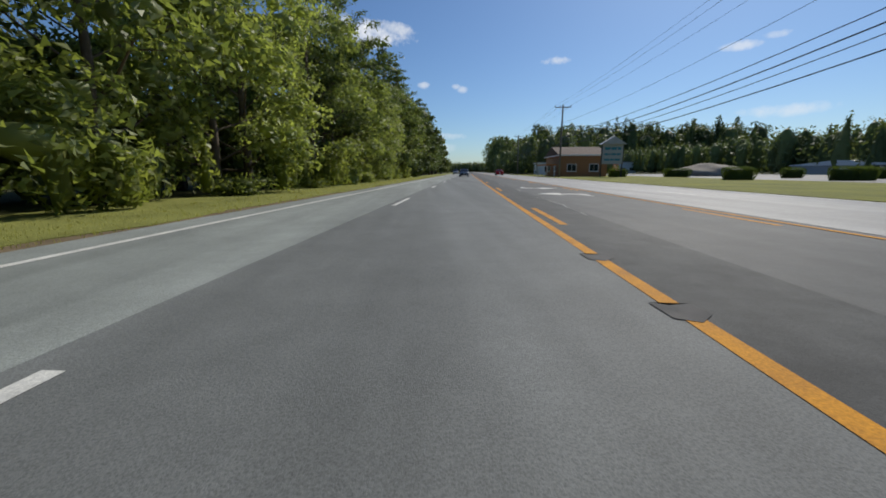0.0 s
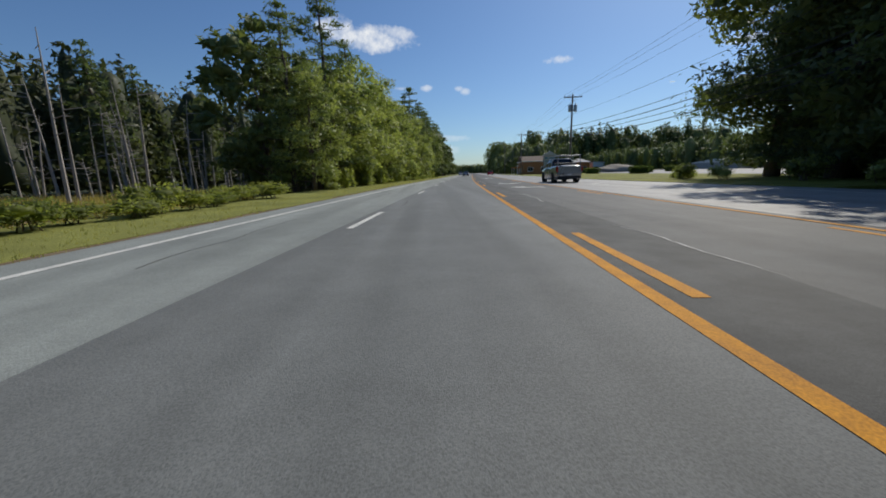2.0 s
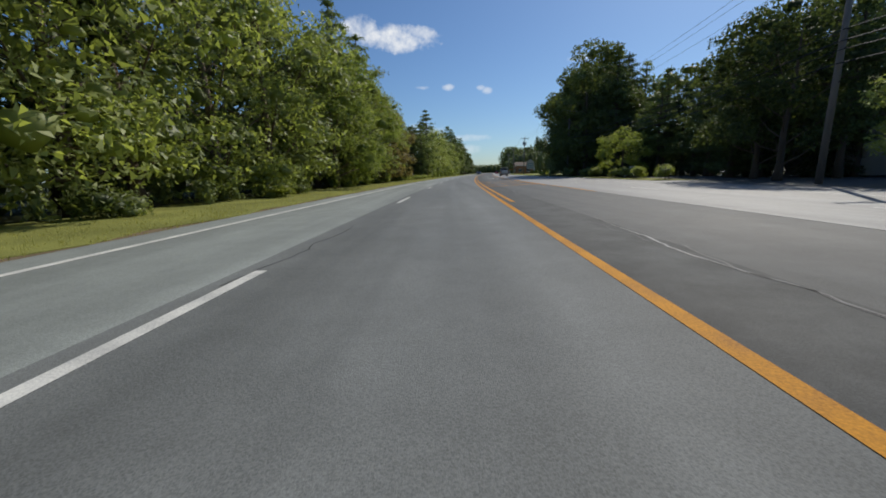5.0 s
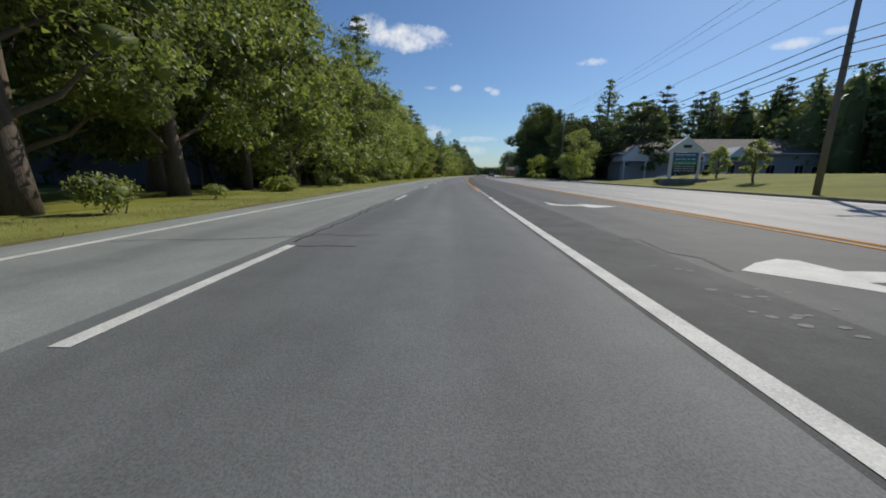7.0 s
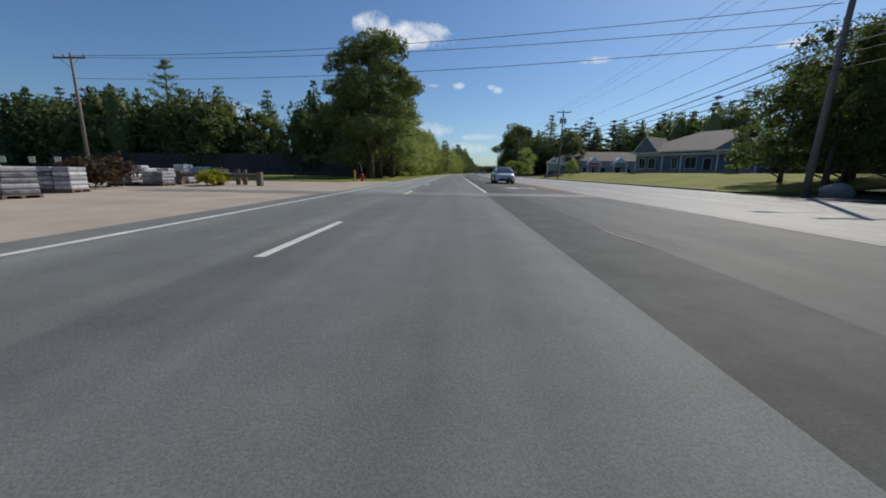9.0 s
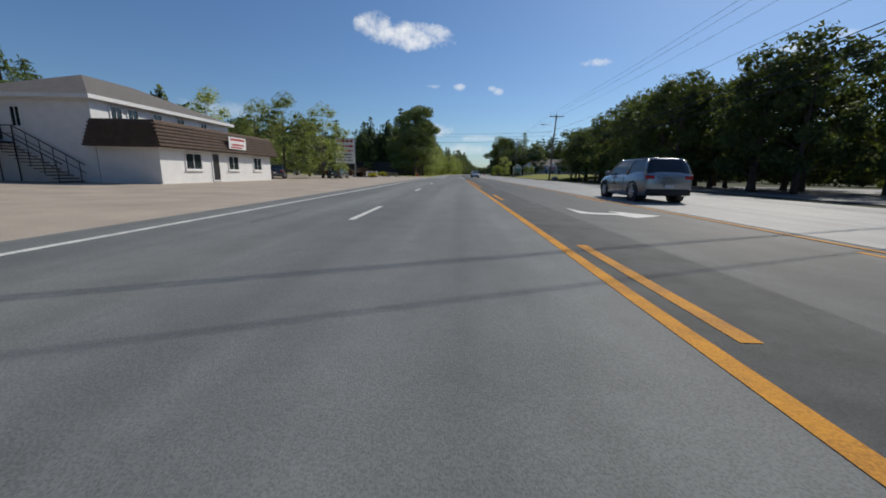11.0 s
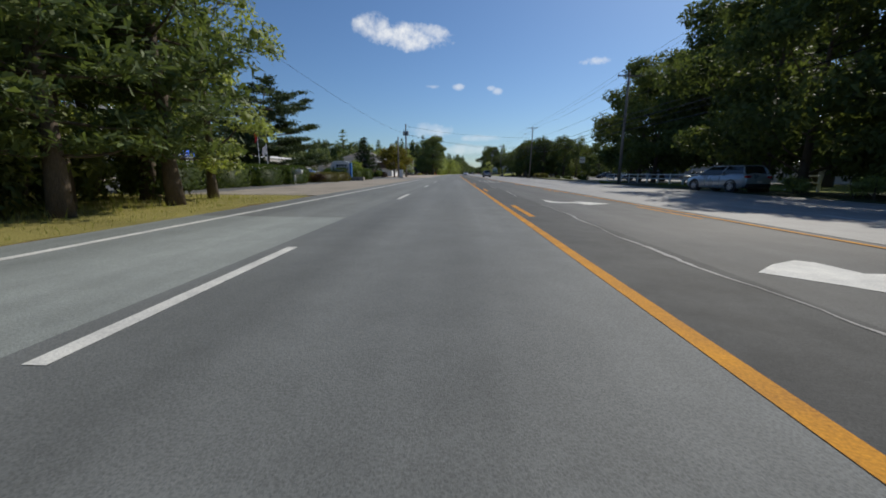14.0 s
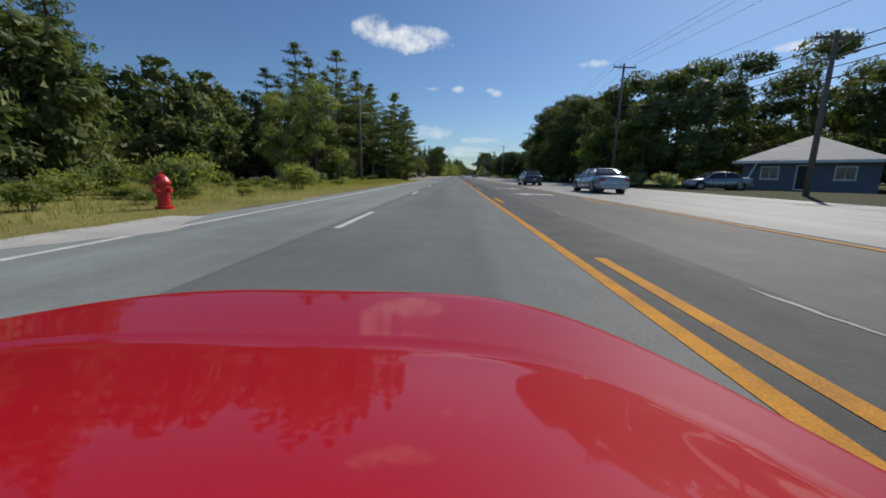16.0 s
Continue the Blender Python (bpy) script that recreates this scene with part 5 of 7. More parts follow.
utility_pole(-8.6, -353, 9.6, arm=False, label="slender wooden pole in the meadow", r=0.12)
utility_pole(22.0, -374.6, 8.6, label="wooden pole beside the bungalow")
for z0, z1 in ((9.2, 8.6), (9.1, 7.9), (7.6, 7.1)):
    cable((-27, -181.5, z0), (19.4, -192, z1), 0.6, 0.014)
for z0, z1, sag in ((10.6, 9.6, 0.7), (9.0, 7.4, 1.0), (8.9, 7.3, 1.1)):
    cable((-8.6, -260, z0), (20.5, -247, z1), sag, 0.016)
cable((-8.6, -260, 9.0), (-8.6, -353, 8.8), 1.4, 0.012)
cable((20.3, -247, 9.4), (45, -243, 5.0), 0.8, 0.012)
cable((20.3, -247, 9.2), (45, -262, 4.0), 0.8, 0.012)
cable((19.8, -353, 8.0), (30, -364, 3.6), 0.5, 0.012)


# ---- buildings ----
def window(parent, side, u0, u1, z0, z1, w, d, frame_mat=None, name="window", pane_mat=None):
    """A framed window or door on one wall of a building."""
    frame_mat = frame_mat or WHITE_PAINT
    def place(a0, a1, b0, b1, o0, o1):
        if side == "S":
            return (a0, a1, -o1, -o0, b0, b1)
        if side == "N":
            return (a0, a1, d + o0, d + o1, b0, b1)
        if side == "W":
            return (-o1, -o0, a0, a1, b0, b1)
        return (w + o0, w + o1, a0, a1, b0, b1)
    f = 0.09
    fr = part(name, boxes(place(u0, u1, z1 - f, z1, -0.05, 0.05), place(u0, u1, z0, z0 + f, -0.05, 0.05), place(u0, u0 + f, z0 + f, z1 - f, -0.05, 0.05), place(u1 - f, u1, z0 + f, z1 - f, -0.05, 0.05)), frame_mat, parent)
    part("pane", boxes(place(u0 + f, u1 - f, z0 + f, z1 - f, -0.02, 0.012)), pane_mat or GLASS, fr, "dark reflecting glass")
    if name == "window":
        part("sill", boxes(place(u0 - 0.06, u1 + 0.06, z0 - 0.06, z0 - 0.004, 0.003, 0.1)), frame_mat, fr)
        um = (u0 + u1) / 2
        part("mullion", boxes(place(um - 0.02, um + 0.02, z0 + f, z1 - f, 0.014, 0.035)), frame_mat, fr)
    return fr


def roof_mesh(kind, w, d, h, rise, over, axis):
    bm = bmesh.new()
    x0, x1, y0, y1 = -over, w + over, -over, d + over
    if kind == "flat":
        return boxes((x0, x1, y0, y1, h + 0.004, h + rise))
    th = 0.14
    inset = 0 if kind == "gable" else (min(w, d) / 2 + over)
    if axis == "x":
        ra, rb = Vector((x0 + inset, (y0 + y1) / 2, h + rise)), Vector((x1 - inset, (y0 + y1) / 2, h + rise))
        c = [Vector((x0, y0, h)), Vector((x1, y0, h)), Vector((x1, y1, h)), Vector((x0, y1, h))]
        fs = [(c[0], c[1], rb, ra), (c[2], c[3], ra, rb), (c[3], c[0], ra), (c[1], c[2], rb)]
    else:
        ra, rb = Vector(((x0 + x1) / 2, y0 + inset, h + rise)), Vector(((x0 + x1) / 2, y1 - inset, h + rise))
        c = [Vector((x0, y0, h)), Vector((x1, y0, h)), Vector((x1, y1, h)), Vector((x0, y1, h))]
        fs = [(c[0], ra, rb, c[3]), (c[2], rb, ra, c[1]), (c[0], c[1], ra), (c[2], c[3], rb)]
    for f in fs:
        bm.faces.new([bm.verts.new(v + Vector((0, 0, 0.004))) for v in f])
    bmesh.ops.remove_doubles(bm, verts=bm.verts[:], dist=0.001)
    bm.faces.new([v for v in sorted((v for v in bm.verts if abs(v.co.z - h - 0.004) < 0.01), key=lambda v: math.atan2(v.co.y - d / 2, v.co.x - w / 2))])
    return bm


def building(name, x, s, w, d, h, wall_mat, roof_mat, roof="gable", rise=2.0, over=0.4, axis="x", label="", turn=0.0, z=0.0, wins=(), doors=(), ribs=0.0, trim=True, category="building"):
    """A house on a plan from (x, s): w across, d along the road."""
    t = thing(name, at(x, s, z, turn), label, category)
    k = 0.22
    walls = [("S", (0, w, 0, k)), ("N", (0, w, d - k, d)), ("W", (0, k, k, d - k)), ("E", (w - k, w, k, d - k))]
    for sd, (a, b, c, e) in walls:
        items = [(a, b, c, e, -0.4, h)]
        wl_ = part("wall", boxes(*items), wall_mat, t)
        if ribs:
            rb = []
            n = int((w if sd in "SN" else d) / ribs)
            for i in range(n):
                u = (i + 0.5) * ribs
                rb.append({"S": (u - 0.04, u + 0.04, -0.035, -0.003, -0.1, h), "N": (u - 0.04, u + 0.04, d + 0.003, d + 0.035, -0.1, h), "W": (-0.035, -0.003, u - 0.04, u + 0.04, -0.1, h), "E": (w + 0.003, w + 0.035, u - 0.04, u + 0.04, -0.1, h)}[sd])
            part("ribs", boxes(*rb), wall_mat, wl_)
    if roof == "gable":
        bm = bmesh.new()
        ends = ((0.02, 0.2), (d - 0.2, d - 0.02)) if axis == "y" else ((0.02, 0.2), (w - 0.2, w - 0.02))
        for a, b in ends:
            if axis == "y":
                tri = [(0.05, h), (w - 0.05, h), (w / 2, h + rise * 0.95)]
                A = [bm.verts.new((u, a, v)) for u, v in tri]
                B = [bm.verts.new((u, b, v)) for u, v in tri]
            else:
                tri = [(0.05, h), (d - 0.05, h), (d / 2, h + rise * 0.95)]
                A = [bm.verts.new((a, u, v)) for u, v in tri]
                B = [bm.verts.new((b, u, v)) for u, v in tri]
            bm.faces.new(A)
            bm.faces.new(B[::-1])
            for i in range(3):
                bm.faces.new((A[i], A[(i + 1) % 3], B[(i + 1) % 3], B[i]))
        part("gable", bm, wall_mat, t)
    rf = part("roof", roof_mesh(roof, w, d, h, rise, over, axis), roof_mat, t)
    if trim:
        part("fascia", boxes((-over - 0.03, w + over + 0.03, -over - 0.03, -over - 0.003, h - 0.16, h + 0.06), (-over - 0.03, w + over + 0.03, d + over + 0.003, d + over + 0.03, h - 0.16, h + 0.06), (-over - 0.03, -over - 0.003, -over, d + over, h - 0.16, h + 0.06), (w + over + 0.003, w + over + 0.03, -over, d + over, h - 0.16, h + 0.06)), WHITE_PAINT, t)
    for q in wins:
        window(t, *q, w, d)
    for q in doors:
        window(t, *q, w, d, name="door", pane_mat=DARK_METAL if len(q) == 5 else None)
    return t


def bars(parent, x0, x1, y, rows, mat, name="lettering"):
    """Unreadable writing as plain bars on a face that looks towards -y: rows of (z0, z1)."""
    rr = random.Random(len(rows) * 3 + int(x0 * 10))
    for z0, z1 in rows:
        u = x0
        while u < x1 - 0.1:
            l = rr.uniform(0.12, 0.4) * (x1 - x0)
            part(name, boxes((u, min(x1, u + l), y - 0.012, y - 0.004, z0, z1)), mat, parent)
            u += l + 0.05 * (x1 - x0)


# the brown-mansard shop and the white house behind it
white_house = building("white_house", -27.4, -242, 9.0, 13, 4.75, WHITE_PAINT, ROOF_GREY, "hip", 2.1, 0.35, "y", "two-storey white house with a grey hipped roof and an outside stair",
                       wins=[("E", u, u + 0.9, 3.55, 4.5) for u in (1.2, 2.4, 4.4, 6.6, 9.2)] + [("S", 4.3, 5.0, 3.0, 4.2)], doors=[("S", 3.0, 3.8, 2.25, 4.1)])
bm = boxes((2.2, 4.4, -1.4, -0.06, 2.1, 2.2))
for i in range(12):
    bm2 = 4.4 + i * 0.32
    r_ = bmesh.ops.create_cube(bm, size=1.0)
    for v in r_["verts"]:
        v.co = Vector((bm2 + 0.16 + v.co.x * 0.34, -0.75 + v.co.y * 1.2, 2.1 - (i + 1) * 0.17 + v.co.z * 0.04))
part("outside_stair", bm, DARK_METAL, white_house, "black steel outside stair")
bm = bmesh.new()
for y in (-1.38, -0.12):
    tube(bm, [(2.2, y, 3.1), (4.4, y, 3.1), (8.3, y, 1.0)], 0.03, 5)
    tube(bm, [(2.2, y, 2.65), (4.4, y, 2.65), (8.3, y, 0.55)], 0.02, 5)
    for u in (2.2, 3.3, 4.4):
        tube(bm, [(u, y, -0.3), (u, y, 3.1)], 0.035, 5)
    for i in range(1, 6):
        u = 4.4 + i * 0.72
        tube(bm, [(u, y, max(-0.2, 2.1 - i * 0.42)), (u, y, 3.1 - i * 0.39)], 0.02, 5)
part("stair_rail", bm, DARK_METAL, white_house)
shop = building("corner_shop", -18.35, -242, 3.6, 13, 2.25, WHITE_PAINT, ROOF_BROWN, "flat", 0.1, 0.1, "x", "low white shop with a brown shingled mansard", trim=False,
                wins=[("E", 2.0, 3.6, 0.8, 1.9), ("E", 6.5, 7.9, 0.8, 1.9), ("E", 10.0, 11.4, 0.8, 1.9)], doors=[("E", 4.6, 5.5, 0.05, 2.0)])
bm = bmesh.new()
lo = [(-0.35, -0.5, 2.05), (4.1, -0.5, 2.05), (4.1, 13.5, 2.05), (-0.35, 13.5, 2.05)]
hi = [(-0.1, -0.1, 3.55), (3.6, -0.1, 3.55), (3.6, 13.1, 3.55), (-0.1, 13.1, 3.55)]
A, B = [bm.verts.new(v) for v in lo], [bm.verts.new(v) for v in hi]
for i in range(4):
    bm.faces.new((A[i], A[(i + 1) % 4], B[(i + 1) % 4], B[i]))
bm.faces.new(B)
bm.faces.new(A[::-1])
part("mansard", bm, ROOF_BROWN, shop, "brown shingled mansard band")
for k in range(7):
    z = 2.12 + k * 0.2
    f = (k * 0.2) / 1.5 * 0.48
    part("shingle_course", boxes((-0.36 + f * 0.5, 4.14 - f, -0.53 + f * 0.8, -0.50 + f * 0.8, z, z + 0.05), (4.11 - f, 4.14 - f, -0.5, 13.5, z, z + 0.05)), ROOF_BROWN, shop)
bn = part("banner", boxes((4.08, 4.12, 6.0, 8.2, 2.35, 3.2)), WHITE_PAINT, shop, "white banner with red lettering")
part("lettering", boxes((4.122, 4.128, 6.2, 8.0, 2.95, 3.1), (4.122, 4.128, 6.3, 7.9, 2.6, 2.72), (4.122, 4.128, 6.2, 7.6, 2.42, 2.52)), SIGN_RED, bn)
building("white_shed", -40, -243.5, 12.4, 8, 2.5, WHITE_PAINT, ROOF_GREY, "gable", 0.9, 0.3, "x", "low white annex with a shallow grey roof", wins=[("S", 3, 4.2, 1.0, 1.9)])
metal_shed = building("metal_warehouse", -62, -286, 15, 78, 4.5, CREAM_METAL, WHITE_PAINT, "gable", 1.1, 0.2, "y", "long cream ribbed metal warehouse with a pale roof", ribs=0.6, doors=[("E", 20, 23.5, 0.05, 3.2), ("E", 50, 53.5, 0.05, 3.2)])
part("wall_sign", boxes((15.05, 15.12, 69.5, 71.2, 2.6, 4.1)), RED_PAINT, metal_shed, "red panel sign")
part("lettering", boxes((15.124, 15.13, 69.7, 71.0, 3.5, 3.8), (15.124, 15.13, 69.8, 70.8, 3.0, 3.2)), WHITE_PAINT, metal_shed)

# the shop with the awning, facing the road
pool = building("awning_shop", -45, -312, 14, 16.6, 3.75, SHOP_SIDING, ROOF_GREY, "flat", 0.2, 0.05, "x", "grey shop with a blue fabric awning and a gabled front", trim=False,
                wins=[("E", 8.6, 10.6, 0.8, 2.4), ("E", 11.2, 13.0, 0.8, 2.4), ("E", 13.6, 15.4, 0.8, 2.4)], doors=[("E", 4.0, 5.1, 0.05, 2.2)])


def prism(prof, u0, u1, along="y"):
    """A solid of one outline: (x, z) pairs pulled along y, or (y, z) pairs pulled along x."""
    bm_ = bmesh.new()
    ends = [[bm_.verts.new((a, u, b) if along == "y" else (u, a, b)) for a, b in prof] for u in (u0, u1)]
    bm_.faces.new(ends[0])
    bm_.faces.new(ends[1][::-1])
    n_ = len(prof)
    for i_ in range(n_):
        bm_.faces.new((ends[0][i_], ends[0][(i_ + 1) % n_], ends[1][(i_ + 1) % n_], ends[1][i_]))
    return bm_


part("mansard", prism([(14.02, 3.82), (14.75, 3.82), (14.7, 4.0), (14.05, 5.5), (13.6, 5.5), (13.6, 3.82)], -0.3, 16.8), SHOP_SIDING, pool, "sloping grey sided parapet")
for k in range(9):
    f = k / 9
    part("siding_course", boxes((14.66 - 0.62 * f, 14.74 - 0.62 * f, 7.4, 16.82, 4.02 + 1.46 * f, 4.05 + 1.46 * f)), SHOP_SIDING, pool)
part("parapet_cap", boxes((13.5, 14.2, -0.35, 16.9, 5.505, 5.68), bevel=0.02), WHITE_PAINT, pool, "white parapet cap")
part("eave_board", boxes((14.0, 14.8, 7.4, 16.85, 3.7, 3.816)), DARK_METAL, pool)
aw = part("awning", prism([(14.04, 3.66), (14.3, 3.62), (15.15, 2.95), (15.15, 2.62), (14.04, 2.62)], 8.1, 15.4), BLUE_CLOTH, pool, "bright blue awning with a white splash mark")
bm = bmesh.new()
for k in range(9):
    a = math.pi * (0.02 + 0.96 * k / 8)
    c, e = Vector((15.0, 11.75, 3.02)), Vector((14.78, 11.75 + math.cos(a) * 1.3, 3.06 + math.sin(a) * 0.36))
    tube(bm, [c.lerp(e, 0.35) + Vector((0.06, 0, 0.02)), e + Vector((0.06, 0, 0.0))], [0.075, 0.03], 5)
part("splash_mark", bm, WHITE_PAINT, aw)
part("valance_lettering", boxes(*[(15.152, 15.16, u, u + w_, 2.7, 2.8) for u, w_ in ((8.9, 0.9), (10.4, 1.5), (12.2, 0.8), (13.3, 1.6))]), WHITE_PAINT, aw)
gb = part("front_gable", prism([(0.2, 3.5), (7.4, 3.5), (7.4, 5.0), (3.8, 6.9), (0.2, 5.0)], 12.6, 15.2, "x"), SHOP_SIDING, pool)
bm = bmesh.new()
for k in range(6):
    a = math.pi * (0.1 + 0.8 * k / 5)
    tube(bm, [(15.23, 4.6 + math.cos(a) * 0.4, 4.4 + math.sin(a) * 0.25), (15.23, 4.6 + math.cos(a) * 1.3, 4.4 + math.sin(a) * 0.9)], [0.13, 0.05], 6)
part("wall_mark", bm, BLUE_PAINT, gb, "blue splash mark")
for u0, u1, z0, z1 in ((0.0, 3.8, 5.0, 6.95), (7.6, 3.8, 5.0, 6.95)):
    bm = bmesh.new()
    tube(bm, [(15.24, u0, z0), (15.24, u1, z1)], 0.1, 4)
    part("bargeboard", bm, WHITE_PAINT, gb)
for u in (0.4, 2.6, 5.0, 7.0):
    part("porch_post", boxes((14.85, 15.1, u, u + 0.25, -0.2, 3.5), bevel=0.015), WHITE_PAINT, pool)
part("porch_step", boxes((14.02, 16.2, 0.0, 7.6, -0.2, 0.18), bevel=0.02), CONCRETE, pool)

# shops across the road
plaza = building("shop_row", 32.4, -86, 48, 13, 4.5, GREY_SIDING, ROOF_GREY, "hip", 3.1, 0.8, "x", "long grey shop row with a brown-grey hipped roof and a porch", z=0.5, wins=[("S", u, u + 1.7, 0.6, 2.5) for u in (9, 14.5, 19, 26, 31, 37, 42)], doors=[("S", 11.8, 12.9, 0.05, 2.3), ("S", 22.8, 23.9, 0.05, 2.3), ("S", 34, 35.1, 0.05, 2.3)])
for u0 in (-0.6, 9.5, 17.5):
    bm = bmesh.new()
    tri = [(u0, 3.0), (u0 + 4.6, 3.0), (u0 + 4.6, 3.6), (u0 + 2.3, 5.6), (u0, 3.6)]
    A = [bm.verts.new((u, -2.2, v)) for u, v in tri]
    B = [bm.verts.new((u, 2.5, v)) for u, v in tri]
    bm.faces.new(A)
    bm.faces.new(B[::-1])
    for i in range(5):
        bm.faces.new((A[i], A[(i + 1) % 5], B[(i + 1) % 5], B[i]))
    pg = part("porch_gable", bm, WHITE_PAINT, plaza)
    for uu in (u0 + 0.3, u0 + 4.1):
        part("porch_post", boxes((uu, uu + 0.25, -2.1, -1.85, -0.4, 3.0)), WHITE_PAINT, pg)
part("shop_sign", boxes((10.2, 13.4, -2.28, -2.21, 3.2, 3.8)), RED_PAINT, plaza)
part("shop_sign", boxes((18.2, 21.4, -2.28, -2.21, 3.2, 3.8)), GREEN_SIGN, plaza)
blue = building("blue_office", 48, -151, 15, 20, 3.75, BLUE_SIDING, ROOF_BROWNGREY, "hip", 3.8, 0.9, "y", "slate-blue office building with white trim and a grey roof", turn=31.5, z=1.35, wins=[("W", u, v, 0.7, 2.7) for u, v in ((0.9, 1.75), (8.7, 10.7), (11.9, 13.0), (16.0, 17.4), (17.9, 19.3))] + [("S", u, u + 1.6, 0.8, 2.5) for u in (2.5, 7, 11.5)], doors=[("W", 2.2, 3.2, 0.05, 2.4), ("W", 6.3, 7.7, 0.05, 2.5)])
for u in (0.0, 5.4, 11.2, 14.6, 19.78):
    part("corner_board", boxes((-0.1, -0.004, u, u + 0.26, -0.2, 3.4)), WHITE_PAINT, blue)
for u0, wd, top, out, back in ((15.0, 5.3, 6.6, 0.9, 5.0), (-0.6, 6.6, 6.3, 1.3, 7.0)):
    bm = bmesh.new()
    tri = [(u0, 3.6), (u0 + wd, 3.6), (u0 + wd / 2, top)]
    if u0 > 0:
        A = [bm.verts.new((-out, u, v)) for u, v in tri]
    else:
        A = [bm.verts.new((-out + (2.4 if v > 4 else 0), u, v)) for u, v in tri]
    B = [bm.verts.new((back, u, v)) for u, v in tri]
    bm.faces.new(A)
    bm.faces.new(B[::-1])
    for i in range(3):
        bm.faces.new((A[i], A[(i + 1) % 3], B[(i + 1) % 3], B[i]))
    fg = part("front_gable", bm, ROOF_BROWNGREY, blue)
    part("gable_trim", boxes((-out - 0.06, -out - 0.003, u0 - 0.1, u0 + wd + 0.1, 3.42, 3.68)), WHITE_PAINT, fg)
    if u0 > 0:
        bm = bmesh.new()
        tri = [(u0 + 0.35, 3.7), (u0 + wd - 0.35, 3.7), (u0 + wd / 2, top - 0.3)]
        A = [bm.verts.new((-out - 0.05, u, v)) for u, v in tri]
        B = [bm.verts.new((-out - 0.003, u, v)) for u, v in tri]
        bm.faces.new(A)
        bm.faces.new(B[::-1])
        for i in range(3):
            bm.faces.new((A[i], A[(i + 1) % 3], B[(i + 1) % 3], B[i]))
        part("gable_panel", bm, BLUE_SIDING, fg, "slate-blue gable panel")
        for sgn in (-1, 1):
            bm = bmesh.new()
            tube(bm, [(-out - 0.06, u0 + wd / 2, top - 0.02), (-out - 0.06, u0 + wd / 2 + sgn * wd / 2, 3.62)], 0.1, 4)
            part("bargeboard", bm, WHITE_PAINT, fg)
part("frieze", boxes((-0.06, -0.003, 0.1, 19.9, 3.0, 3.4)), WHITE_PAINT, blue)
part("stone_skirt", boxes((-0.1, -0.003, 0.05, 19.95, -0.3, 0.5)), STONE, blue)
# mobile homes behind the far parking lot
for i, (s, mt) in enumerate(((-292, WHITE_PAINT), (-276, GREY_SIDING), (-259, BLUE_SIDING), (-243, WHITE_PAINT))):
    building("mobile_home", 49 + 1.5 * (i % 2), s, 4.3, 13.5, 2.7, mt, WHITE_PAINT, "gable", 0.7, 0.15, "y", "long single-storey mobile home with small windows", wins=[("W", u, u + 1.1, 1.1, 2.0) for u in (1.2, 4.0, 9.5, 11.8)], doors=[("W", 6.8, 7.7, 0.2, 2.2)], category="mobile home")
# the house at the end
end_house = building("bungalow", 27.1, -362.6, 8.0, 11, 2.35, HOUSE_SIDING, ROOF_PALE, "hip", 2.3, 0.7, "y", "small blue-grey bungalow with a low pale grey hipped roof", turn=-43, wins=[("S", u, u + 1.2, 0.9, 1.95) for u in (1.2, 5.6)] + [("W", 2, 3.4, 0.9, 1.95), ("W", 6.5, 7.9, 0.9, 1.95)], doors=[("S", 3.4, 4.3, 0.05, 2.05)], category="house")
bm = bmesh.new()
tube(bm, [(0.2, -1.6, -0.1), (0.9, -0.4, 2.2)], 0.06, 6)
part("prop_post", bm, WHITE_PAINT, end_house)
# buildings far across the lawn
br = building("restaurant", 18.4, 70, 8.0, 12, 3.7, BROWN_ORANGE, ROOF_BROWN, "gable", 1.7, 0.4, "x", "orange restaurant, walls browned for shade, with a shallow brown roof", wins=[("S", 1.2, 2.8, 0.9, 2.2), ("S", 5, 6.6, 0.9, 2.2), ("W", 3, 5, 0.9, 2.2), ("W", 8, 10, 0.9, 2.2)])
part("porch_roof", boxes((-2.8, -0.5, 0.4, 7.0, 1.95, 2.15), bevel=0.02), ORANGE_PAINT, br, "bright orange flat porch roof")
for u in (-2.7, -0.9):
    for v in (0.5, 6.7):
        part("porch_post", boxes((u, u + 0.15, v, v + 0.15, -0.2, 1.95)), WHITE_PAINT, br)
building("orange_store", 64.5, 197, 10, 8, 5.2, ORANGE_PAINT, ROOF_PALE, "hip", 2.2, 1.2, "x", "orange roadside store with a pale overhanging roof", z=0.3, wins=[("S", 1.2, 3.2, 0.8, 2.6), ("S", 6.6, 8.8, 0.8, 2.6)], doors=[("S", 4.4, 5.6, 0.05, 2.5)])
building("white_store", 77, 196, 8, 8, 5.0, WHITE_PAINT, ROOF_GREY, "flat", 0.3, 0.2, "x", "small white store beside the orange one", z=0.2, wins=[("S", 1, 3, 0.8, 2.4), ("S", 5, 7, 0.8, 2.4)])
building("white_store", 22, 108, 9, 9, 3.2, WHITE_PAINT, ROOF_GREY, "flat", 0.3, 0.2, "x", "small white roadside store", wins=[("S", 1, 3, 0.8, 2.2), ("S", 5, 7, 0.8, 2.2)])
building("low_warehouse", 84, 80, 30, 24, 2.2, GREY_SIDING, WHITE_PAINT, "gable", 1.0, 0.3, "x", "low warehouse with a pale metal roof beyond the lawn", wins=[("W", 3, 5, 0.9, 2.0)])
bm = bmesh.new()
bmesh.ops.create_icosphere(bm, subdivisions=4, radius=1)
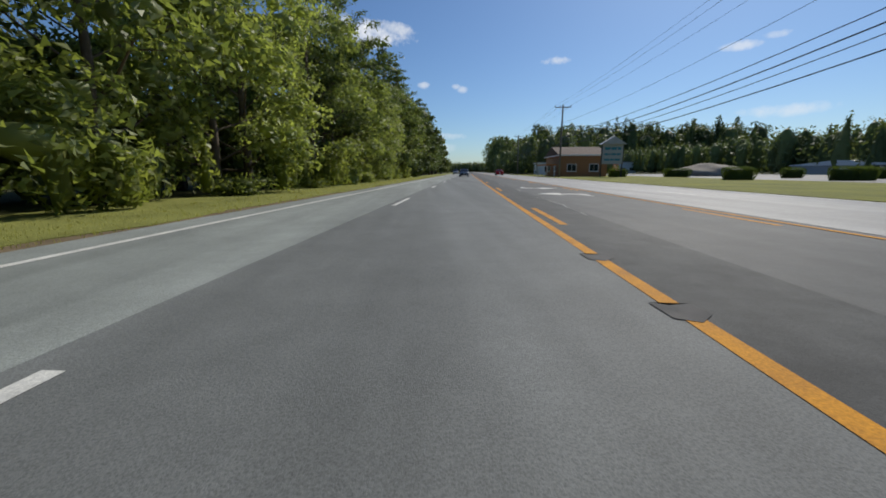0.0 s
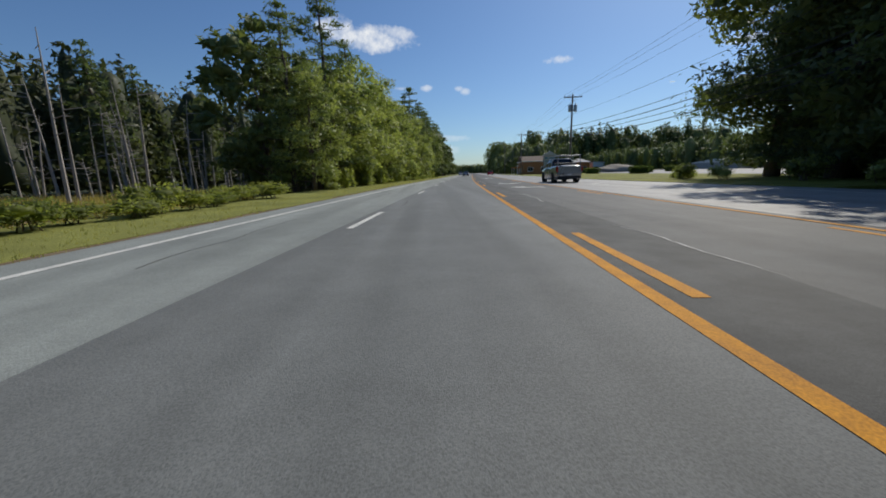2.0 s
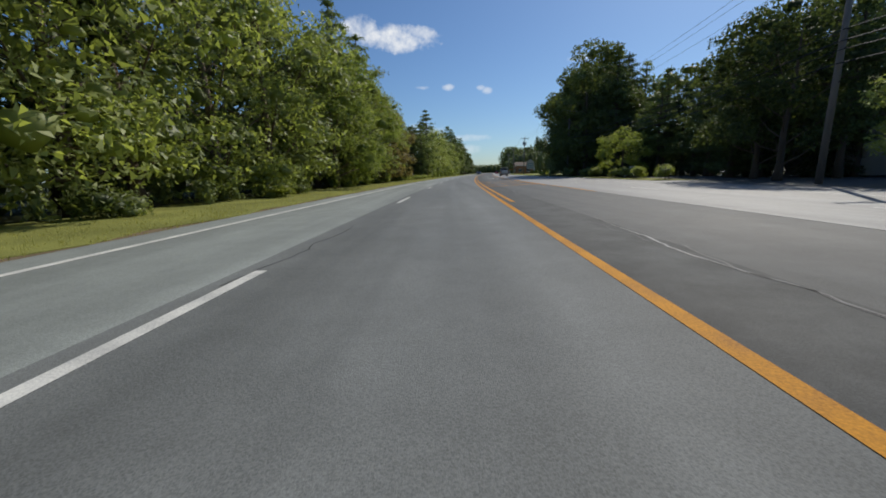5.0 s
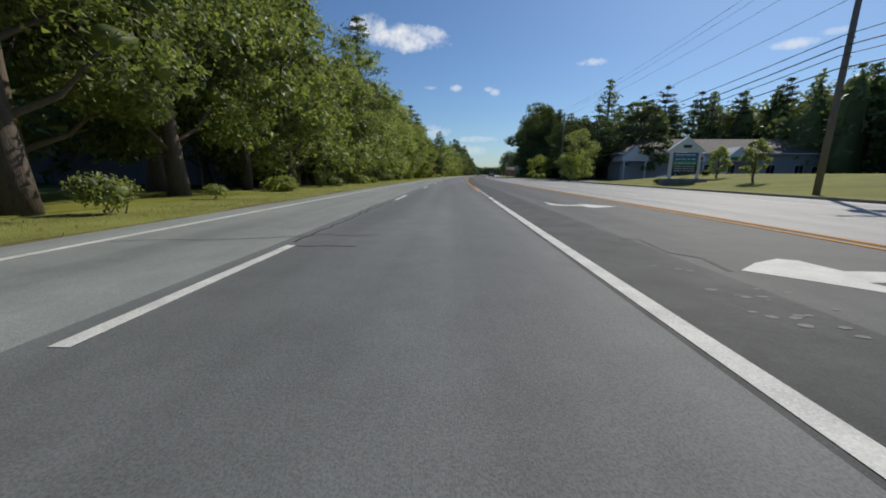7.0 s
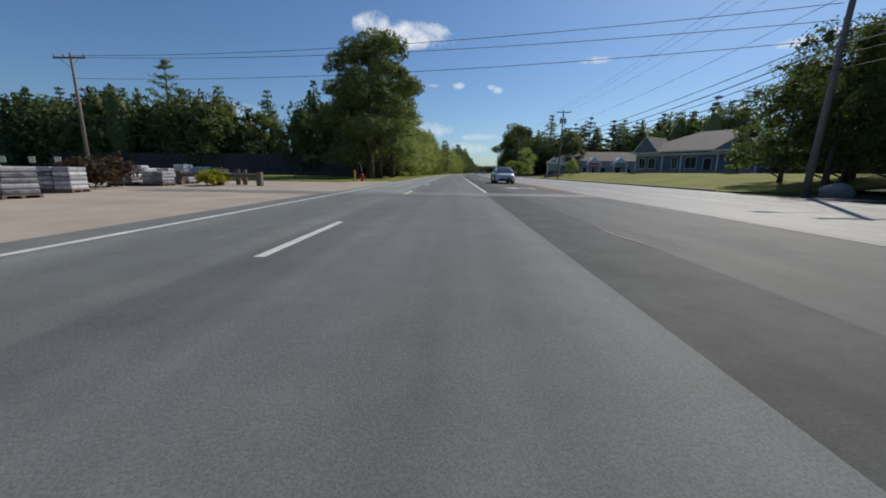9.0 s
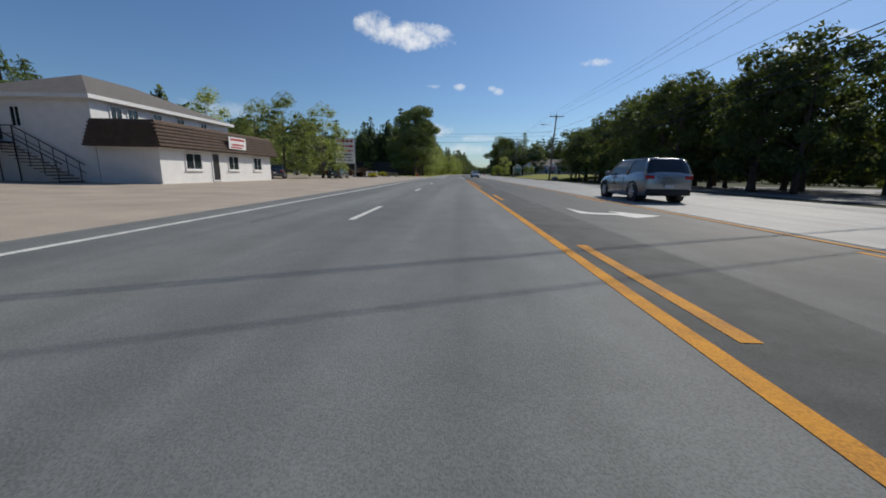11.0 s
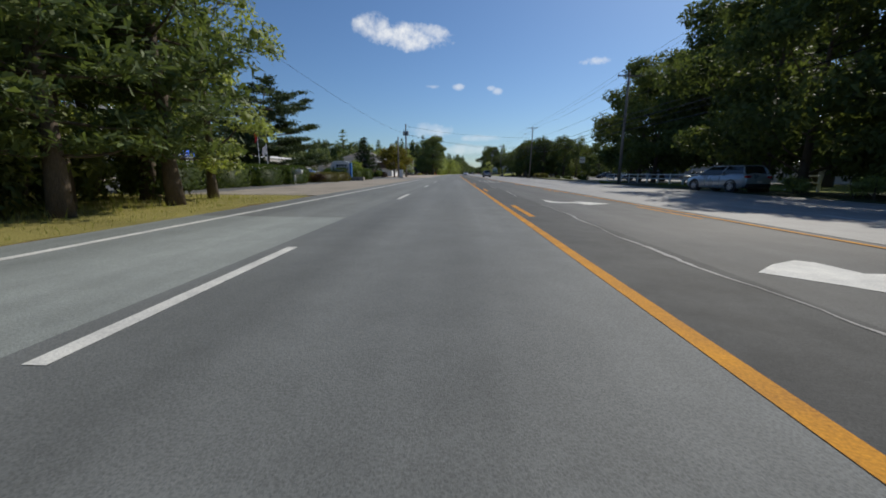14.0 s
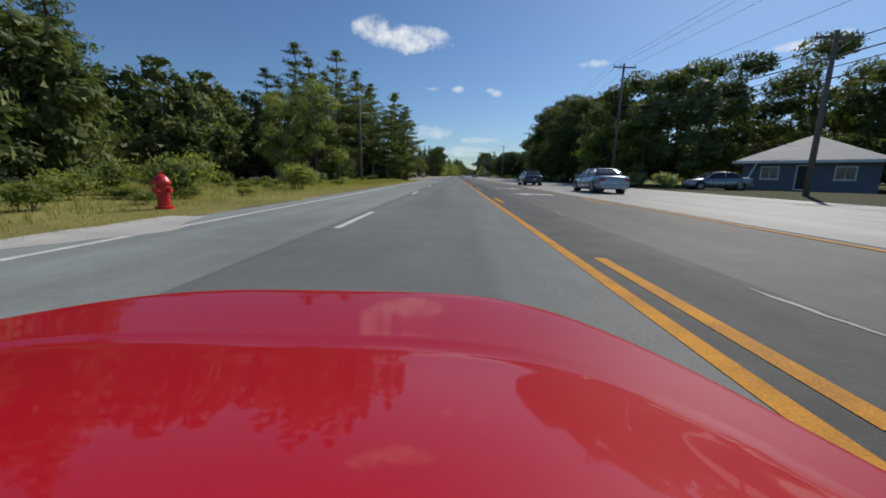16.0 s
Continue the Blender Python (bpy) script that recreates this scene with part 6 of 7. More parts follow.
for v in bm.verts:
    k = 1 + 0.16 * noise.noise(v.co * 2.2)
    v.co = Vector((v.co.x * 6.5 * k, v.co.y * 5 * k, max(-0.2, (v.co.z * 0.6 + 0.4 * max(0, v.co.z)) * 2.2 * k)))
o = part("gravel_heap", bm, GRAVEL, smooth=True)
o.matrix_basis = at(47, 76)
tagged(o, "grey heap of loose gravel behind the lawn", "gravel heap")


# ---- signs ----
sg = thing("shop_sign", at(24.25, -122, 0), "white gabled sign with blue and green panels on a stone base", "sign")
for i, x in enumerate(np.arange(-2.4, 2.4, 0.6)):
    for k in range(2):
        part("stone", boxes((x + 0.012, x + 0.588, -0.5, 0.5, 0.40 * k - 0.1, 0.40 * k + 0.288), bevel=0.02), STONE, sg)
part("stone_core", boxes((-2.36, 2.36, -0.46, 0.46, -0.1, 0.7)), STONE, sg)
for x in (-1.62, 1.38):
    part("post", boxes((x, x + 0.26, -0.13, 0.13, 0.7, 3.4), bevel=0.01), WHITE_PAINT, sg)
for z0, z1, mt in ((2.9, 3.3, BLUE_PAINT), (2.45, 2.88, TEAL), (2.1, 2.43, GREEN_SIGN), (1.2, 2.08, SIGN_DARK)):
    part("panel", boxes((-1.34, 1.36, -0.06, 0.06, z0, z1)), mt, sg)
bars(sg, -1.1, 1.1, -0.06, [(3.02, 3.14), (2.6, 2.7), (2.2, 2.3), (1.9, 1.97), (1.68, 1.75), (1.45, 1.52)], WHITE_PAINT)
bm = bmesh.new()
tri = [(-1.95, 3.35), (1.95, 3.35), (1.95, 3.5), (0, 4.85), (-1.95, 3.5)]
A = [bm.verts.new((u, -0.22, v)) for u, v in tri]
B = [bm.verts.new((u, 0.22, v)) for u, v in tri]
bm.faces.new(A)
bm.faces.new(B[::-1])
for i in range(5):
    bm.faces.new((A[i], A[(i + 1) % 5], B[(i + 1) % 5], B[i]))
part("pediment", bm, WHITE_PAINT, sg)
sg.scale = (0.88, 0.88, 0.95)
part("number_plate", boxes((-0.45, 0.45, -0.26, -0.223, 3.75, 4.05), bevel=0.02), SIGN_DARK, sg)

sg = thing("pylon_sign", at(-14.1, -207.5, 0), "white roadside panel sign with red lettering on two posts", "sign")
part("panel", boxes((-1.35, 1.35, -0.12, 0.12, 2.0, 5.6), bevel=0.02), WHITE_PAINT, sg)
bars(sg, -1.2, 1.2, -0.12, [(5.0, 5.35), (4.3, 4.6), (3.7, 3.95)], SIGN_RED)
bars(sg, -1.1, 1.1, -0.12, [(3.2, 3.35), (2.8, 2.92), (2.4, 2.52)], SIGN_DARK)
for x in (-0.9, 1.45):
    bm = bmesh.new()
    tube(bm, [(x, 0, -0.2), (x, 0, 5.7)], 0.08, 8)
    part("post", bm, METAL, sg)

sg = thing("gabled_sign", at(24.2, 62, 0), "tall white gabled roadside sign on two posts", "sign")
part("panel", boxes((-1.9, 1.9, -0.15, 0.15, 2.0, 4.9), bevel=0.02), GREY_SIDING, sg)
bars(sg, -1.5, 1.5, -0.15, [(4.1, 4.5), (3.3, 3.6), (2.5, 2.8)], TEAL)
for x in (-2.05, 1.85):
    part("post", boxes((x, x + 0.2, -0.1, 0.1, -0.2, 5.0)), DARK_METAL, sg)
bm = bmesh.new()
tri = [(-2.4, 4.9), (2.4, 4.9), (0, 6.1)]
A = [bm.verts.new((u, -0.5, v)) for u, v in tri]
B = [bm.verts.new((u, 0.5, v)) for u, v in tri]
bm.faces.new(A)
bm.faces.new(B[::-1])
for i in range(3):
    bm.faces.new((A[i], A[(i + 1) % 3], B[(i + 1) % 3], B[i]))
part("pediment", bm, GREY_SIDING, sg)
sg.scale = (0.8, 1, 1)

sg = thing("monument_sign", at(-11.1, -299, 0), "pale arched sign with blue edges on a stone foot", "sign")
bm = bmesh.new()
arch = [(-1.2, 0.55), (1.0, 0.55), (1.0, 1.85)] + [(-0.1 + 1.1 * math.cos(a), 1.85 + 0.38 * math.sin(a)) for a in [math.pi * k / 10 for k in range(1, 10)]] + [(-1.2, 1.85)]
A = [bm.verts.new((u, -0.16, v)) for u, v in arch]
B = [bm.verts.new((u, 0.16, v)) for u, v in arch]
bm.faces.new(A)
bm.faces.new(B[::-1])
for i in range(len(arch)):
    bm.faces.new((A[i], A[(i + 1) % len(arch)], B[(i + 1) % len(arch)], B[i]))
part("face", bm, WHITE_PAINT, sg)
part("side_board", boxes((1.01, 1.22, -0.2, 0.2, 0.3, 2.0), bevel=0.01), BLUE_PAINT, sg)
part("base_board", boxes((-1.25, 1.0, -0.18, 0.18, 0.12, 0.545)), BLUE_PAINT, sg)
bars(sg, -0.55, 0.85, -0.16, [(1.55, 1.8), (1.22, 1.47), (0.9, 0.98)], SIGN_DARK)
part("round_mark", boxes((-1.05, -0.75, -0.175, -0.163, 1.2, 1.6), bevel=0.005), METAL, sg)
for k in range(3):
    part("stone", boxes((1.3 + 0.45 * k, 1.73 + 0.45 * k, -0.35, 0.35, -0.1, 0.42), bevel=0.03), STONE, sg)
part("footing", boxes((-1.2, 1.2, -0.15, 0.15, -0.2, 0.115)), STONE, sg)


t = thing("lane_sign", at(26.4, -268, 0), "square white lane sign with black arrows on a dark post", "sign")
bm = bmesh.new()
tube(bm, [(0, 0.03, -0.1), (0, 0.03, 4.2)], 0.035, 6)
part("post", bm, DARK_METAL, t)
part("panel", boxes((-0.5, 0.5, -0.02, 0.0, 3.1, 4.2), bevel=0.005), WHITE_PAINT, t)
for sx in (-1, 1):
    bm = bmesh.new()
    for v in ((0, 3.68), (sx * 0.16, 3.85), (sx * 0.16, 3.73), (sx * 0.38, 3.73), (sx * 0.38, 3.63), (sx * 0.16, 3.63), (sx * 0.16, 3.51)):
        bm.verts.new((v[0] + sx * 0.03, -0.026, v[1]))
    bm.faces.new(bm.verts[:])
    bmesh.ops.solidify(bm, geom=bm.faces[:], thickness=0.004)
    part("arrow", bm, SIGN_DARK, t)

# ---- small things by the road ----
def hydrant(x, s, flag=False, label="red cast-iron fire hydrant in the verge"):
    t = thing("fire_hydrant", at(x, s, 0), label, "hydrant")
    bm = bmesh.new()
    tube(bm, [(0, 0, -0.05), (0, 0, 0.05), (0, 0, 0.06), (0, 0, 0.55), (0, 0, 0.56), (0, 0, 0.62), (0, 0, 0.72), (0, 0, 0.78)], [0.19, 0.19, 0.13, 0.13, 0.18, 0.18, 0.12, 0.04], 14)
    part("barrel", bm, RED_PAINT, t, smooth=False)
    for d in ((0, -1), (1, 0), (-1, 0)):
        bm = bmesh.new()
        tube(bm, [(d[0] * 0.1, d[1] * 0.1, 0.42), (d[0] * 0.22, d[1] * 0.22, 0.42)], 0.075 if d[1] else 0.055, 10)
        part("outlet_cap", bm, RED_PAINT, t)
    bm = bmesh.new()
    tube(bm, [(0, 0, 0.77), (0, 0, 0.84)], 0.03, 5)
    part("top_nut", bm, RED_PAINT, t)
    if flag:
        bm = bmesh.new()
        tube(bm, [(0.1, 0, 0.6), (-0.25, 0, 1.9)], 0.015, 5)
        part("marker_rod", bm, METAL, t)
    return t


hydrant(-6.76, -174.84, True, "red fire hydrant with a marker rod beside the driveway").scale = (0.9, 0.9, 0.9)
hydrant(-5.6, -386.9).scale = (1.15, 1.15, 1.15)
t = thing("bollard", at(-7.0, -176.5, 0), "yellow steel bollard beside the driveway", "bollard")
bm = bmesh.new()
tube(bm, [(0, 0, -0.1), (-0.03, 0, 0.96), (-0.03, 0, 1.02), (-0.03, 0, 1.05)], [0.075, 0.075, 0.06, 0.03], 12)
part("post", bm, YELLOW_PAINT, t, smooth=True)
t = thing("utility_cabinet", at(-8.2, -270.6, 0), "pale grey utility cabinet on a concrete pad", "cabinet")
t.scale = (0.66, 0.7, 0.92)
part("body", boxes((-0.5, 0.5, -0.4, 0.4, 0.1, 1.65), bevel=0.02), GREY_SIDING, t)
part("door", boxes((-0.44, 0.44, -0.43, -0.403, 0.2, 1.55)), WHITE_PAINT, t)
part("handle", boxes((0.3, 0.34, -0.46, -0.432, 0.8, 1.0)), DARK_METAL, t)
part("pad", boxes((-0.7, 0.7, -0.6, 0.6, -0.1, 0.1)), CONCRETE, t)
t = thing("mailbox", at(-10.6, -313.2, 0), "white mailbox on a white wooden post", "mailbox")
part("post", boxes((-0.08, 0.08, -0.08, 0.08, -0.1, 1.25), bevel=0.01), WHITE_PAINT, t)
part("box", boxes((0.1, 0.65, -0.14, 0.14, 0.85, 1.1), bevel=0.05), WHITE_PAINT, t)
part("arm", boxes((0.081, 0.6, -0.05, 0.05, 0.77, 0.846)), WHITE_PAINT, t)
t = thing("mailbox", at(22.0, -63.5, 0), "pale mailbox on a dark post by the far verge", "mailbox")
part("post", boxes((-0.06, 0.06, -0.06, 0.06, -0.1, 1.0)), DARK_METAL, t)
part("box", boxes((-0.35, 0.35, -0.16, 0.16, 1.0, 1.3), bevel=0.05), WHITE_PAINT, t)
for x, s, h, mt, lab in ((-25.3, -290, 6.6, SIGN_RED, "white flagpole with a hanging red and white flag"), (-25.6, -287, 4.9, FLAG_W, "white flagpole with a pale flag")):
    t = thing("flagpole", at(x, s, 0), lab, "flagpole")
    bm = bmesh.new()
    tube(bm, [(0, 0, -0.1), (0, 0, h)], [0.06, 0.03], 8)
    part("pole", bm, WHITE_PAINT, t)
    bm = bmesh.new()
    n = 8
    g_ = [[bm.verts.new((-0.06 - 0.11 * i, 0.06 * math.sin(i * 1.3 + j), h - 0.15 - j * 0.16 - i * (0.16 if mt is SIGN_RED else 0.09))) for j in range(9)] for i in range(n - (4 if mt is SIGN_RED else 1))]
    for a, b in zip(g_, g_[1:]):
        for j in range(8):
            bm.faces.new((a[j], a[j + 1], b[j + 1], b[j]))
    r_ = bmesh.ops.solidify(bm, geom=bm.faces[:], thickness=0.012)
    part("flag", bm, mt, t)
    bm = bmesh.new()
    bmesh.ops.create_icosphere(bm, subdivisions=1, radius=0.07, matrix=Matrix.Translation((0, 0, h + 0.05)))
    part("ball", bm, METAL, t)


def rail_fence(name, pts, h, mat, label, gap=2.4, rails=(0.45, 0.85), w=0.09):
    """Posts and rails along a line of places (x, s)."""
    t = thing(name, pose(0, 0, 0), label, "fence")
    for (x0, s0), (x1, s1) in zip(pts, pts[1:]):
        A, B = at(x0, s0).translation, at(x1, s1).translation
        n = max(1, int((B - A).length / gap))
        for i in range(n + 1):
            p = A.lerp(B, i / n)
            part("post", boxes((p.x - w / 2, p.x + w / 2, p.y - w / 2, p.y + w / 2, -0.15, h)), mat, t)
        for z in rails:
            bm = bmesh.new()
            tube(bm, [A + Vector((0, 0, z * h)), B + Vector((0, 0, z * h))], w * 0.42, 6)
            part("rail", bm, mat, t)
    return t


rail_fence("rail_fence", [(25.2, -318), (25.2, -284)], 1.1, WHITE_PAINT, "white wooden rail fence beside the lot", rails=(0.5, 0.9), w=0.12)
rail_fence("rail_fence", [(-70, -168), (-12, -168)], 0.8, WOODRAIL, "low grey rail fence behind the lawn", gap=4, rails=(0.9,))
rail_fence("rail_fence", [(-14.5, -188.6), (-9.6, -188.6)], 0.8, WOODRAIL, "short log barrier beside the yard entrance", gap=2.4, rails=(0.75,), w=0.3)
t = thing("bollard", at(-11.4, -187.4, 0), "weathered wooden post by the yard entrance", "bollard")
for dx in (-0.22, 0.22):
    bm = bmesh.new()
    tube(bm, [(dx, 0, -0.1), (dx, 0, 0.95)], 0.14, 8)
    part("log", bm, WOODRAIL, t)

# dark screen at the back of the yard
t = thing("screen_fence", at(-86, -131, 0), "long dark screen fence behind the yard", "fence")
for i in range(18):
    part("panel", boxes((i * 4.0 + 0.02, i * 4.0 + 3.98, -0.04, 0.04, 0.0, 4.2)), SCREEN, t)
    part("post", boxes((i * 4.0 - 0.06, i * 4.0 + 0.06, 0.045, 0.16, -0.1, 4.3)), DARK_METAL, t)
for x in (-54.2, -50.4, -47.1, -43.5):
    t = thing("notice_board", at(x, -165, 0), "small white notice board on a dark post in the yard", "notice board", "notice boards")
    part("post", boxes((-0.04, 0.04, 0.0, 0.08, -0.1, 1.5)), DARK_METAL, t)
    part("board", boxes((-0.42, 0.42, -0.05, -0.003, 1.45, 2.2), bevel=0.008), WHITE_PAINT, t)

# stacked mulch bags and pallets in the garden yard
rb = random.Random(8)
STACKS = [(-14 - rb.uniform(0, 24), -189 + rb.uniform(-4, 6)) for _ in range(16)] + [(-11.6, -200), (-13.4, -199.2), (-13, -197), (-14.8, -198), (-22.5, -182.8), (-19.5, -184.2), (-20.8, -180)]
PALE_STACKS = [(-20.3, -184.9, WHITE_BAG), (-18.9, -186.0, WHITE_BAG), (-23.5, -178.7, TEAL_BAG), (-22.2, -177.6, WHITE_BAG), (-20.9, -176.9, TEAL_BAG), (-19.6, -176.4, WHITE_BAG), (-18.4, -198.2, WHITE_BAG)]
for x, s, skin in [(x, s, BAG) for x, s in STACKS] + PALE_STACKS:
    t = thing("pallet_stack", at(x, s, 0, rb.uniform(-20, 20)), "pallet stacked with %s plastic bags of mulch" % {BAG: "dark", WHITE_BAG: "shiny white", TEAL_BAG: "pale teal"}[skin], "pallet stack", "pallet stacks in the yard")
    part("pallet", boxes((-0.6, 0.6, -0.5, 0.5, 0.08, 0.12), (-0.6, 0.6, -0.5, -0.4, 0, 0.078), (-0.6, 0.6, 0.4, 0.5, 0, 0.078), (-0.6, 0.6, -0.05, 0.05, 0, 0.078)), WOODRAIL, t)
    for l in range(rb.randint(2, 5) if skin is BAG else rb.randint(5, 7)):
        for k in (0, 1):
            b = part("bag", boxes((-0.58 + 0.59 * k, -0.01 + 0.59 * k, -0.47, 0.47, 0.125 + 0.17 * l, 0.285 + 0.17 * l), bevel=0.05), skin, t)

# rocks by the verge
for x, s, k in ((20.3, -192.6, 0.62), (22.4, -62.5, 0.7), (20.8, -66, 0.6), (21.5, -58, 0.5)):
    bm = bmesh.new()
    bmesh.ops.create_icosphere(bm, subdivisions=3, radius=k)
    for v in bm.verts:
        v.co *= 1 + 0.18 * noise.noise(v.co * 1.7 / k)
        v.co.z *= 0.75
    o = part("boulder", bm, STONE, smooth=True)
    o.matrix_basis = at(x, s, k * 0.35)
    tagged(o, "grey rounded boulder by the verge", "boulder")

# hedges and clipped shrubs
hedge_a = make_shrub("hedge", 2.0, 4.2, 1.3, 101, HEDGE_LEAF, 5200, 0.105, "dense dark green clipped hedge", "hedge", boxy=True, group="clipped hedges")
hedge_b = make_shrub("hedge", 1.7, 3.4, 0.95, 103, DRY_HEDGE_LEAF, 4600, 0.09, "low brown-green hedge, loosely clipped", "hedge", boxy=True, group="clipped hedges")
for x, s in ((-10.6, -290.5), (-10.9, -294.6), (-11.3, -298.0), (-11.4, -312.5), (-11.6, -316.6), (-11.8, -320.7), (-12, -324.8)):
    put(hedge_a, x, s)
for x, s in ((-10.9, -302.5), (-11, -306), (22.6, -247.6), (22.9, -251), (-12.4, -308.8)):
    put(hedge_b, x, s, s * 0.7, 1.0, 0.88 if x < 0 else 1.0)
for x, s, k in ((-10.6, -276.5, 0.9), (-12, -278, 1.1), (-14, -277, 1.0), (-16, -276, 1.0), (-18, -277, 0.9), (-11.5, -282, 0.6), (-10.8, -303.8, 0.7), (-10.6, -308, 0.7), (-14.6, -194.7, 1.2), (-16.4, -193.9, 1.0), (-15.6, -192.4, 1.3), (-14.5, -206, 1.2), (-12.6, -205, 0.9)):
    put(red_shrub, x, s, s * 31, k)
for x, s, k in ((-11.6, -273.4, 0.75), (-13.2, -272.6, 0.85), (-15, -272.8, 0.8), (-17, -272, 0.9), (-19.2, -273, 0.95), (-21.5, -273.5, 1.0)):
    put(red_shrub if s > -272.9 else round_shrub, x, s, s * 19, k, label="mounded shrub in the planting bed by the yard")
for x, s, k in ((-11.2, -278.5, 0.9), (-13, -279.5, 1.0), (-15, -279, 1.1), (-17, -278, 1.0), (-19.5, -279, 1.2), (-22, -280, 1.2)):
    put(round_shrub, x, s, s * 11, k, label="dark mounded shrub in the yard bed")
for x, s, k in ((-12.2, -188.6, 1.3), (-11.9, -189.8, 1.0), (-11, -203.5, 1.0), (-12.8, -309.8, 0.9)):
    put(gold_shrub, x, s, s * 17, k)
for x, s, k, tn in ((29.5, 42, 0.62, 90), (31.9, 24.6, 0.7, 92), (38.6, 41.0, 0.5, 85), (40.6, 41.2, 0.5, 95), (44.3, 54, 0.55, 90), (50.1, 50, 0.7, 80), (34, 62, 0.8, 90), (26, 64, 0.6, 90)):
    put(hedge_a, x, s, tn, k, 0.95, label="big dark clipped hedge on the lawn")
for x, s, k in ((21.2, -271, 0.55), (21.6, -274.5, 0.5), (21.2, -278, 0.55), (21.8, -282, 0.6), (21.2, -286, 0.6), (23, -120, 0.5), (26.5, -121, 0.45), (27.5, -119, 0.5), (30, -112, 0.6), (33, -111, 0.6)):
    put(round_shrub, x, s, s * 9, k, k * 0.9, z=0.9 if s == -112 or s == -111 else 0)
strip("kerb", 19.4, 19.58, -296, -258, 0.13, CONCRETE, "pale concrete kerb of the parking lot island", thick=0.3, category="kerb")
strip("kerb", 17.62, 17.78, -188, -106, 0.12, CONCRETE, "pale concrete kerb along the lawn", thick=0.3, category="kerb")
strip("lawn", 19.59, 23.0, -296, -258, 0.1, LAWN, "grass island with small shrubs", thick=0.3, category="lawn")

# bleached dead trees in the swamp
rd = random.Random(21)
for i in range(85):
    h = rd.uniform(2.5, 7.5)
    x, s = -12 - rd.uniform(0, 19), -46 + rd.uniform(0, 50)
    bm = bmesh.new()
    ln = (rd.uniform(-0.5, 0.5), rd.uniform(-0.5, 0.5))
    tube(bm, [(0, 0, -0.2), (ln[0] * 0.4, ln[1] * 0.4, h * 0.5), (ln[0], ln[1], h)], [0.085, 0.05, 0.012], 6)
    for k in range(rd.randint(7, 15)):
        f = rd.uniform(0.25, 0.97)
        a = rd.uniform(0, 6.28)
        l = rd.uniform(0.3, 1.0)
        tube(bm, [(ln[0] * f, ln[1] * f, h * f), (ln[0] * f + math.cos(a) * l, ln[1] * f + math.sin(a) * l, h * f + rd.uniform(-0.1, 0.3))], [0.025, 0.006], 4)
    o = part("dead_tree", bm, DEADWOOD)
    o.matrix_basis = at(x, s, -0.05)
    tagged(o, "bleached bare dead tree standing in the swamp", "dead tree", "dead trees in the swamp")


def bare_tree(x, s, h, seed, label):
    """A spreading bare tree with forked limbs and a few browned leaves."""
    rp = random.Random(seed)
    t = thing("bare_tree", at(x, s, 0), label, "tree")
    bm = bmesh.new()
    tips = []

    def grow(p, d, l, r, n):
        e = p + d * l
        m_ = p.lerp(e, 0.5) + Vector((rp.uniform(-1, 1), rp.uniform(-1, 1), rp.uniform(-0.3, 0.6))) * l * 0.08
        tube(bm, [p, m_, e], [r, r * 0.85, r * 0.68], 6 if n > 2 else 4, cap=False)
        if n == 0:
            tips.append(e)
            return
        for k in range(rp.choice((2, 2, 3))):
            dd = (d + Vector((rp.uniform(-0.65, 0.65), rp.uniform(-0.65, 0.65), rp.uniform(-0.1, 0.4)))).normalized()
            grow(e, dd, l * rp.uniform(0.62, 0.86), r * 0.64, n - 1)

    tube(bm, [(0, 0, -0.2), (0.12, 0, h * 0.28), (0.1, 0.1, h * 0.52)], [0.26, 0.2, 0.17], 8, cap=False)
    for k, (dx, dy, dz) in enumerate(((0.75, -0.2, 0.62), (-0.3, 0.3, 0.95), (0.2, 0.35, 1.0), (-0.15, -0.5, 0.8))):
        grow(Vector((0.1, 0.1, h * (0.5 - 0.05 * (k == 0)))), Vector((dx, dy, dz)).normalized(), h * 0.16, 0.12, 5)
    part("trunk", bm, BARK, t, smooth=True)
    rg = np.random.default_rng(seed)
    low = [p for p in tips if p.x > 0.26 * h]
    P = np.repeat(np.array([tuple(p) for p in (low or tips)]), 9, 0)
    P = P + rg.normal(0, 0.3, P.shape)
    c = new("crown", leaf_cloud("crown", P, np.tile([0, 0, 1.0], (len(P), 1)), 0.22, LEAF_BROWN, seed=seed))
    c.parent = t


bare_tree(-10.8, -42.8, 10.2, 4, "forked half-dead tree with a few browned leaves at the swamp")
# ---- vehicles ----
def loft(rings, close=True):
    bm = bmesh.new()
    R = [[bm.verts.new(p) for p in r] for r in rings]
    n = len(R[0])
    for a, b in zip(R, R[1:]):
        for j in range(n):
            bm.faces.new((a[j], a[(j + 1) % n], b[(j + 1) % n], b[j]))
    if close:
        bm.faces.new(R[0][::-1])
        bm.faces.new(R[-1])
    return bm


def body_ring(y, hw, z0, z1, tuck=0.06, crown=0.03):
    """Cross-section of a car body: sill, bulging side, shoulder and crowned top."""
    zm = z0 + (z1 - z0) * 0.55
    side = [(hw - 0.10, z0), (hw - 0.03, z0 + 0.06), (hw, zm - 0.1), (hw - 0.005, zm), (hw - tuck * 0.6, z1 - 0.1), (hw - tuck - 0.04, z1 - 0.02), (hw * 0.5, z1 + crown * 0.8), (0.0, z1 + crown)]
    pts = [(x, y, z) for x, z in side] + [(-x, y, z) for x, z in side[-2::-1]]
    return pts


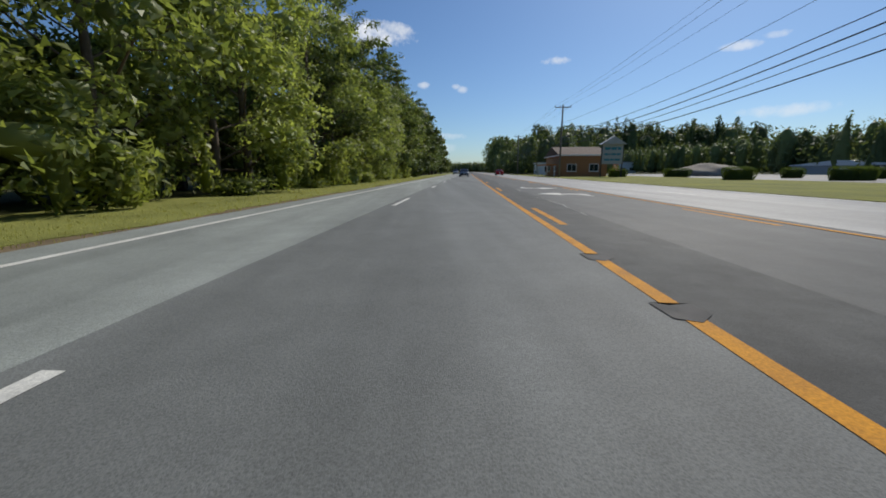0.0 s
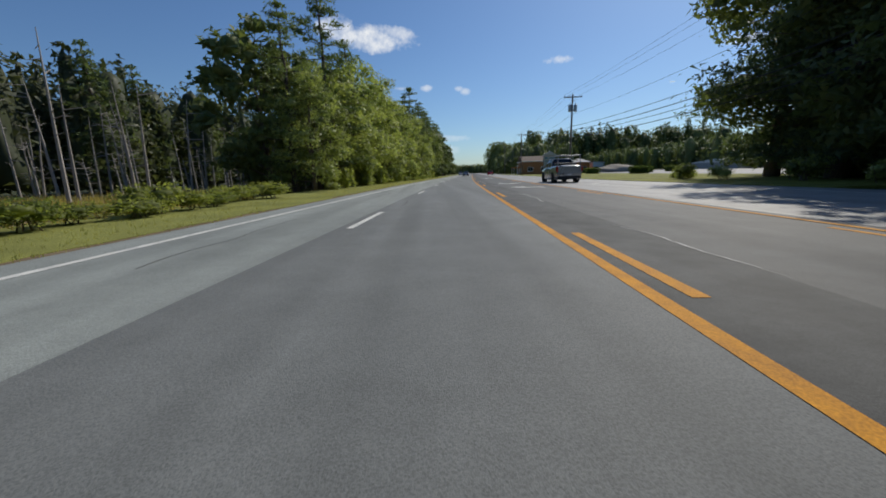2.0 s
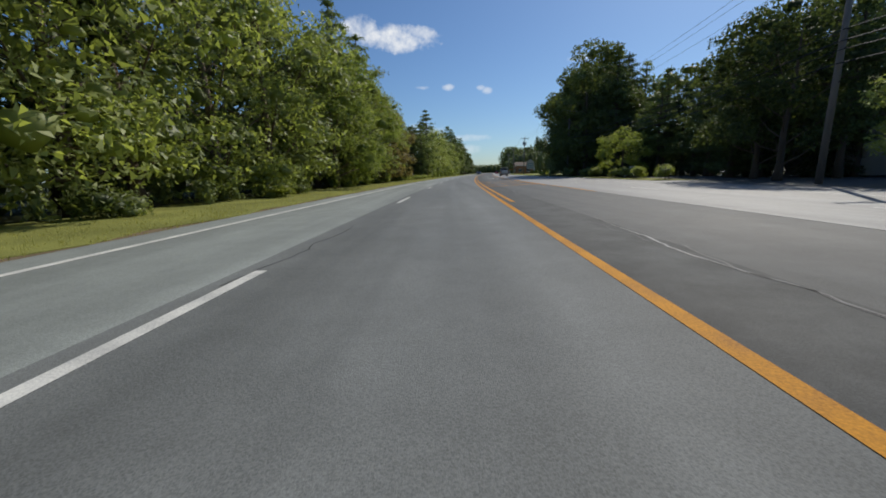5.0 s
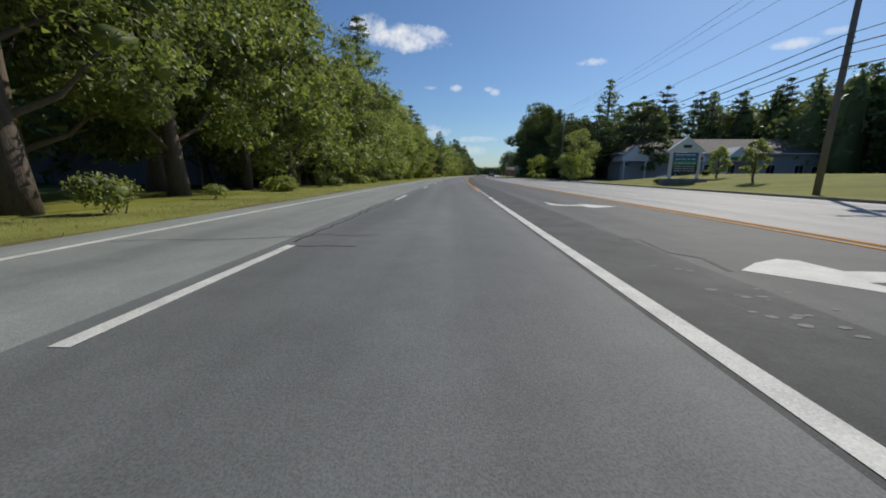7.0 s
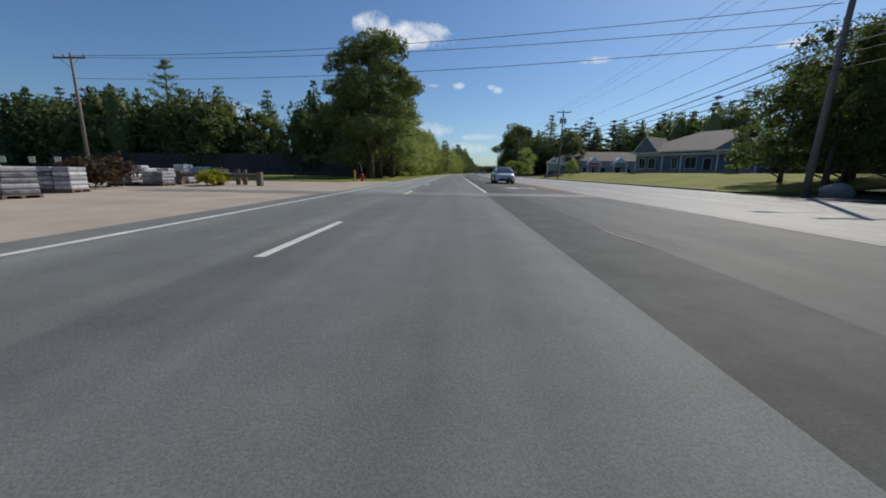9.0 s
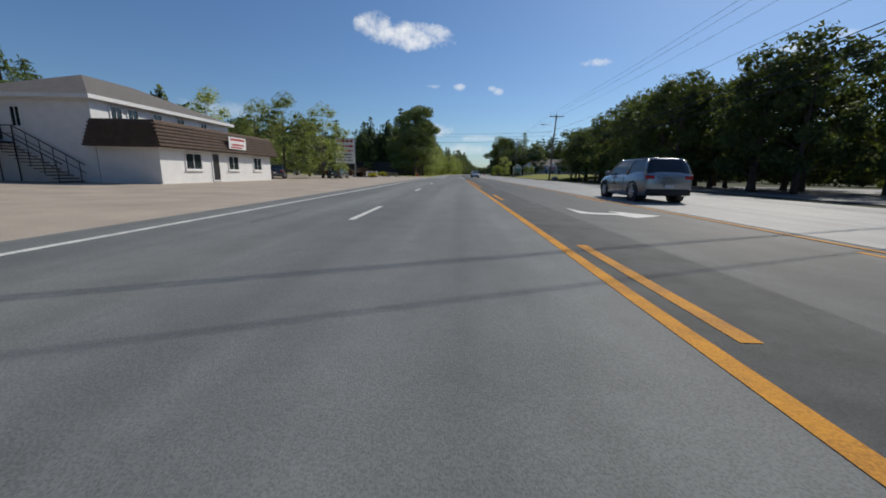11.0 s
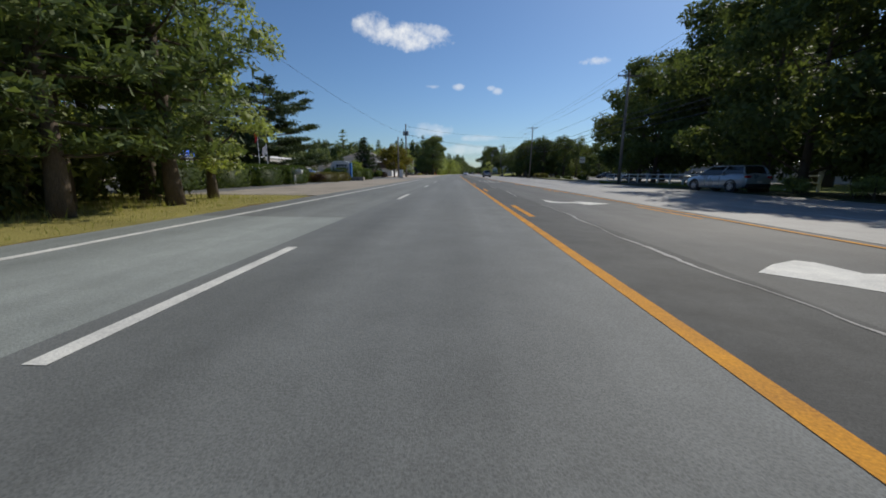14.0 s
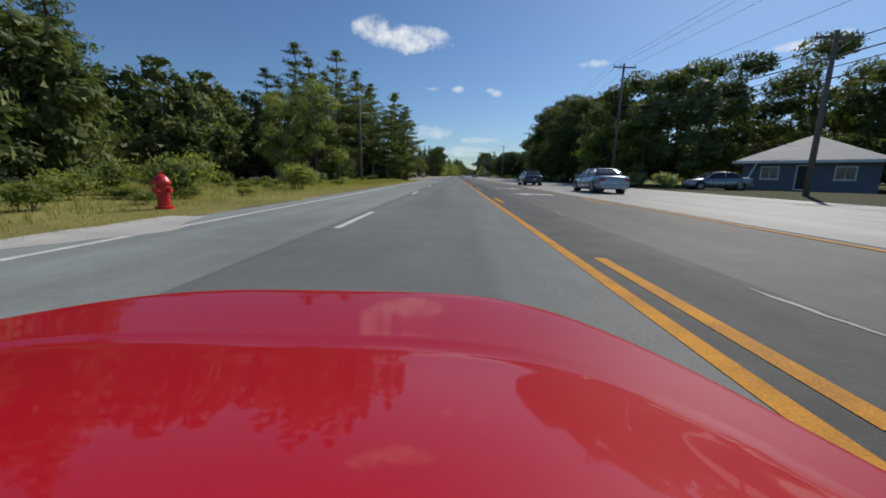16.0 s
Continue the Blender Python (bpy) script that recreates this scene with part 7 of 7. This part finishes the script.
def wheel(parent, x, y, r, w, side, rim_mat=None):
    bm = bmesh.new()
    prof = [(r * 0.62, -w / 2), (r * 0.93, -w / 2), (r, -w / 2 + 0.04), (r, w / 2 - 0.04), (r * 0.93, w / 2), (r * 0.62, w / 2)]
    n = 22
    rings = [[(x + b, y + a * math.cos(t), r + a * math.sin(t)) for t in [2 * math.pi * j / n for j in range(n)]] for a, b in prof]
    tyre_bm = loft(rings, False)
    wh = part("wheel", tyre_bm, TYRE, parent, smooth=True)
    bm = bmesh.new()
    xo = x + side * (w / 2 - 0.03)
    for k in range(7):
        a = 2 * math.pi * k / 7 + 0.3
        tube(bm, [(xo, y, r), (xo, y + math.cos(a) * r * 0.6, r + math.sin(a) * r * 0.6)], [0.055, 0.05], 6)
    tube(bm, [(xo - side * 0.02, y, r), (xo + side * 0.02, y, r)], 0.06, 10)
    t_ = [2 * math.pi * j / n for j in range(n + 1)]
    tube(bm, [(xo, y + math.cos(t) * r * 0.6, r + math.sin(t) * r * 0.6) for t in t_], 0.034, 5, cap=False)
    part("rim", bm, rim_mat or RIM, wh)
    bm = bmesh.new()
    tube(bm, [(x - side * 0.04, y, r), (x + side * (w / 2 - 0.07), y, r)], r * 0.6, 18)
    part("brake_disc", bm, DARK_METAL, wh)


def car(name, m, paint, label, L=4.6, W=1.8, H=1.45, kind="sedan", belt=0.93, r=0.32):
    """A passenger car, nose towards +y, origin under its middle."""
    t = thing(name, m, label, "car")
    hw, y0, y1 = W / 2, -L / 2, L / 2
    hood, deck = belt - 0.1, belt + (0.06 if kind in ("sedan", "compact") else 0.1)
    if kind == "pickup":
        deck = belt + 0.08
    sec = [(y0, hw - 0.16, 0.42, deck - 0.18), (y0 + 0.06, hw - 0.07, 0.34, deck - 0.06), (y0 + 0.25, hw - 0.02, 0.26, deck), (y0 + L * 0.22, hw, 0.22, deck), (y0 + L * 0.35, hw, 0.2, belt + 0.03), (y0 + L * 0.62, hw, 0.2, belt), (y1 - L * 0.26, hw, 0.22, belt - 0.02), (y1 - L * 0.12, hw - 0.03, 0.24, hood), (y1 - 0.2, hw - 0.07, 0.24, hood - 0.06), (y1 - 0.06, hw - 0.15, 0.26, hood - 0.14), (y1, hw - 0.26, 0.3, hood - 0.24)]
    part("body", loft([body_ring(*q) for q in sec]), paint, t, smooth=True)
    # greenhouse
    if kind == "sedan":
        yb0, yb1, yt0, yt1 = y0 + L * 0.16, y1 - L * 0.25, y0 + L * 0.3, y1 - L * 0.42
    elif kind == "compact":
        yb0, yb1, yt0, yt1 = y0 + L * 0.1, y1 - L * 0.18, y0 + L * 0.3, y1 - L * 0.43
    elif kind == "suv":
        yb0, yb1, yt0, yt1 = y0 + 0.12, y1 - L * 0.26, y0 + 0.42, y1 - L * 0.42
    else:
        yb0, yb1, yt0, yt1 = y0 + L * 0.36, y1 - L * 0.24, y0 + L * 0.39, y1 - L * 0.36
    zb = belt - 0.02
    gw, tw = hw - 0.09, hw - 0.3
    bot = [(-gw, yb0), (-gw + 0.2, yb0 - 0.06), (gw - 0.2, yb0 - 0.06), (gw, yb0), (gw, yb1), (gw - 0.25, yb1 + 0.1), (-gw + 0.25, yb1 + 0.1), (-gw, yb1)]
    top = [(-tw, yt0), (-tw + 0.15, yt0 - 0.04), (tw - 0.15, yt0 - 0.04), (tw, yt0), (tw, yt1), (tw - 0.15, yt1 + 0.06), (-tw + 0.15, yt1 + 0.06), (-tw, yt1)]
    part("glasshouse", loft([[(x, y, zb) for x, y in bot], [(x * 0.55 + u * 0.47, y * 0.5 + v * 0.5, zb + (H - zb) * 0.52) for (x, y), (u, v) in zip(bot, top)], [(x, y, H - 0.05) for x, y in top]]), CAR_GLASS, t, "dark tinted windows", smooth=False)
    part("roof", loft([[(x * 1.02, y * 1.0, H - 0.07) for x, y in top], [(x, y, H - 0.02) for x, y in top], [(x * 0.8, y * 0.92, H) for x, y in top]]), paint, t, smooth=True)
    for sx in (-1, 1):
        for (xb, yb), (xt, yt) in (((gw, yb0), (tw, yt0)), ((gw - 0.02, yb1), (tw, yt1)), ((gw + 0.005, (yb0 + yb1) / 2 - 0.1), (tw + 0.01, (yt0 + yt1) / 2 - 0.05))):
            bm = bmesh.new()
            tube(bm, [(sx * xb, yb, zb), (sx * (xb * 0.53 + xt * 0.49), yb * 0.5 + yt * 0.5, zb + (H - zb) * 0.52), (sx * xt, yt, H - 0.05)], [0.05, 0.04, 0.04], 6)
            part("pillar", bm, paint, t, smooth=True)
        ym = yb1 - 0.18
        part("mirror", boxes((sx * hw - 0.02 + (0 if sx > 0 else -0.16), sx * hw + 0.02 + (0.16 if sx > 0 else 0), ym - 0.05, ym + 0.07, belt - 0.02, belt + 0.13), bevel=0.03), paint, t)
        for yy in (y0 + L * 0.42, y0 + L * 0.62):
            part("door_handle", boxes((sx * (hw - 0.012) - 0.012, sx * (hw - 0.012) + 0.012, yy - 0.09, yy + 0.09, belt - 0.19, belt - 0.16)), paint if kind != "pickup" else PLASTIC, t)
            part("door_seam", boxes((sx * (hw - 0.004) - 0.004, sx * (hw - 0.004) + 0.004, yy - 0.18, yy - 0.172, 0.36, belt - 0.1)), PLASTIC, t)
        if kind == "pickup":
            part("tail_light", boxes((sx * (hw - 0.14) - 0.11, sx * (hw - 0.14) + 0.11, y0 - 0.012, y0 + 0.2, deck - 0.48, deck - 0.06), bevel=0.03), TAIL, t)
        else:
            part("tail_light", boxes((sx * (hw - 0.24) - 0.17, sx * (hw - 0.24) + 0.17, y0 - 0.012, y0 + 0.16, deck - 0.28, deck - 0.13), bevel=0.06), TAIL, t)
        hl = part("headlight", boxes((sx * (hw - 0.37) - 0.16, sx * (hw - 0.37) + 0.16, y1 - 0.3, y1 - 0.02, hood - 0.30, hood - 0.17), bevel=0.05), HEAD, t)
        part("lamp_bezel", boxes((sx * (hw - 0.37) - 0.165, sx * (hw - 0.37) + 0.165, y1 - 0.28, y1 - 0.014, hood - 0.325, hood - 0.298), bevel=0.01), PLASTIC, hl)
        part("fog_lamp", boxes((sx * (hw - 0.38) - 0.07, sx * (hw - 0.38) + 0.07, y1 - 0.12, y1 - 0.012, 0.36, 0.46), bevel=0.02), PLASTIC, t)
        for yy in (y0 + L * 0.2, y1 - L * 0.19):
            wheel(t, sx * (hw - 0.11), yy, r, 0.26 if kind == "pickup" else 0.21, sx, DARK_METAL if kind == "pickup" else None)
            bm = bmesh.new()
            tt = [math.pi * k / 12 for k in range(13)]
            tube(bm, [(sx * (hw - 0.025), yy + math.cos(a) * (r + 0.05), r + math.sin(a) * (r + 0.05)) for a in tt], 0.045, 5)
            part("wheel_arch", bm, PLASTIC, t)
            bm = bmesh.new()
            tube(bm, [(sx * (hw - 0.3), yy, r), (sx * (hw - 0.012), yy, r)], r + 0.045, 20)
            part("wheel_well", bm, PLASTIC, t)
    part("rear_bumper", boxes((-hw + 0.14, hw - 0.14, y0 - 0.06, y0 + 0.1, 0.3, 0.52), bevel=0.04), PLASTIC if kind not in ("sedan", "compact") else paint, t)
    part("grille", boxes((-hw + 0.47, hw - 0.47, y1 - 0.06, y1 + 0.015, 0.31, 0.5), bevel=0.04), PLASTIC, t)
    part("upper_grille", boxes((-hw + 0.4, hw - 0.4, y1 - 0.08, y1 + 0.006, hood - 0.31, hood - 0.26), bevel=0.01), PLASTIC, t)
    if kind == "compact":
        part("lower_grille", boxes((-hw + 0.32, hw - 0.32, y1 - 0.1, y1 + 0.02, 0.26, 0.44), bevel=0.05), PLASTIC, t)
        for sx in (-1, 1):
            part("lamp_sweep", boxes((sx * (hw - 0.22) - 0.1, sx * (hw - 0.22) + 0.1, y1 - 0.5, y1 - 0.16, hood - 0.27, hood - 0.15), bevel=0.04), HEAD, t)
    part("badge", boxes((-0.06, 0.06, y1 - 0.02, y1 + 0.012, hood - 0.33, hood - 0.25), bevel=0.02), RIM, t)
    part("wiper", boxes((-0.5, 0.1, yb1 + 0.06, yb1 + 0.08, belt + 0.005, belt + 0.02)), PLASTIC, t)
    part("plate", boxes((-0.16, 0.16, y0 - 0.075, y0 - 0.063, 0.56, 0.68)), PLATE, t)
    part("front_plate", boxes((-0.16, 0.16, y1 + 0.017, y1 + 0.028, 0.42, 0.54)), PLATE, t)
    return t


# the pickup with a ladder rack
pk = car("pickup_truck", at(10.3, -11.2), PAINT_SILVER, "silver pickup truck with a ladder rack over its bed", L=5.8, W=2.0, H=1.88, kind="pickup", belt=1.22, r=0.4)
part("tailgate", boxes((-0.85, 0.85, -2.94, -2.9, 0.66, 1.24), bevel=0.01), PAINT_SILVER, pk)
bm = bmesh.new()
for x in (-0.85, 0.85):
    for y in (-2.7, -0.75):
        tube(bm, [(x, y, 1.25), (x * 0.95, y, 2.05)], 0.03, 6)
    tube(bm, [(x * 0.95, -2.8, 2.05), (x * 0.95, 1.1, 2.05)], 0.03, 6)
for y in (-2.7, -1.7, -0.75):
    tube(bm, [(-0.8, y, 2.05), (0.8, y, 2.05)], 0.028, 6)
part("ladder_rack", bm, METAL, pk, "grey tubular ladder rack")
part("bed_load", boxes((-0.7, 0.7, -2.4, -0.9, 1.2, 1.5), bevel=0.08), PLASTIC, pk)

wc = car("sedan_car", at(6.55, -175.4, 0, 180), PAINT_WHITE, "white compact sedan waiting in the turn lane", L=4.65, W=1.78, H=1.46, kind="compact", belt=0.97)
car("suv_car", at(9.9, -246.9), PAINT_SILVER, "silver sport utility car in the far lane", L=4.5, W=1.86, H=1.66, kind="suv", belt=1.05, r=0.36)
car("sedan_car", at(10.0, -356.2), PAINT_DARK, "dark blue-grey sedan in the far lane", L=4.8, W=1.82, H=1.44)
car("sedan_car", at(11.1, -372.5), PAINT_BLUE, "pale blue-grey sedan in the far lane", L=5.0, W=1.85, H=1.45)
car("wagon_car", at(18.6, -319.0, 0, 8), PAINT_BLUE, "pale blue wagon parked under the trees", L=4.5, W=1.76, H=1.55, kind="suv", belt=1.0, r=0.33)
car("sedan_car", at(23.0, -365.5, 0, 80), PAINT_SILVER, "silver sedan parked by the bungalow", L=4.5, W=1.78, H=1.42)
car("sedan_car", at(1.6, 74, 0, 180), PAINT_DARK, "dark car far along the near lanes", L=4.6)
car("sedan_car", at(10.0, 96), PAINT_RED, "red car far along the far lanes", L=4.4)
car("suv_car", at(-1.6, 130, 0, 180), PAINT_SILVER, "silver car far along the near lanes", L=4.5, H=1.65, kind="suv", belt=1.05, r=0.35)
for x, s, p_, tr in ((40, -93, PAINT_SILVER, 0), (46, -93.5, PAINT_DARK, 0), (52, -93, PAINT_WHITE, 0), (61, -94, PAINT_DARK, 0), (35, -100, PAINT_WHITE, 60), (58, -166, PAINT_SILVER, 90)):
    car("sedan_car", at(x, s, 1.25 if s == -166 else 0.0, tr), p_, "car parked in the lot of the shops")
for x, s, p_ in ((38.5, -263, PAINT_DARK), (38.5, -284, PAINT_WHITE), (39, -248, PAINT_DARK)):
    car("sedan_car", at(x, s, 0, 90), p_, "car parked by the mobile homes")
for x, s, p_, tr in ((-21, -285.5, PAINT_WHITE, 70), (-19.5, -291, PAINT_NAVY, 90), (-24, -296, PAINT_SILVER, 80), (-17.5, -222, PAINT_DARK, 20), (-13.2, -214, PAINT_DARK, 0)):
    car("sedan_car", at(x, s, 0, tr), p_, "car parked in the yard beside the road")

# the boat on its trailer in the yard
boat = thing("motor_boat", at(-21.5, -262.5, 0, 62), "white motor boat on a trailer in the yard", "boat")
hull = []
for y, hw, zk, zg in ((-2.6, 0.95, 0.62, 1.30), (-1.2, 1.05, 0.58, 1.32), (0.6, 1.0, 0.60, 1.38), (1.9, 0.62, 0.78, 1.48), (2.7, 0.06, 1.2, 1.58)):
    hull.append([(hw, y, zg), (hw * 0.94, y, zg - 0.3), (hw * 0.55, y, zk + 0.1), (0, y, zk), (-hw * 0.55, y, zk + 0.1), (-hw * 0.94, y, zg - 0.3), (-hw, y, zg), (-hw * 0.7, y, zg + 0.03), (hw * 0.7, y, zg + 0.03)])
part("hull", loft(hull), WHITE_PAINT, boat, "white glossy hull", smooth=True)
part("stripe", boxes((1.0, 1.07, -2.4, 0.6, 1.02, 1.1), bevel=0.01), BLUE_PAINT, boat)
part("windscreen", loft([[(x, 0.7, 1.36) for x in (-0.75, 0.75)] + [(x, 0.64, 1.36) for x in (0.75, -0.75)], [(x, 0.35, 1.82) for x in (-0.62, 0.62)] + [(x, 0.29, 1.82) for x in (0.62, -0.62)]]), CAR_GLASS, boat)
part("engine", boxes((-0.22, 0.22, -3.05, -2.62, 0.9, 1.75), bevel=0.1), PLASTIC, boat, "black outboard engine")
bm = bmesh.new()
tube(bm, [(0, 3.6, 0.5), (0, 2.4, 0.52), (0.7, 1.2, 0.5), (0.7, -2.3, 0.5)], 0.05, 6)
tube(bm, [(0, 2.4, 0.52), (-0.7, 1.2, 0.5), (-0.7, -2.3, 0.5)], 0.05, 6)
tube(bm, [(-1.1, -0.6, 0.34), (1.1, -0.6, 0.34)], 0.05, 6)
tube(bm, [(0, 3.5, 0.5), (0, 3.5, 0.0)], 0.04, 6)
for x in (-0.7, 0.7):
    for y in (-2.0, 0.4):
        tube(bm, [(x, y, 0.5), (x * 0.8, y, 0.82)], 0.05, 5)
part("trailer", bm, METAL, boat, "galvanised trailer frame")
for sx in (-1, 1):
    wheel(boat, sx * 1.12, -0.6, 0.3, 0.18, sx)

# the red coupe, standing where the drive ends
RX, RS = 2.1, -396.696
red = thing("red_car", at(RX, RS), "glossy red coupe with a broad rounded rear deck", "car")
nu, nv = 64, 56


def deck_edge(x):
    """How far the deck reaches to the back at an offset, and how near the side that is (0 to 1)."""
    q = (x + 0.30) / (0.84 if x > -0.30 else 0.93)
    return 0.30 + 0.78 * max(0.0, 1 - q ** 4), abs(q)


def deck_point(u, v):
    """Rear deck: u from side to side, v from the window to the tail."""
    q = math.copysign(abs(2 * u - 1) ** 0.75, 2 * u - 1)
    x = -0.30 + q * (0.84 if q > 0 else 0.93)
    edge, q = deck_edge(x)
    y = -0.42 + (edge + 0.42) * (1 - (1 - v) ** 1.4)
    k = q ** 4 + max(0.0, (y - 0.30) / 0.78)
    fold = 0.30 + 0.755 * (0.42 + 0.12 * q * q - q ** 4)
    z = 0.648 - 0.012 * k + 0.0085 * math.log1p(math.exp((fold - y) / 0.045)) - 0.006 * math.exp(-((fold + 0.02 - y) / 0.014) ** 2)
    if k > 0.86:
        z -= ((k - 0.86) / 0.14) ** 2 * 0.03
    return Vector((x, y, z))


bm = bmesh.new()
G_ = [[bm.verts.new(deck_point(i / nu, j / nv)) for j in range(nv + 1)] for i in range(nu + 1)]
for i in range(nu):
    for j in range(nv):
        bm.faces.new((G_[i][j], G_[i + 1][j], G_[i + 1][j + 1], G_[i][j + 1]))
part("rear_deck", bm, PAINT_RED, red, smooth=True)
bm = bmesh.new()
rim_ = [Vector((G_v[0], G_v[1], G_v[2])) for G_v in [deck_point(0, j / nv) for j in range(nv)] + [deck_point(i / nu, 1) for i in range(nu + 1)] + [deck_point(1, j / nv) for j in range(nv - 1, -1, -1)]]
col = [[bm.verts.new(p + Vector((0.02 * k * (1 if p.x > -0.3 else -1) * min(1, abs(p.x + 0.3)), 0.012 * k, -0.12 * k))) for k in range(4)] for p in rim_]
for a, b in zip(col, col[1:]):
    for k in range(3):
        if (a[k].co - b[k].co).length > 1e-5:
            bm.faces.new((a[k], a[k + 1], b[k + 1], b[k]))
part("rear_panel", bm, PAINT_RED, red, smooth=True)
part("cabin_side", loft([[(x - 0.34, y, z) for x, z in ((-0.86, 0.2), (0.84, 0.2), (0.84, 0.5), (0.78, 0.65), (-0.8, 0.65), (-0.86, 0.5))] for y in (-3.4, -2.6, -1.2, -0.43)]), PAINT_RED, red)
part("rear_window", loft([[(-0.34 + x, y, z) for x in (-0.68, 0.68)] + [(-0.34 + x * 0.8, y - 0.9, z + 0.5) for x in (0.72, -0.72)] for y, z in ((-0.46, 0.67), (-0.5, 0.64))]), CAR_GLASS, red)
part("roof", boxes((-0.9, 0.22, -2.3, -1.37, 1.13, 1.2), bevel=0.03), PAINT_RED, red)
part("bracket", boxes((-0.47, -0.42, 0.13, 0.18, 0.645, 0.70), bevel=0.012), METAL, red, "small grey bracket on the deck")
for sx in (-1.08, 0.36):
    for yy in (0.1, -2.6):
        wheel(red, sx, yy, 0.32, 0.2, 1 if sx > 0 else -1)
